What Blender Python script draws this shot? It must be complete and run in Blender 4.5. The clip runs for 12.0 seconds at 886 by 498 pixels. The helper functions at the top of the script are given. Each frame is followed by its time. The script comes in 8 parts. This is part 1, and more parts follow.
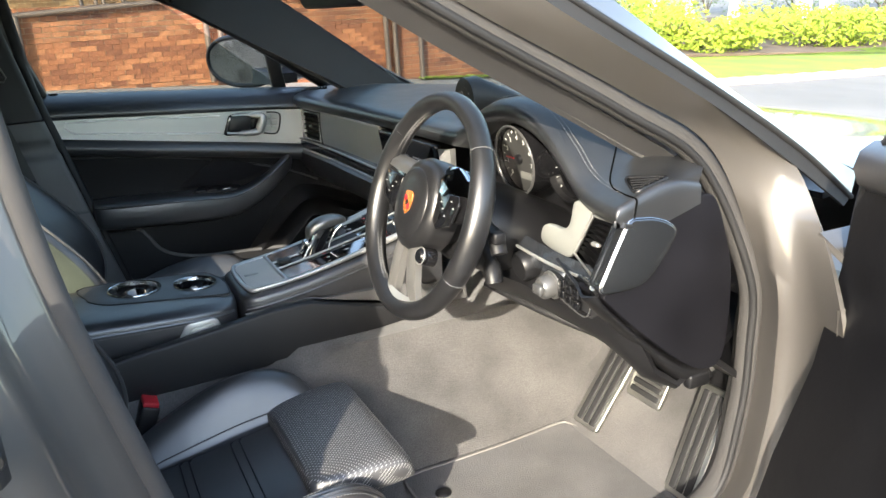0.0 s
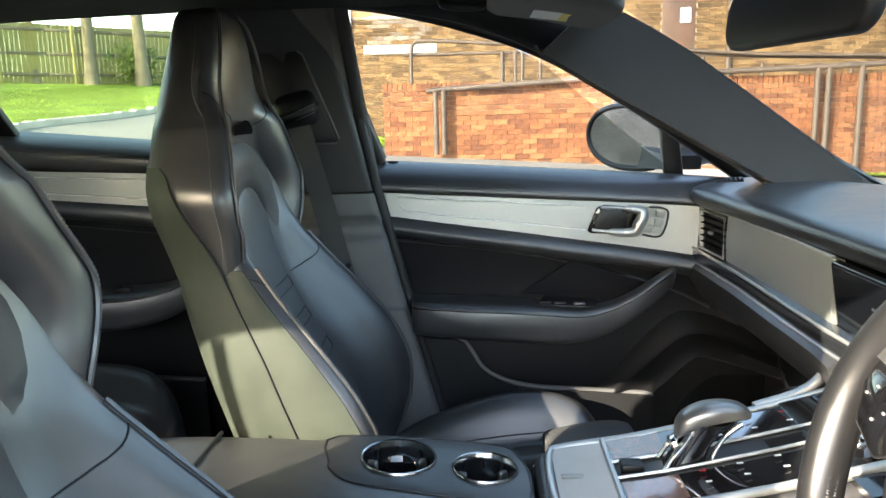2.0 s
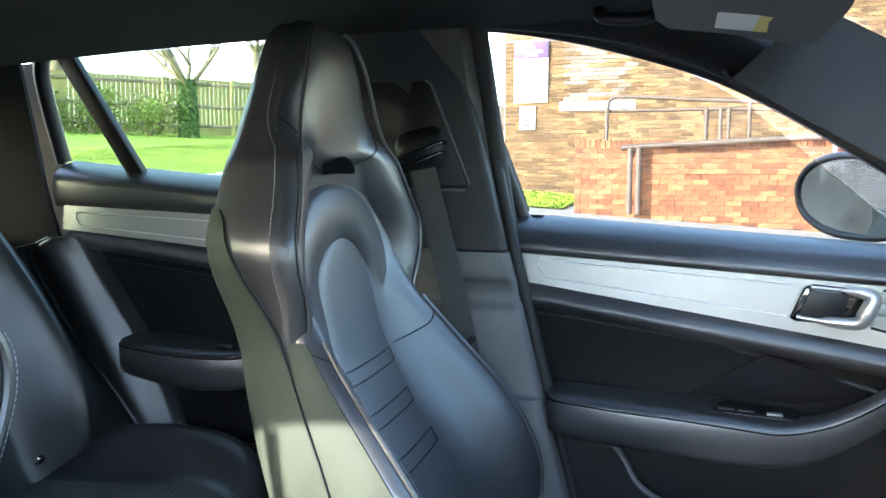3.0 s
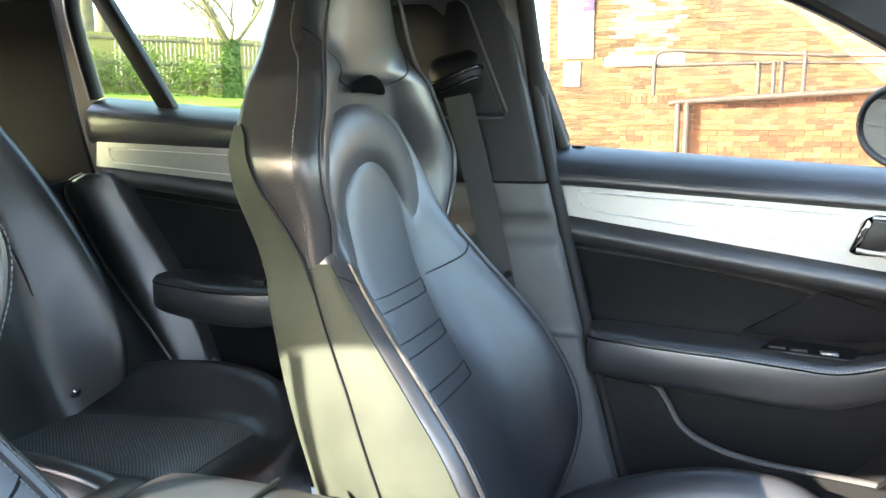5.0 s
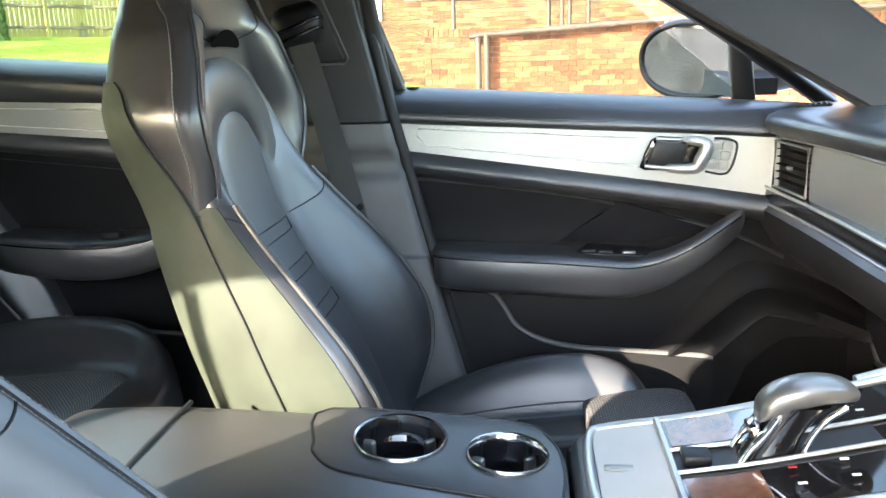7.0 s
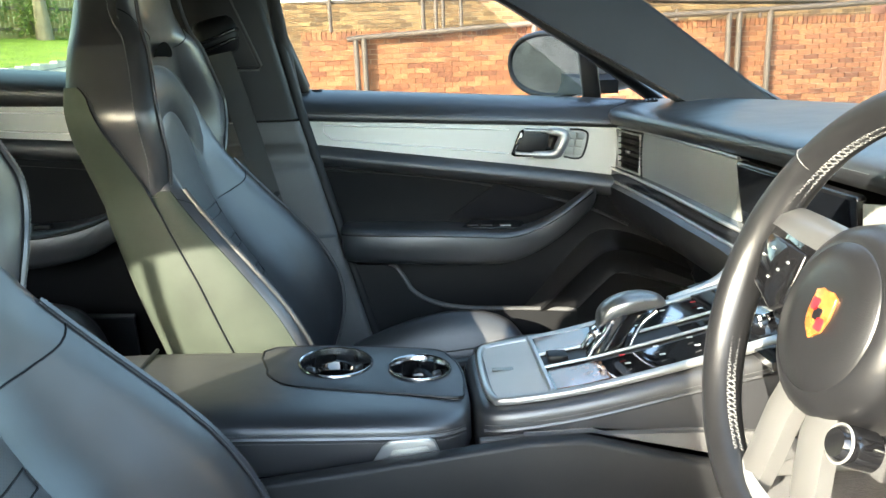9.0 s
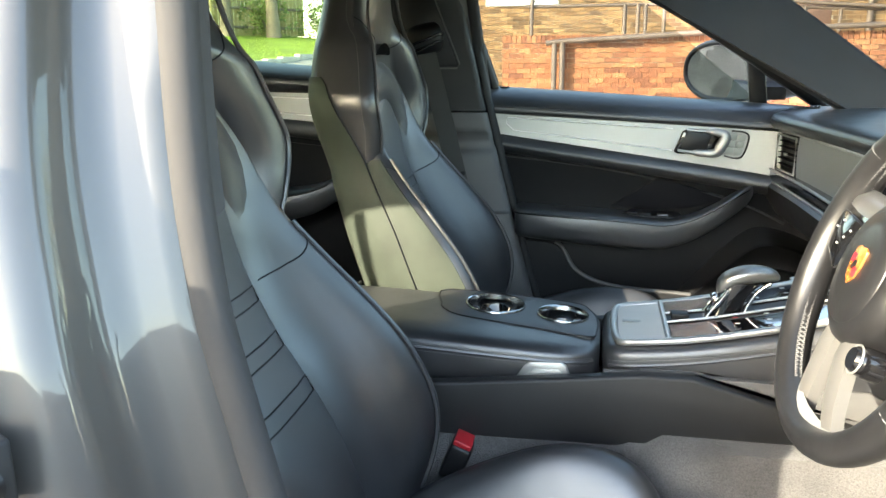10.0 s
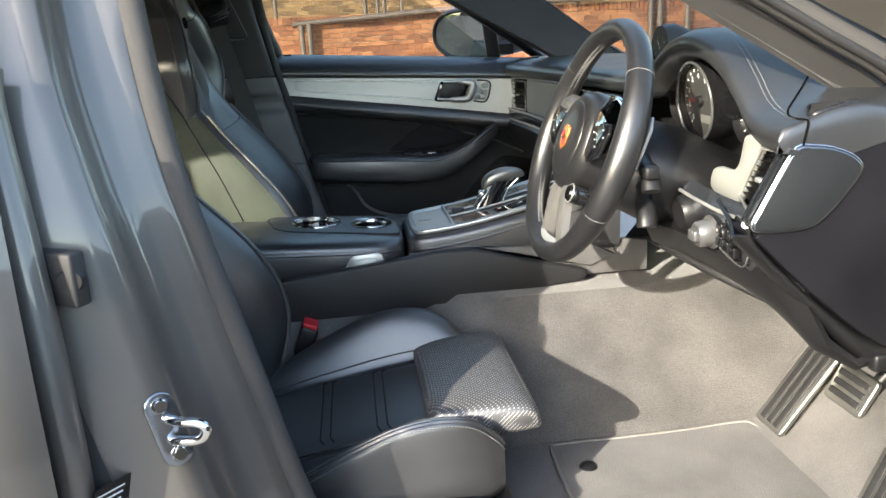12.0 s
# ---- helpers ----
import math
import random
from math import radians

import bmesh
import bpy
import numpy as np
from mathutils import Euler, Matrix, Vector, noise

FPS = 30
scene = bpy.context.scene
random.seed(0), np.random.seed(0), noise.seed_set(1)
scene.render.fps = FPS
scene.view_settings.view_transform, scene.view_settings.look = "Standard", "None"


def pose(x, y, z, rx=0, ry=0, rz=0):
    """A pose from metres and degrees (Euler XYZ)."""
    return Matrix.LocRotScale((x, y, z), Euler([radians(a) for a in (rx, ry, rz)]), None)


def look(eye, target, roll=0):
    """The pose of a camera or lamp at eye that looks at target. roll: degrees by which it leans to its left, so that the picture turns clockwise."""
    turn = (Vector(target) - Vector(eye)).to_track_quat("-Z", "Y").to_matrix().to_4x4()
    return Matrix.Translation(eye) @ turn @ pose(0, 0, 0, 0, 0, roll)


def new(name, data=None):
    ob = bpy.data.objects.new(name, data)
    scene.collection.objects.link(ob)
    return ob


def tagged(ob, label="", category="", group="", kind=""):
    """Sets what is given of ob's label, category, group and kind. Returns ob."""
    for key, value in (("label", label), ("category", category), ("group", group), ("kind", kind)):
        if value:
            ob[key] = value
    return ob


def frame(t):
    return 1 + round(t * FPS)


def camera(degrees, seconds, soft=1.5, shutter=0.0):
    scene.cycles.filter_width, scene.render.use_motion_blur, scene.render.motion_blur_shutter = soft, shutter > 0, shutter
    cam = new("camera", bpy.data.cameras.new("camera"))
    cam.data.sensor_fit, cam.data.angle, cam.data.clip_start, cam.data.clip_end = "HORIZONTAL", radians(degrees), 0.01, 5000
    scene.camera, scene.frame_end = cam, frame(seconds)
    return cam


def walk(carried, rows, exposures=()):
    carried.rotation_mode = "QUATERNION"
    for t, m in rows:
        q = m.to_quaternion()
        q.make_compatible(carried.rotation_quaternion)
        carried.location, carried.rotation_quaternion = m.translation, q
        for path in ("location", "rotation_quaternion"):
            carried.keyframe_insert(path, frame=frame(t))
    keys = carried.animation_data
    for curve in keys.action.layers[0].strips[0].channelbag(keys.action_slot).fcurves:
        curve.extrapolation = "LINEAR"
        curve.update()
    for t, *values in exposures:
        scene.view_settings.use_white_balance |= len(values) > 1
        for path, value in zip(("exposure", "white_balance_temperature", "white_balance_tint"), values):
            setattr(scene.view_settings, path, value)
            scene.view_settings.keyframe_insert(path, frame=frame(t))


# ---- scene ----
cam = camera(60.0, 12.0)
PATH = [
    (0, (-0.092, -1.471, 1.108), (0.734, 0.245, 0.498), -3.2),
    (0.5, (-0.018, -1.331, 1.080), (0.678, 0.453, 0.500), -2.5),
    (1, (0.029, -1.169, 1.057), (0.498, 0.700, 0.521), -2.3),
    (1.5, (0.070, -1.024, 1.051), (0.250, 0.914, 0.594), -2.1),
    (2, (0.084, -0.857, 1.057), (-0.014, 1.105, 0.684), -1.3),
    (2.5, (0.109, -0.678, 1.043), (-0.261, 1.267, 0.758), -0.6),
    (3, (0.138, -0.553, 1.028), (-0.450, 1.346, 0.806), 0.0),
    (3.2, (0.152, -0.523, 1.028), (-0.509, 1.353, 0.822), 0.1),
    (4.8, (0.141, -0.510, 0.987), (-0.587, 1.330, 0.692), 0.1),
    (5, (0.136, -0.509, 0.974), (-0.552, 1.342, 0.654), -0.2),
    (5.5, (0.120, -0.523, 0.970), (-0.450, 1.352, 0.573), -0.7),
    (6, (0.119, -0.559, 0.979), (-0.331, 1.338, 0.534), -1.2),
    (6.5, (0.118, -0.601, 0.991), (-0.224, 1.311, 0.515), -1.5),
    (7, (0.106, -0.654, 0.992), (-0.110, 1.274, 0.505), -1.9),
    (7.5, (0.086, -0.696, 0.999), (0.029, 1.243, 0.511), -2.2),
    (7.7, (0.071, -0.720, 1.009), (0.083, 1.217, 0.514), -2.3),
    (9.3, (0.086, -0.964, 0.999), (0.175, 0.973, 0.508), -2.0),
    (9.5, (0.116, -1.016, 0.991), (0.034, 0.923, 0.508), -1.4),
    (10, (0.131, -1.145, 1.001), (-0.255, 0.759, 0.525), -0.5),
    (10.5, (0.148, -1.243, 0.999), (-0.334, 0.637, 0.517), -0.6),
    (11, (0.143, -1.345, 0.947), (-0.247, 0.554, 0.455), -1.0),
    (11.5, (0.119, -1.450, 0.937), (-0.021, 0.479, 0.425), -1.6),
    (12, (0.058, -1.496, 0.963), (0.273, 0.420, 0.432), -3.0),
]
EXPOSURES = [(0.0, 2.8, 7000, 9), (1.0, 3.1, 7000, 7), (2.0, 3.6, 7400, 10), (3.2, 4.15, 6200, 11), (4.8, 4.5, 7200, 13), (7.7, 4.35, 7500, 12), (9.3, 3.7, 7000, 3), (10.5, 3.55, 7800, 8), (12.0, 2.9, 7000, 8)]
walk(cam, [(t, look(eye, target, roll)) for t, eye, target, roll in PATH], EXPOSURES)

# ---- light ----
SUN_EL, SUN_AZ = radians(23), math.atan2(-0.93, -1.0)
world = bpy.data.worlds.new("sky")
scene.world = world
world.use_nodes = True
_wn = world.node_tree.nodes
_sky = _wn.new("ShaderNodeTexSky")
_sky.sky_type, _sky.sun_disc = "NISHITA", False
_sky.sun_elevation, _sky.sun_rotation = SUN_EL, SUN_AZ
_sky.air_density, _sky.dust_density, _sky.ozone_density = 1.0, 1.2, 1.0
_wn["Background"].inputs["Strength"].default_value = 0.15
world.node_tree.links.new(_sky.outputs["Color"], _wn["Background"].inputs["Color"])
sun_lamp = bpy.data.lights.new("sun", "SUN")
sun_lamp.energy, sun_lamp.angle, sun_lamp.color = 1.7, radians(0.55), (1.0, 0.95, 0.86)
sun_ob = new("sun", sun_lamp)
sun_ob.matrix_world = look((-9.2, -10.0, 5.78), (0, 0, 0))


# ---- mesh helpers ----
def vec(p):
    return Vector(p)


def spline(pts, n=6, closed=False):
    """Points on a smooth curve through pts, n to each piece."""
    pts = [Vector(p) for p in pts]
    m = len(pts)
    out = []
    for i in range(m if closed else m - 1):
        if closed:
            a, b, c, d = pts[i - 1], pts[i], pts[(i + 1) % m], pts[(i + 2) % m]
        else:
            a, b, c, d = pts[max(i - 1, 0)], pts[i], pts[i + 1], pts[min(i + 2, m - 1)]
        for k in range(n):
            t = k / n
            out.append(0.5 * (2 * b + (c - a) * t + (2 * a - 5 * b + 4 * c - d) * t * t + (3 * b - a - 3 * c + d) * t ** 3))
    if not closed:
        out.append(pts[-1])
    return out


def table(rows, n=4):
    """Rows of numbers, smoothed between."""
    out = []
    for i in range(len(rows) - 1):
        a, b, c, d = rows[max(i - 1, 0)], rows[i], rows[i + 1], rows[min(i + 2, len(rows) - 1)]
        for k in range(n):
            t = k / n
            out.append([0.5 * (2 * q + (r - p) * t + (2 * p - 5 * q + 4 * r - s) * t * t + (3 * q - p - 3 * r + s) * t ** 3)
                        for p, q, r, s in zip(a, b, c, d)])
    out.append(list(rows[-1]))
    return out


def lerp(pts, x):
    """The value at x on a line of (x, value) rows."""
    if x <= pts[0][0]:
        return pts[0][1]
    for (a, u), (b, v) in zip(pts, pts[1:]):
        if x <= b:
            return u + (v - u) * (x - a) / (b - a)
    return pts[-1][1]


def loft(rings, close=True, caps=True, bm=None):
    bm = bm or bmesh.new()
    vs = [[bm.verts.new(p) for p in r] for r in rings]
    n = len(vs[0])
    for a, b in zip(vs, vs[1:]):
        for i in range(n if close else n - 1):
            j = (i + 1) % n
            bm.faces.new((a[i], a[j], b[j], b[i]))
    if caps and close:
        bm.faces.new(vs[0][::-1])
        bm.faces.new(vs[-1])
    bmesh.ops.recalc_face_normals(bm, faces=bm.faces)
    return bm


def sheet(rows, thick, bm=None):
    """An open sheet of points given a thickness along its normals."""
    bm = loft(rows, close=False, caps=False, bm=bm)
    bmesh.ops.solidify(bm, geom=bm.faces[:], thickness=thick)
    bmesh.ops.recalc_face_normals(bm, faces=bm.faces)
    return bm


def slab(rows, back):
    """A closed pad: rows of front points, with the same set back by a vector."""
    back = Vector(back)
    return loft([[Vector(p) for p in r] + [Vector(p) + back for p in r[::-1]] for r in rows])


def box(c, s, bevel=0.004, seg=2, rot=None, bm=None):
    own = bmesh.new()
    bmesh.ops.create_cube(own, size=1, matrix=Matrix.Diagonal((*s, 1)))
    if bevel:
        bmesh.ops.bevel(own, geom=own.edges[:], offset=min(bevel, min(s) * 0.45), segments=seg, affect="EDGES", profile=0.5)
    own.transform(Matrix.Translation(c) @ (rot or Matrix.Identity(4)))
    return merge(bm, own)


def merge(bm, own):
    if bm is None:
        return own
    me = bpy.data.meshes.new("tmp")
    own.to_mesh(me)
    own.free()
    bm.from_mesh(me)
    bpy.data.meshes.remove(me)
    return bm


def tube(path, r, n=8, closed=False, caps=True, bm=None, squash=1.0):
    """A round bar along path; r is a number or one for each point."""
    path = [Vector(p) for p in path]
    m = len(path)
    rings, up = [], None
    for i, p in enumerate(path):
        if closed:
            d = path[(i + 1) % m] - path[i - 1]
        else:
            d = path[min(i + 1, m - 1)] - path[max(i - 1, 0)]
        d.normalize()
        if up is None:
            up = Vector((0, 0, 1)) if abs(d.z) < 0.9 else Vector((1, 0, 0))
        side = d.cross(up).normalized()
        up = side.cross(d).normalized()
        q = r[i] if isinstance(r, (list, tuple)) else r
        rings.append([p + side * (q * math.cos(2 * math.pi * k / n)) + up * (q * squash * math.sin(2 * math.pi * k / n)) for k in range(n)])
    if closed:
        rings.append(rings[0])
    bm2 = loft(rings, True, caps and not closed)
    if closed:
        bmesh.ops.remove_doubles(bm2, verts=bm2.verts, dist=1e-6)
    return merge(bm, bm2)


def prism(outline, depth, frame_m, bevel=0.003, seg=2, bm=None):
    """A flat plate: outline in the plane of frame_m, grown by depth along its z."""
    own = bmesh.new()
    a = [own.verts.new((x, y, 0)) for x, y in outline]
    f = own.faces.new(a)
    res = bmesh.ops.extrude_face_region(own, geom=[f])
    bmesh.ops.translate(own, verts=[v for v in res["geom"] if isinstance(v, bmesh.types.BMVert)], vec=(0, 0, depth))
    bmesh.ops.recalc_face_normals(own, faces=own.faces)
    if bevel:
        bmesh.ops.bevel(own, geom=[e for e in own.edges if e.is_manifold and e.calc_face_angle(0) > 0.5], offset=bevel, segments=seg,
                        affect="EDGES", profile=0.5, clamp_overlap=True)
    own.transform(frame_m)
    return merge(bm, own)


def axes(origin, ux, uy):
    """A frame with its x along ux and its y near uy."""
    ux = Vector(ux).normalized()
    uz = ux.cross(Vector(uy)).normalized()
    uy = uz.cross(ux)
    m = Matrix((ux, uy, uz)).transposed().to_4x4()
    m.translation = origin
    return m


def lathe(profile, n, frame_m, bm=None, sx=1.0, sy=1.0, caps=True):
    """A turned shape: profile of (radius, height) round the frame's z."""
    rings = [[frame_m @ Vector((r * sx * math.cos(2 * math.pi * k / n), r * sy * math.sin(2 * math.pi * k / n), h)) for k in range(n)] for r, h in profile]
    return merge(bm, loft(rings, True, caps))


def rounded(w, h, r, n=5):
    """The outline of a rounded rectangle about the origin."""
    out = []
    for cx, cy, a0 in ((w / 2 - r, h / 2 - r, 0), (-w / 2 + r, h / 2 - r, 90), (-w / 2 + r, -h / 2 + r, 180), (w / 2 - r, -h / 2 + r, 270)):
        for k in range(n + 1):
            a = radians(a0 + 90 * k / n)
            out.append((cx + r * math.cos(a), cy + r * math.sin(a)))
    return out


def stitches(path, step=0.0045, length=0.003, r=0.00045):
    """A row of short threads along a path."""
    path = [Vector(p) for p in path]
    bm = bmesh.new()
    carry = 0.0
    for a, b in zip(path, path[1:]):
        d = b - a
        ln = d.length
        if ln < 1e-6:
            continue
        d /= ln
        side = d.orthogonal().normalized()
        up = d.cross(side)
        s = carry
        while s < ln:
            p, q = a + d * s, a + d * (s + length)
            ra = [bm.verts.new(p + side * r * u + up * r * v) for u, v in ((1, 0), (-0.5, 0.87), (-0.5, -0.87))]
            rb = [bm.verts.new(q + side * r * u + up * r * v) for u, v in ((1, 0), (-0.5, 0.87), (-0.5, -0.87))]
            for i in range(3):
                bm.faces.new((ra[i], ra[(i + 1) % 3], rb[(i + 1) % 3], rb[i]))
            s += step
        carry = s - ln
    bmesh.ops.recalc_face_normals(bm, faces=bm.faces)
    return bm


def thing(name, at, label, category, group="", kind=""):
    ob = new(name)
    ob.empty_display_size = 0.05
    ob.location = at
    return tagged(ob, label, category, group, kind)


def part(name, bm, material, parent, label="", kind="", sharp=50):
    """Links bm, given in the car's axes, as one mesh under a thing or a part."""
    root = parent
    while root is not None and root.parent is not None:
        root = root.parent
    if root is not None and root.type == "EMPTY":
        bm.transform(Matrix.Translation(-Vector(root.location)))
    me = bpy.data.meshes.new(name)
    bm.to_mesh(me)
    bm.free()
    me.materials.append(material)
    me.shade_smooth()
    me.set_sharp_from_angle(angle=radians(sharp))
    ob = new(name, me)
    ob.parent = parent
    return tagged(ob, label, "", "", kind)


def cut(ob, cutter):
    """Takes the shape of cutter out of ob."""
    me = bpy.data.meshes.new("cutter")
    cutter.to_mesh(me)
    cutter.free()
    tool = new("cutter", me)
    root = ob
    while root.parent is not None:
        root = root.parent
    tool.matrix_world = Matrix.Translation(root.location)
    md = ob.modifiers.new("cut", "BOOLEAN")
    md.operation, md.object, md.solver = "DIFFERENCE", tool, "EXACT"
    bpy.context.view_layer.update()
    done = bpy.data.meshes.new_from_object(ob.evaluated_get(bpy.context.evaluated_depsgraph_get()))
    ob.modifiers.clear()
    ob.data = done
    bpy.data.objects.remove(tool)
    done.set_sharp_from_angle(angle=radians(40))


# ---- materials ----
def mat(name, color, rough=0.5, metal=0.0, bump=0.0, scale=200.0, vary=0.0, vary_scale=8.0, coat=0.0, spec=0.5, sheen=0.0, detail=4, coords="Object", fleck=0.0, fleck_scale=300.0):
    m = bpy.data.materials.new(name)
    m.use_nodes = True
    n, l = m.node_tree.nodes, m.node_tree.links
    b = n["Principled BSDF"]
    b.inputs["Base Color"].default_value = (*color, 1)
    b.inputs["Roughness"].default_value = rough
    b.inputs["Metallic"].default_value = metal
    b.inputs["Coat Weight"].default_value = coat
    b.inputs["Coat Roughness"].default_value = 0.04
    b.inputs["Specular IOR Level"].default_value = spec
    b.inputs["Sheen Weight"].default_value = sheen
    tc = n.new("ShaderNodeTexCoord")
    if vary:
        big = n.new("ShaderNodeTexNoise")
        big.inputs["Scale"].default_value, big.inputs["Detail"].default_value = vary_scale, 6
        l.new(tc.outputs[coords], big.inputs["Vector"])
        ramp = n.new("ShaderNodeMapRange")
        ramp.inputs["From Min"].default_value, ramp.inputs["From Max"].default_value = 0.3, 0.7
        ramp.inputs["To Min"].default_value, ramp.inputs["To Max"].default_value = 1 - vary, 1 + vary
        l.new(big.outputs["Fac"], ramp.inputs["Value"])
        mix = n.new("ShaderNodeVectorMath")
        mix.operation = "SCALE"
        mix.inputs[0].default_value = color
        l.new(ramp.outputs["Result"], mix.inputs["Scale"])
        l.new(mix.outputs["Vector"], b.inputs["Base Color"])
        rr = n.new("ShaderNodeMapRange")
        rr.inputs["From Min"].default_value, rr.inputs["From Max"].default_value = 0.3, 0.7
        rr.inputs["To Min"].default_value, rr.inputs["To Max"].default_value = rough * (1 - vary * 0.6), min(1, rough * (1 + vary * 0.6))
        l.new(big.outputs["Fac"], rr.inputs["Value"])
        l.new(rr.outputs["Result"], b.inputs["Roughness"])
    if fleck and vary:
        dots = n.new("ShaderNodeTexNoise")
        dots.inputs["Scale"].default_value, dots.inputs["Detail"].default_value = fleck_scale, 3
        l.new(tc.outputs[coords], dots.inputs["Vector"])
        dr = n.new("ShaderNodeMapRange")
        dr.inputs["From Min"].default_value, dr.inputs["From Max"].default_value = 0.3, 0.7
        dr.inputs["To Min"].default_value, dr.inputs["To Max"].default_value = 1 - fleck, 1 + fleck
        l.new(dots.outputs["Fac"], dr.inputs["Value"])
        mul = n.new("ShaderNodeMath")
        mul.operation = "MULTIPLY"
        l.new(ramp.outputs["Result"], mul.inputs[0])
        l.new(dr.outputs["Result"], mul.inputs[1])
        l.new(mul.outputs[0], mix.inputs["Scale"])
    if bump:
        fine = n.new("ShaderNodeTexNoise")
        fine.inputs["Scale"].default_value, fine.inputs["Detail"].default_value = scale, detail
        l.new(tc.outputs[coords], fine.inputs["Vector"])
        bp = n.new("ShaderNodeBump")
        bp.inputs["Strength"].default_value, bp.inputs["Distance"].default_value = bump, 0.002
        l.new(fine.outputs["Fac"], bp.inputs["Height"])
        l.new(bp.outputs["Normal"], b.inputs["Normal"])
    return m


def leather(name, color, rough=0.42, holes=0.0, spec=1.0, ior=1.62, punched=0.30):
    """Pebbled leather; holes: the spacing of its perforation in metres."""
    m = mat(name, color, rough, vary=0.18, vary_scale=14, spec=spec)
    m.node_tree.nodes["Principled BSDF"].inputs["IOR"].default_value = ior
    n, l = m.node_tree.nodes, m.node_tree.links
    b = n["Principled BSDF"]
    tc = n["Texture Coordinate"]
    cell = n.new("ShaderNodeTexVoronoi")
    cell.feature, cell.inputs["Scale"].default_value = "DISTANCE_TO_EDGE", 620
    l.new(tc.outputs["Object"], cell.inputs["Vector"])
    crease = n.new("ShaderNodeTexNoise")
    crease.inputs["Scale"].default_value, crease.inputs["Detail"].default_value = 22, 5
    l.new(tc.outputs["Object"], crease.inputs["Vector"])
    b1, b2 = n.new("ShaderNodeBump"), n.new("ShaderNodeBump")
    b1.inputs["Strength"].default_value, b1.inputs["Distance"].default_value = 0.10, 0.001
    b2.inputs["Strength"].default_value, b2.inputs["Distance"].default_value = 0.14, 0.006
    l.new(cell.outputs["Distance"], b1.inputs["Height"])
    l.new(crease.outputs["Fac"], b2.inputs["Height"])
    l.new(b1.outputs["Normal"], b2.inputs["Normal"])
    l.new(b2.outputs["Normal"], b.inputs["Normal"])
    if holes:
        # a staggered grid of punched holes
        sep = n.new("ShaderNodeSeparateXYZ")
        l.new(tc.outputs["Object"], sep.inputs[0])

        def op(kind, a, v=None):
            k = n.new("ShaderNodeMath")
            k.operation = kind
            for i, q in enumerate((a, v)):
                if q is None:
                    continue
                if isinstance(q, (int, float)):
                    k.inputs[i].default_value = q
                else:
                    l.new(q, k.inputs[i])
            return k.outputs[0]
        along = op("ADD", sep.outputs[0], op("MULTIPLY", sep.outputs[2], -1.0))
        u = op("MULTIPLY", sep.outputs[1], 1 / holes)
        v = op("MULTIPLY", along, 1 / holes)
        du = op("SUBTRACT", op("FRACT", op("ADD", u, v)), 0.5)
        dv = op("SUBTRACT", op("FRACT", op("SUBTRACT", v, u)), 0.5)
        d = op("ADD", op("MULTIPLY", du, du), op("MULTIPLY", dv, dv))
        hole = op("LESS_THAN", d, 0.05)
        old = b.inputs["Base Color"].links[0].from_socket
        mix = n.new("ShaderNodeMix")
        mix.data_type = "RGBA"
        l.new(hole, mix.inputs[0])
        l.new(old, mix.inputs[6])
        mix.inputs[7].default_value = (punched, punched, punched * 0.97, 1)
        l.new(mix.outputs[2], b.inputs["Base Color"])
    return m


def brushed(name, color, rough):
    m = mat(name, color, rough, 0.7)
    n, l = m.node_tree.nodes, m.node_tree.links
    tc = n["Texture Coordinate"]
    mp = n.new("ShaderNodeMapping")
    mp.inputs["Scale"].default_value = (4, 900, 900)
    l.new(tc.outputs["Object"], mp.inputs["Vector"])
    no = n.new("ShaderNodeTexNoise")
    no.inputs["Scale"].default_value = 1.0
    l.new(mp.outputs["Vector"], no.inputs["Vector"])
    bp = n.new("ShaderNodeBump")
    bp.inputs["Strength"].default_value, bp.inputs["Distance"].default_value = 0.06, 0.001
    l.new(no.outputs["Fac"], bp.inputs["Height"])
    l.new(bp.outputs["Normal"], n["Principled BSDF"].inputs["Normal"])
    return m


def pane(name, tint, gloss=1.0):
    """Clear sheet glass: light goes straight through, and the surface mirrors by Fresnel."""
    m = bpy.data.materials.new(name)
    m.use_nodes = True
    n, l = m.node_tree.nodes, m.node_tree.links
    n.remove(n["Principled BSDF"])
    tr, gl, mx, fr = n.new("ShaderNodeBsdfTransparent"), n.new("ShaderNodeBsdfGlossy"), n.new("ShaderNodeMixShader"), n.new("ShaderNodeLayerWeight")
    tr.inputs["Color"].default_value = (*tint, 1)
    gl.inputs["Roughness"].default_value = 0.02
    pw, ad = n.new("ShaderNodeMath"), n.new("ShaderNodeMath")
    pw.operation, pw.inputs[1].default_value = "POWER", 5.0
    ad.operation, ad.inputs[1].default_value, ad.inputs[2].default_value = "MULTIPLY_ADD", 1.3, 0.025 * gloss
    fr.inputs["Blend"].default_value = 0.5
    ad.use_clamp = True
    l.new(fr.outputs["Facing"], pw.inputs[0])
    l.new(pw.outputs[0], ad.inputs[0])
    l.new(ad.outputs[0], mx.inputs[0])
    l.new(tr.outputs[0], mx.inputs[1])
    l.new(gl.outputs[0], mx.inputs[2])
    l.new(mx.outputs[0], n["Material Output"].inputs["Surface"])
    return m


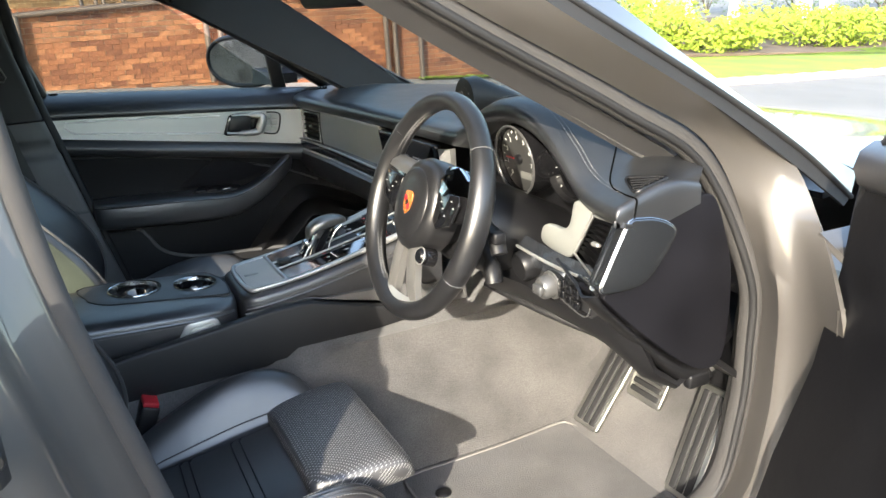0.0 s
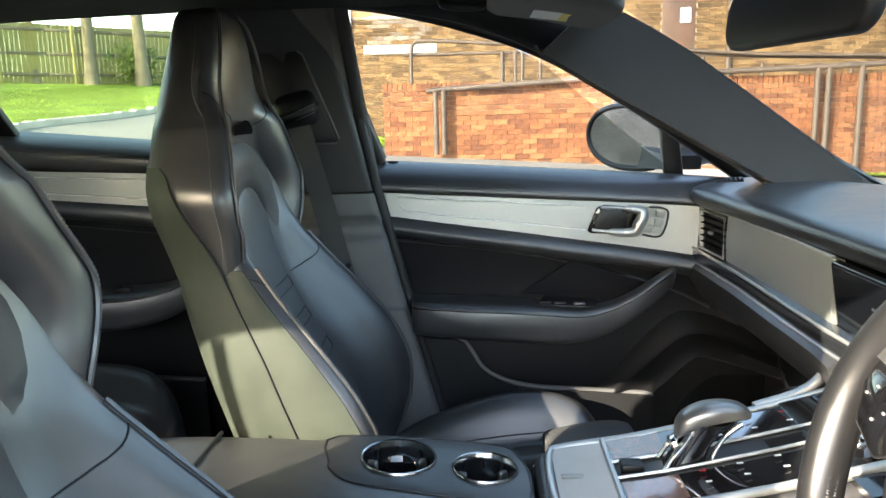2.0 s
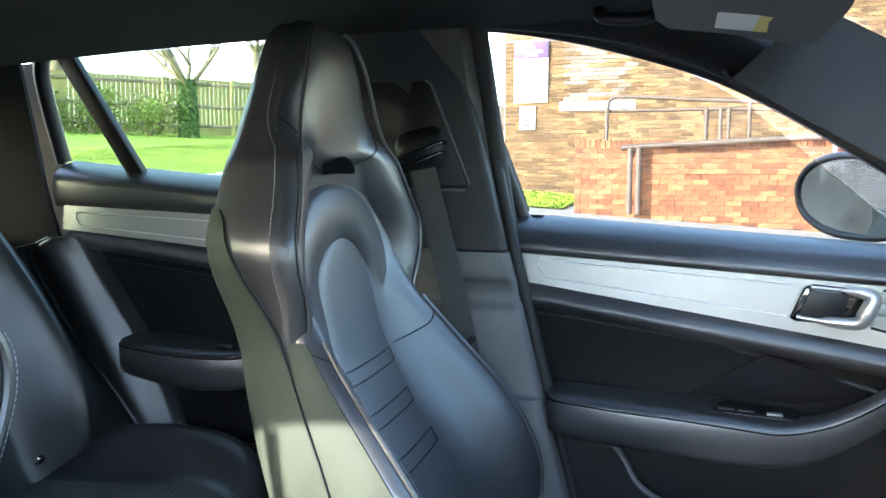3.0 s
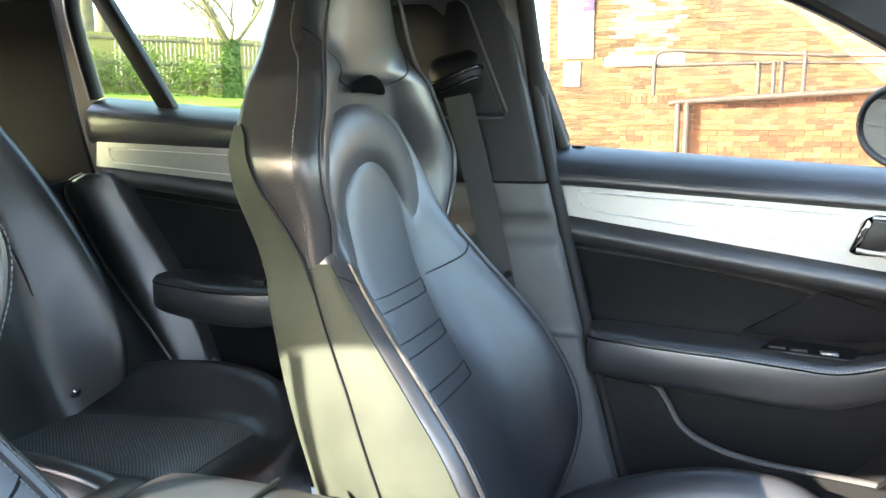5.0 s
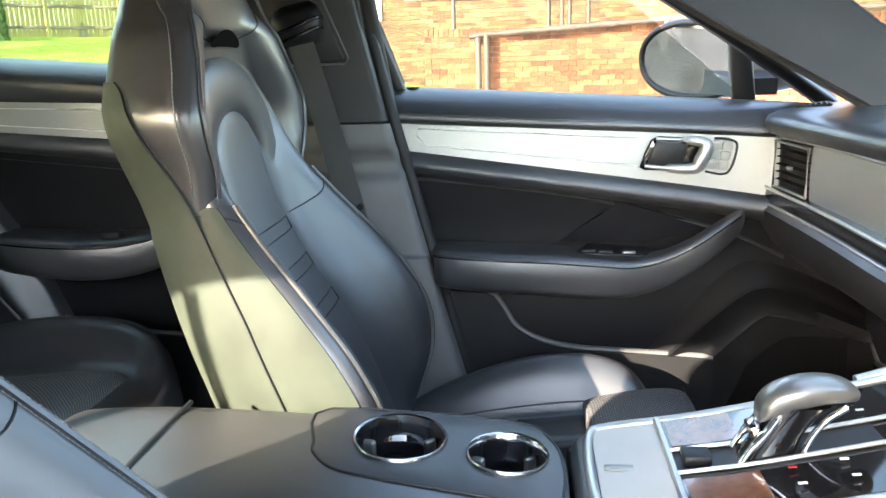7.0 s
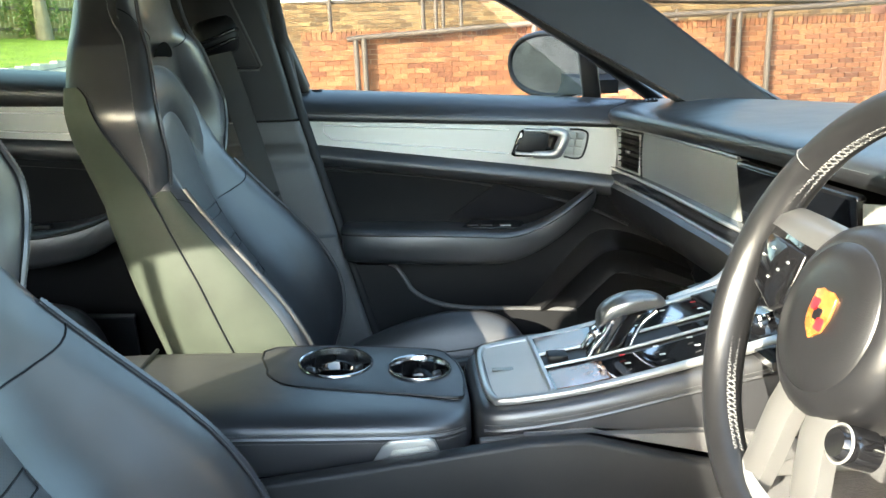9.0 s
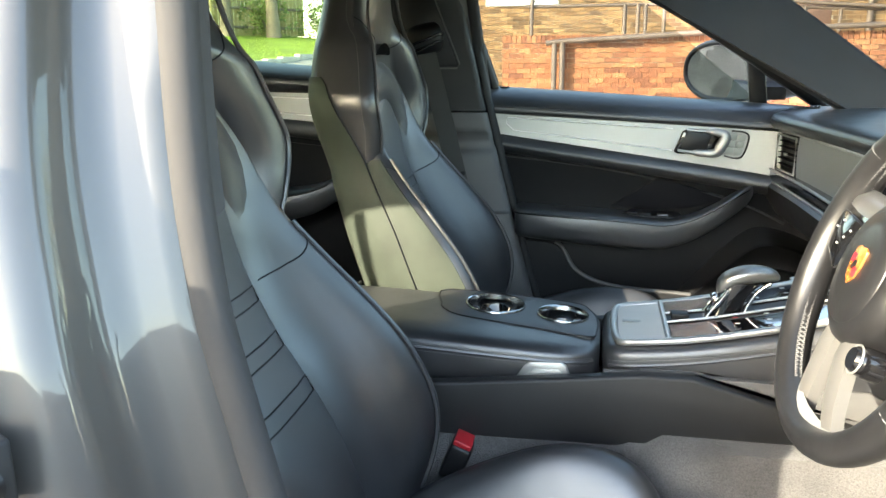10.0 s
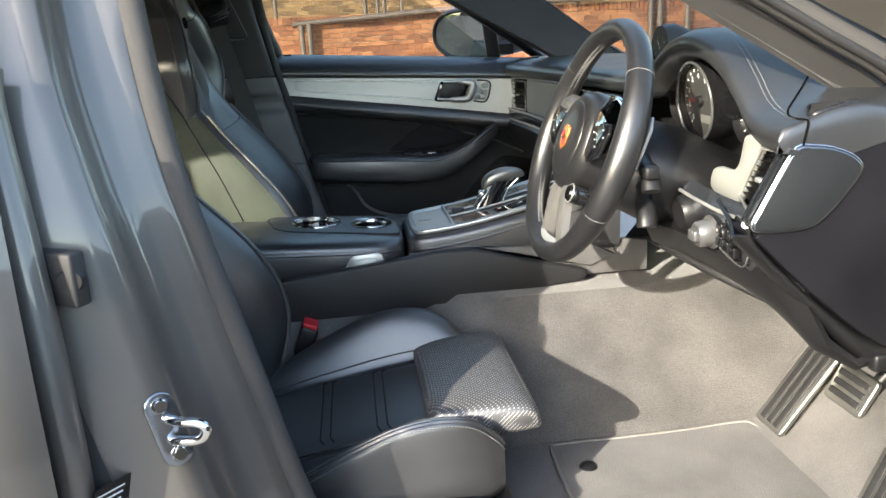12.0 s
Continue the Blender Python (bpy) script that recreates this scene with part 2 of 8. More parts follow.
LEATHER = leather("black_leather", (0.029, 0.029, 0.031), 0.37, 0.0, 0.9, 1.66)
SHELL = leather("smooth_charcoal_leather", (0.050, 0.060, 0.045), 0.60, 0.0, 0.3, 1.45)
LEATHER_SOFT = leather("soft_black_leather", (0.024, 0.024, 0.026), 0.46)
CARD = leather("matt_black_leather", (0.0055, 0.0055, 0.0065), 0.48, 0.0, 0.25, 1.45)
DASH_LEATHER = leather("dashboard_leather", (0.021, 0.022, 0.024), 0.36, 0.0, 0.9, 1.55)
# smooth black, darkened further for a shadow that nothing here casts
SIDE_PAD = leather("shade_darkened_black", (0.007, 0.007, 0.009), 0.6, 0.0, 0.12, 1.45)
PERFORATED_FINE = leather("fine_perforated_leather", (0.034, 0.034, 0.036), 0.42, holes=0.0052, ior=1.68, punched=0.012)
RIM = leather("rim_leather", (0.013, 0.013, 0.014), 0.34, 0.0, 0.8, 1.5)
DARK_METAL = mat("dark_switch_metal", (0.13, 0.13, 0.13), 0.30, 0.5, vary=0.1)
DIAL_GREY = mat("grey_dial_face", (0.040, 0.040, 0.038), 0.5, vary=0.08)
PERFORATED = leather("perforated_leather", (0.028, 0.028, 0.030), 0.5, holes=0.0066)
PLASTIC = mat("grained_black_plastic", (0.016, 0.016, 0.017), 0.48, bump=0.25, scale=900, vary=0.15)
PLASTIC_MID = mat("grained_charcoal_plastic", (0.026, 0.026, 0.027), 0.5, bump=0.25, scale=900, vary=0.15, spec=0.4)
PLASTIC_GREY = mat("grained_grey_plastic", (0.125, 0.122, 0.120), 0.5, bump=0.25, scale=900, vary=0.15)
PLASTIC_DARK = mat("smooth_black_plastic", (0.009, 0.009, 0.010), 0.42, vary=0.2, spec=0.4)
TRIM_GREY = mat("dark_grey_opening_trim", (0.045, 0.044, 0.045), 0.55, bump=0.25, scale=900, vary=0.15, spec=0.3)
FABRIC = mat("grey_suede_lining", (0.045, 0.044, 0.044), 0.95, bump=0.4, scale=1500, vary=0.12, sheen=0.15)
FABRIC_DARK = mat("charcoal_suede_lining", (0.010, 0.010, 0.011), 0.95, bump=0.4, scale=1500, vary=0.12)
CARPET = mat("grey_carpet", (0.084, 0.080, 0.078), 1.0, bump=0.9, scale=420, vary=0.45, vary_scale=7, sheen=0.3, detail=8, fleck=0.26, fleck_scale=420)
MAT_CARPET = mat("mat_carpet", (0.078, 0.074, 0.071), 1.0, bump=0.9, scale=420, vary=0.48, vary_scale=9, sheen=0.3, detail=8, fleck=0.25, fleck_scale=420)
BINDING = mat("grey_binding", (0.20, 0.19, 0.18), 0.9, bump=0.4, scale=900, vary=0.15)
CARPET_BLACK = mat("black_carpet", (0.012, 0.012, 0.013), 1.0, bump=0.8, scale=480, vary=0.25)
ALU = brushed("brushed_aluminium", (0.40, 0.40, 0.38), 0.42)
ALU_DARK = mat("satin_grey_trim", (0.34, 0.35, 0.325), 0.38, 0.35, vary=0.06, vary_scale=5)
ALU_LINE = mat("bright_milled_line", (0.85, 0.85, 0.83), 0.5, 0.1, vary=0.05)
SILVER = mat("satin_silver", (0.52, 0.52, 0.50), 0.33, 0.7, vary=0.08)
CHROME = mat("chrome", (0.80, 0.80, 0.80), 0.07, 1.0)
GLOSS = mat("gloss_black", (0.008, 0.008, 0.009), 0.06, coat=0.5, vary=0.1)
RUBBER = mat("black_rubber", (0.016, 0.016, 0.017), 0.62, bump=0.1, scale=500, vary=0.15)
SEAL = mat("grey_flocked_seal", (0.045, 0.043, 0.042), 0.9, bump=0.3, scale=1800, vary=0.1)
PEDAL = mat("pedal_metal", (0.38, 0.38, 0.36), 0.42, 1.0, bump=0.1, scale=300, vary=0.15)
PAINT = mat("grey_metallic_paint", (0.098, 0.090, 0.083), 0.47, 0.4, coat=1.0, bump=0.015, scale=2500, vary=0.05)
THREAD = mat("grey_thread", (0.19, 0.19, 0.19), 0.7, vary=0.1)
WHITE = mat("white_print", (0.75, 0.75, 0.73), 0.6, vary=0.05)
RED = mat("red_plastic", (0.55, 0.02, 0.03), 0.4, vary=0.08)
BELT = mat("black_webbing", (0.065, 0.063, 0.061), 0.8, bump=0.5, scale=700, vary=0.12)
SCREEN = mat("dark_display", (0.006, 0.007, 0.009), 0.10, vary=0.1)
# near-black that puts the shade of slots, creases and wells into the colour
SHADOWED = mat("recess_shade_black", (0.003, 0.003, 0.003), 0.95, vary=0.1, spec=0.05)
MIRROR_DIM = mat("dimming_mirror", (0.34, 0.36, 0.36), 0.02, 1.0)
SPOKE = mat("satin_spoke_metal", (0.29, 0.285, 0.275), 0.36, 0.7, vary=0.08)
GRIP = mat("dark_satin_metal", (0.26, 0.26, 0.25), 0.30, 0.75, vary=0.1)
MIRROR = mat("mirror", (0.85, 0.86, 0.86), 0.01, 1.0)
DARK_CHROME = mat("dark_chrome", (0.20, 0.22, 0.25), 0.12, 0.9, vary=0.1)
POLISHED = mat("polished_trim", (0.46, 0.47, 0.48), 0.22, 1.0, vary=0.1)
SMOKED = mat("smoked_chrome", (0.15, 0.165, 0.185), 0.10, 0.9, vary=0.1)
GLASS = pane("clear_glass", (0.73, 0.76, 0.74))
GLASS_DARK = pane("tinted_glass", (0.72, 0.78, 0.69))
BADGE = mat("badge_enamel", (0.55, 0.19, 0.05), 0.25, 0.4, vary=0.4, vary_scale=120)

# ---- the car's shell ----
def ribbon(a, b, thick, n=6):
    """A curved band between two edges."""
    a, b = spline(a, n), spline(b, n)
    return sheet([a, [(p + q) / 2 for p, q in zip(a, b)], b], thick)


def mirror_y(pts):
    return [(x, -y, z) for x, y, z in pts]


def floor_height(x, y):
    e0, e1 = lerp([(0.18, 0.125), (0.32, 0.17)], x), lerp([(0.18, 0.18), (0.32, 0.262)], x)
    hump = max(0.0, min(1.0, (e1 - abs(y)) / (e1 - e0)))
    hump = hump * hump * (3 - 2 * hump)
    rise = max(0.0, x - 0.76)
    z = 0.222 + min(0.5, rise * 1.15)
    if x < -0.42:
        z -= 0.02
    return max(z, 0.222 + 0.27 * hump)


shell = thing("car_shell", (0, 0, 0.2), "dark grey metallic saloon car shell with its driver-side doors open", "car")
rows = [[(x, y, floor_height(x, y)) for y in [-0.70 + 0.028 * j for j in range(51)]] for x in [-1.25 + 0.045 * i for i in range(53)]]
part("floor_carpet", sheet(rows, 0.02), CARPET, shell, "worn grey-brown cut-pile carpet")

# roof, headliner and rails
def roof_z(x, y, top):
    arch = 1 - (abs(y) / 0.66) ** 2.4
    along = -0.035 * ((x + 0.25) / 1.0) ** 2
    return top + 0.055 * arch + along


xs = [-1.75 + 0.09 * i for i in range(24)]  # up to the windscreen header
rows = [[(x, y, roof_z(x, y, 1.248)) for y in [-0.62 + 0.062 * j for j in range(21)]] for x in xs]
part("headliner", sheet(rows, 0.02), FABRIC_DARK, shell, "charcoal suede headliner")
rows = [[(x, y, roof_z(x, y, 1.305)) for y in [-0.66 + 0.066 * j for j in range(21)]] for x in xs]
part("roof", sheet(rows, 0.012), PAINT, shell)
for s in (1, -1):
    path = [(x, s * 0.638, z) for x, z in ((-1.75, 1.19), (-1.3, 1.24), (-1.1, 1.262), (-0.8, 1.286), (-0.5, 1.292), (-0.2, 1.275), (0.0, 1.25), (0.12, 1.218), (0.24, 1.165))]
    path = spline(path, 4)
    part("roof_rail", tube(path, 0.036, 10), FABRIC_DARK, shell)
    part("roof_edge", tube([(p.x, s * 0.675, p.z + 0.022) for p in path], 0.044, 10), PAINT, shell)

# front pillars: lining towards the cabin, flange, seal and painted outside
A_IN = [(0.20, 0.60, 1.145), (0.35, 0.60, 1.055), (0.62, 0.60, 0.90), (0.72, 0.605, 0.835), (0.80, 0.61, 0.79)]
A_TOP = [(0.30, 0.585, 1.235), (0.46, 0.605, 1.145), (0.66, 0.63, 1.005), (0.80, 0.645, 0.905), (0.92, 0.655, 0.82)]
A_B = [(0.18, 0.635, 1.18), (0.34, 0.635, 1.085), (0.60, 0.635, 0.94), (0.72, 0.64, 0.855), (0.80, 0.645, 0.80)]
A_C = [(0.16, 0.665, 1.21), (0.33, 0.68, 1.105), (0.56, 0.682, 0.985), (0.71, 0.69, 0.89), (0.83, 0.70, 0.80)]
A_D = [(0.24, 0.70, 1.215), (0.43, 0.728, 1.092), (0.65, 0.735, 0.970), (0.82, 0.738, 0.862), (0.92, 0.745, 0.79)]
A_E = [(0.25, 0.695, 1.232), (0.44, 0.726, 1.108), (0.66, 0.733, 0.986), (0.83, 0.735, 0.884), (0.94, 0.74, 0.80)]
A_F = [(0.32, 0.66, 1.24), (0.52, 0.695, 1.105), (0.68, 0.70, 1.003), (0.85, 0.705, 0.902), (0.99, 0.71, 0.825)]
for s in (1, -1):
    put = (lambda p: p) if s > 0 else mirror_y
    part("pillar_lining", ribbon(put(A_IN), put(A_TOP), 0.012 * s), FABRIC, shell, "grey suede pillar lining")
    part("drip_channel", ribbon(put(A_D), put(A_E), 0.004), RUBBER, shell)
    part("drip_seal", tube(spline([(x, s * (y + 0.001), z) for x, y, z in A_E], 6), 0.0045, 8), RUBBER, shell)
    part("pillar_outside", ribbon(put(A_E), put(A_F), 0.006), PAINT, shell)

# windscreen and bonnet
rows = []
for i in range(9):
    k = i / 8
    rows.append([(0.30 + 0.62 * k + (0.10 + 0.13 * k) * (1 - (y / 0.64) ** 2), y * (0.93 + 0.07 * k), 1.255 - 0.43 * k + 0.02 * (1 - (y / 0.64) ** 2)) for y in [-0.64 + 0.08 * j for j in range(17)]])
wind = part("windscreen", sheet(rows, 0.004), GLASS, shell)
wind.visible_shadow = False
rows = [[(x, y, 0.83 - 0.04 * (abs(y) / 0.8) ** 2 - 0.11 * ((x - 1.0) / 1.2) ** 2 - 0.035 * (x - 1.0) + 0.02 * math.exp(-((abs(y) - 0.6) / 0.12) ** 2))
         for y in [-0.80 + 0.08 * j for j in range(21)]] for x in [1.02 + 0.1 * i for i in range(13)]]
part("bonnet", sheet(rows, -0.01), PAINT, shell)
rows = [[(0.93 + 0.25 * (1 - (y / 0.72) ** 2) * k + 0.02 * k, y, 0.80 + 0.005 * k) for k in (0, 0.5, 1)] for y in [-0.70 + 0.1 * j for j in range(15)]]
part("scuttle", sheet(rows, 0.01), PLASTIC_DARK, shell)
rows = [[(x, -0.80 - 0.11 * math.sin(radians(a)), 0.78 - 0.035 * (x - 1.0) - 0.11 * ((x - 1.0) / 1.2) ** 2 - 0.30 * (1 - math.cos(radians(a)))) for a in (0, 25, 50, 75, 95)] for x in [0.80 + 0.1 * i for i in range(15)]]
part("front_wing", sheet(rows, 0.01), PAINT, shell)
part("front_wing", sheet([[(x, -y, z) for x, y, z in r] for r in rows], 0.01), PAINT, shell)
part("nose", loft([[(2.2, y, z) for y, z in ((-0.88, 0.25), (0.88, 0.25), (0.90, 0.45), (0.80, 0.62), (-0.80, 0.62), (-0.90, 0.45))], [(2.38, y * 0.92, z) for y, z in ((-0.88, 0.25), (0.88, 0.25), (0.90, 0.45), (0.80, 0.58), (-0.80, 0.58), (-0.90, 0.45))], [(2.46, y * 0.75, z) for y, z in ((-0.88, 0.28), (0.88, 0.28), (0.90, 0.42), (0.80, 0.52), (-0.80, 0.52), (-0.90, 0.42))]]), PAINT, shell, "dark grey front bumper")
part("tail", loft([[(-1.85, y, z) for y, z in ((-0.86, 0.25), (0.86, 0.25), (0.88, 0.70), (0.74, 0.95), (-0.74, 0.95), (-0.88, 0.70))], [(-2.30, y * 0.96, z) for y, z in ((-0.86, 0.30), (0.86, 0.30), (0.88, 0.68), (0.74, 0.90), (-0.74, 0.90), (-0.88, 0.68))], [(-2.42, y * 0.85, z) for y, z in ((-0.86, 0.36), (0.86, 0.36), (0.88, 0.62), (0.74, 0.80), (-0.74, 0.80), (-0.88, 0.62))]]), PAINT, shell, "dark grey tail")
for wx in (1.50, -1.52):
    for s in (1, -1):
        zc = -0.055 - 0.06 * wx + 0.045 * s * 0.78 + 0.345
        fmt = axes((wx, s * 0.70, zc), (1, 0, 0), (0, 0, s * -1.0))
        road_wheel = part("road_wheel", lathe([(0.20, 0.0), (0.325, 0.0), (0.345, 0.02), (0.345, 0.20), (0.325, 0.225), (0.245, 0.225), (0.235, 0.19), (0.20, 0.05)], 40, fmt, caps=False), RUBBER, shell, "black tyre on an alloy rim")
        part("rim", lathe([(0.001, 0.17), (0.05, 0.175), (0.07, 0.15), (0.20, 0.16), (0.238, 0.20), (0.238, 0.05), (0.001, 0.05)], 36, fmt), SILVER, road_wheel)

# hinge pillar and sill of the driver's door opening
JAMB = [(0.70, 0.885), (0.745, 0.80), (0.765, 0.70), (0.775, 0.58), (0.765, 0.46), (0.72, 0.36), (0.58, 0.315), (0.30, 0.305), (0.06, 0.31)]
def band(y0, y1, off0, off1, inset=0.0):
    a = [(x + off0, y0, z - (off0 if z < 0.4 else 0)) for x, z in JAMB]
    b = [(x + off1, y1, z - (off1 if z < 0.4 else 0)) for x, z in JAMB]
    return a, b


for s in (-1, 1):
    # the painted frame of the opening, from the pillar down round to the sill
    low = JAMB[2:]
    def run(pillar, y, off):
        return [(x, s * w, z) for x, w, z in pillar] + [(x + off, s * y, z - (off if z < 0.4 else 0)) for x, z in low]
    mixed = lambda u: [tuple(a + (b - a) * u for a, b in zip(p, q)) for p, q in zip(A_C[:4], A_D[:4])]
    trim = [run(A_IN[:4], 0.648, 0.055), run([tuple((a + b) / 2 for a, b in zip(p, q)) for p, q in zip(A_IN[:4], A_B[:4])], 0.664, 0.040), run(A_B[:4], 0.678, 0.036)]
    part("opening_trim", sheet([spline(p, 8) for p in trim], 0.008), TRIM_GREY, shell, "dark grey trim round the door opening", sharp=80)
    mid = run([tuple((a + b) / 2 for a, b in zip(p, q)) for p, q in zip(A_B[:4], A_C[:4])], 0.69, 0.028)
    part("opening_seal", tube(spline(mid, 8), 0.018, 10), SEAL, shell, "grey flocked rubber door seal")
    part("seal_groove", tube([p + Vector((-0.010, s * 0.013, -0.004)) for p in spline(mid, 8)], 0.006, 8), RUBBER, shell)
    lines = [run(A_C[:4], 0.70, 0.035), run(mixed(0.30), 0.735, 0.022), run(mixed(0.45), 0.757, 0.012), run(mixed(0.55), 0.768, 0.030), run(mixed(0.75), 0.815, 0.022), run(mixed(1.0), 0.868, 0.0)]
    part("opening_frame", sheet([spline(p, 8) for p in lines], 0.006), PAINT, shell, "dark grey painted door opening", sharp=80)
    side = [(x, s * 0.869, z) for x, z in low]
    under = [(x + 0.10, s * 0.872, z if z > 0.4 else z - 0.12) for x, z in low]
    part("wing_edge", ribbon(side, under, 0.006), PAINT, shell)

# centre pillars
PILLAR = [(1.25, -0.19, -0.575, -0.29, -0.64), (0.98, -0.161, -0.645, -0.25, -0.76), (0.86, -0.143, -0.669, -0.22, -0.80), (0.78, -0.125, -0.675, -0.20, -0.815),
          (0.60, -0.082, -0.675, -0.165, -0.825), (0.45, -0.045, -0.675, -0.125, -0.83), (0.33, 0.0, -0.675, -0.07, -0.835)]
for s in (-1, 1):
    rings, gap = [], []
    for z, fx, fy, ox, oy in table(PILLAR, 5):
        f, o = Vector((fx, -fy * s + (0.06 if s > 0 else 0), z)), Vector((ox, -oy * s + (0.06 if s > 0 else 0), z))
        d = o - f
        nrm = Vector((-d.y, d.x, 0)).normalized() * (1 if s > 0 else -1)
        if nrm.x < 0:
            nrm = -nrm
        prof = [(0.0, -0.02), (0.0, 0.012), (0.10, 0.020), (0.20, 0.014), (0.28, 0.0), (0.40, -0.008), (0.52, -0.004), (0.62, 0.010), (0.72, 0.014), (0.82, 0.004), (0.92, -0.02)]
        ring = [f + d * u + nrm * h for u, h in prof]
        back = Vector((-0.12, 0, 0))
        ring += [o + back * 0.7, f + back]
        rings.append(ring)
        gap.append([ring[11] + Vector((-0.002, -0.001 * s * 0, 0)), o + Vector((-0.035, 0.012 * -s, 0)), o + Vector((-0.10, 0.004 * s, 0))])
    if s < 0:
        # black strip added for the shade in the gap between pillar and rear door
        part("hinge_cover", slab(gap, (-0.006, 0, 0)), RUBBER, shell)
    part("centre_pillar", loft(rings), PAINT, shell, "dark grey painted centre door pillar")
    seal = [Vector((fx, -fy * s + (0.06 if s > 0 else 0), z)) + Vector((0.012, 0.012 * s, 0)) for z, fx, fy, ox, oy in table(PILLAR, 5)]
    part("pillar_seal", tube(seal, 0.015, 10), SEAL, shell)
    # lining on the cabin side
    up, lo = [], []
    for z, fx, fy, ox, oy in table(PILLAR, 5):
        y0 = -fy * s + (lerp([(0.86, 0.045), (1.2, 0.10)], z) if s > 0 else 0)
        w = 0.020 if s < 0 else 0.018
        ring = [Vector((fx + 0.010, y0 - 0.004 * s, z)), Vector((fx + 0.014, y0 - 0.03 * s, z)), Vector((fx - 0.004, y0 - w * s, z)), Vector((fx - 0.09, y0 - w * s - 0.012 * s, z)),
                Vector((fx - 0.24, y0 - w * s, z)), Vector((fx - 0.24, y0, z)), Vector((fx - 0.05, y0 + 0.002 * s, z))]
        if s < 0 and z < 0.88:
            ring[1], ring[2], ring[3] = Vector((fx + 0.002, y0 + 0.010, z)), Vector((fx - 0.014, y0 + 0.014, z)), Vector((fx - 0.09, y0 + 0.018, z))
        if z > 0.855:
            up.append(ring)
        if z < 0.88:
            lo.append(ring)
    if s > 0:
        continue
    part("upper_pillar_lining", loft(up), FABRIC, shell, "grey suede upper pillar lining")
    wide = [[p + Vector((0.006 if p.x > r[4].x + 0.05 else 0, -0.005 * s, -0.004)) for p in r] for r in lo]
    part("lower_pillar_lining", loft(wide), PLASTIC, shell, "black grained plastic lower pillar trim")


def pillar_edge(z):
    """The front edge of the passenger pillar's lining."""
    return lerp([(0.30, 0.02), (0.652, -0.073), (0.887, -0.134), (1.184, -0.199), (1.26, -0.222)], z)


def pillar_rows(levels, grow=0.0):
    """Sections of the lining: rounded front edge, flat face, back."""
    out = []
    for z, y in levels:
        e = pillar_edge(z) + grow
        out.append([Vector(p) for p in ((e, 0.715, z), (e + 0.001, y + 0.012, z), (e - 0.003, y + 0.003, z), (e - 0.012, y, z), (e - 0.10, y - 0.004, z), (e - 0.19, y - 0.002, z), (e - 0.25, y + 0.014, z), (e - 0.25, 0.73, z))])
    return out


part("upper_pillar_lining", loft(pillar_rows(table([(0.886, 0.668), (0.96, 0.663), (1.06, 0.655), (1.16, 0.645), (1.25, 0.632)], 4))), PLASTIC_MID, shell, "black upper pillar trim", sharp=60)
lower_levels = [(0.30, 0.650), (0.50, 0.648), (0.630, 0.646), (0.644, 0.648), (0.650, 0.660), (0.68, 0.662), (0.76, 0.662), (0.785, 0.666), (0.797, 0.680), (0.812, 0.684), (0.828, 0.678), (0.842, 0.668), (0.882, 0.666)]
part("lower_pillar_lining", loft(pillar_rows(table(lower_levels, 4), 0.001)), PLASTIC_GREY, shell, "grey grained plastic lower pillar trim", sharp=70)
part("pillar_shut_line", tube([(pillar_edge(z) + 0.008, 0.698, z) for z in [0.34 + 0.09 * k for k in range(11)]], 0.011, 8), RUBBER, shell)

# striker, check strap, label on the driver's centre pillar
nrm = Vector((0.5, -0.85, 0.14)).normalized()
lean = Vector((-0.22, 0.0, 1.0))
lean = (lean - nrm * lean.dot(nrm)).normalized()
c = Vector((-0.141, -0.796, 0.613)) + nrm * 0.003
fm = axes(c, lean, nrm.cross(lean))
striker = part("striker_plate", prism(rounded(0.078, 0.030, 0.0145), 0.006, fm, 0.0015), DARK_CHROME, shell, "bright steel door striker")
for dz in (0.026, -0.026):
    part("striker_bolt", lathe([(0.001, 0.008), (0.006, 0.008), (0.0085, 0.005), (0.0085, 0)], 12, fm @ Matrix.Translation((dz, 0, 0.002))), CHROME, striker)
part("striker_loop", tube(spline([c + lean * 0.012, c + nrm * 0.016 + lean * 0.011 + Vector((0.008, 0, 0)), c + nrm * 0.026 + Vector((0.022, 0, 0.009)), c + nrm * 0.028 + Vector((0.027, 0, 0.002)), c + nrm * 0.024 + Vector((0.021, 0, -0.008)), c + nrm * 0.013 - lean * 0.010, c - lean * 0.010], 5), 0.0052, 8), CHROME, striker)
strap = part("check_strap_bracket", box((-0.208, -0.808, 0.775), (0.05, 0.018, 0.050), 0.003, rot=Matrix.Rotation(radians(-28), 4, "Z")), RUBBER, shell)
part("bracket_bolt", lathe([(0.001, 0.004), (0.010, 0.004), (0.012, 0.0)], 14, axes((-0.194, -0.820, 0.775), (0.45, 0.0, 0.0), (0, 0, 1))), PLASTIC_DARK, strap)
lab = part("pillar_label", prism(rounded(0.045, 0.06, 0.002), 0.001, axes((-0.192, -0.826, 0.548), (-0.45, -0.75, 0.1), (0.1, 0, 1)), 0), PLASTIC_DARK, shell, "black type label with rows of small white print")
for i in range(9):
    part("print_row", prism(rounded(0.034 - 0.007 * (i % 3), 0.0016, 0.0004, 1), 0.0005, axes(Vector((-0.191, -0.828, 0.570 - 0.0055 * i)), (-0.45, -0.75, 0.1), (0.1, 0, 1)), 0), WHITE, lab)

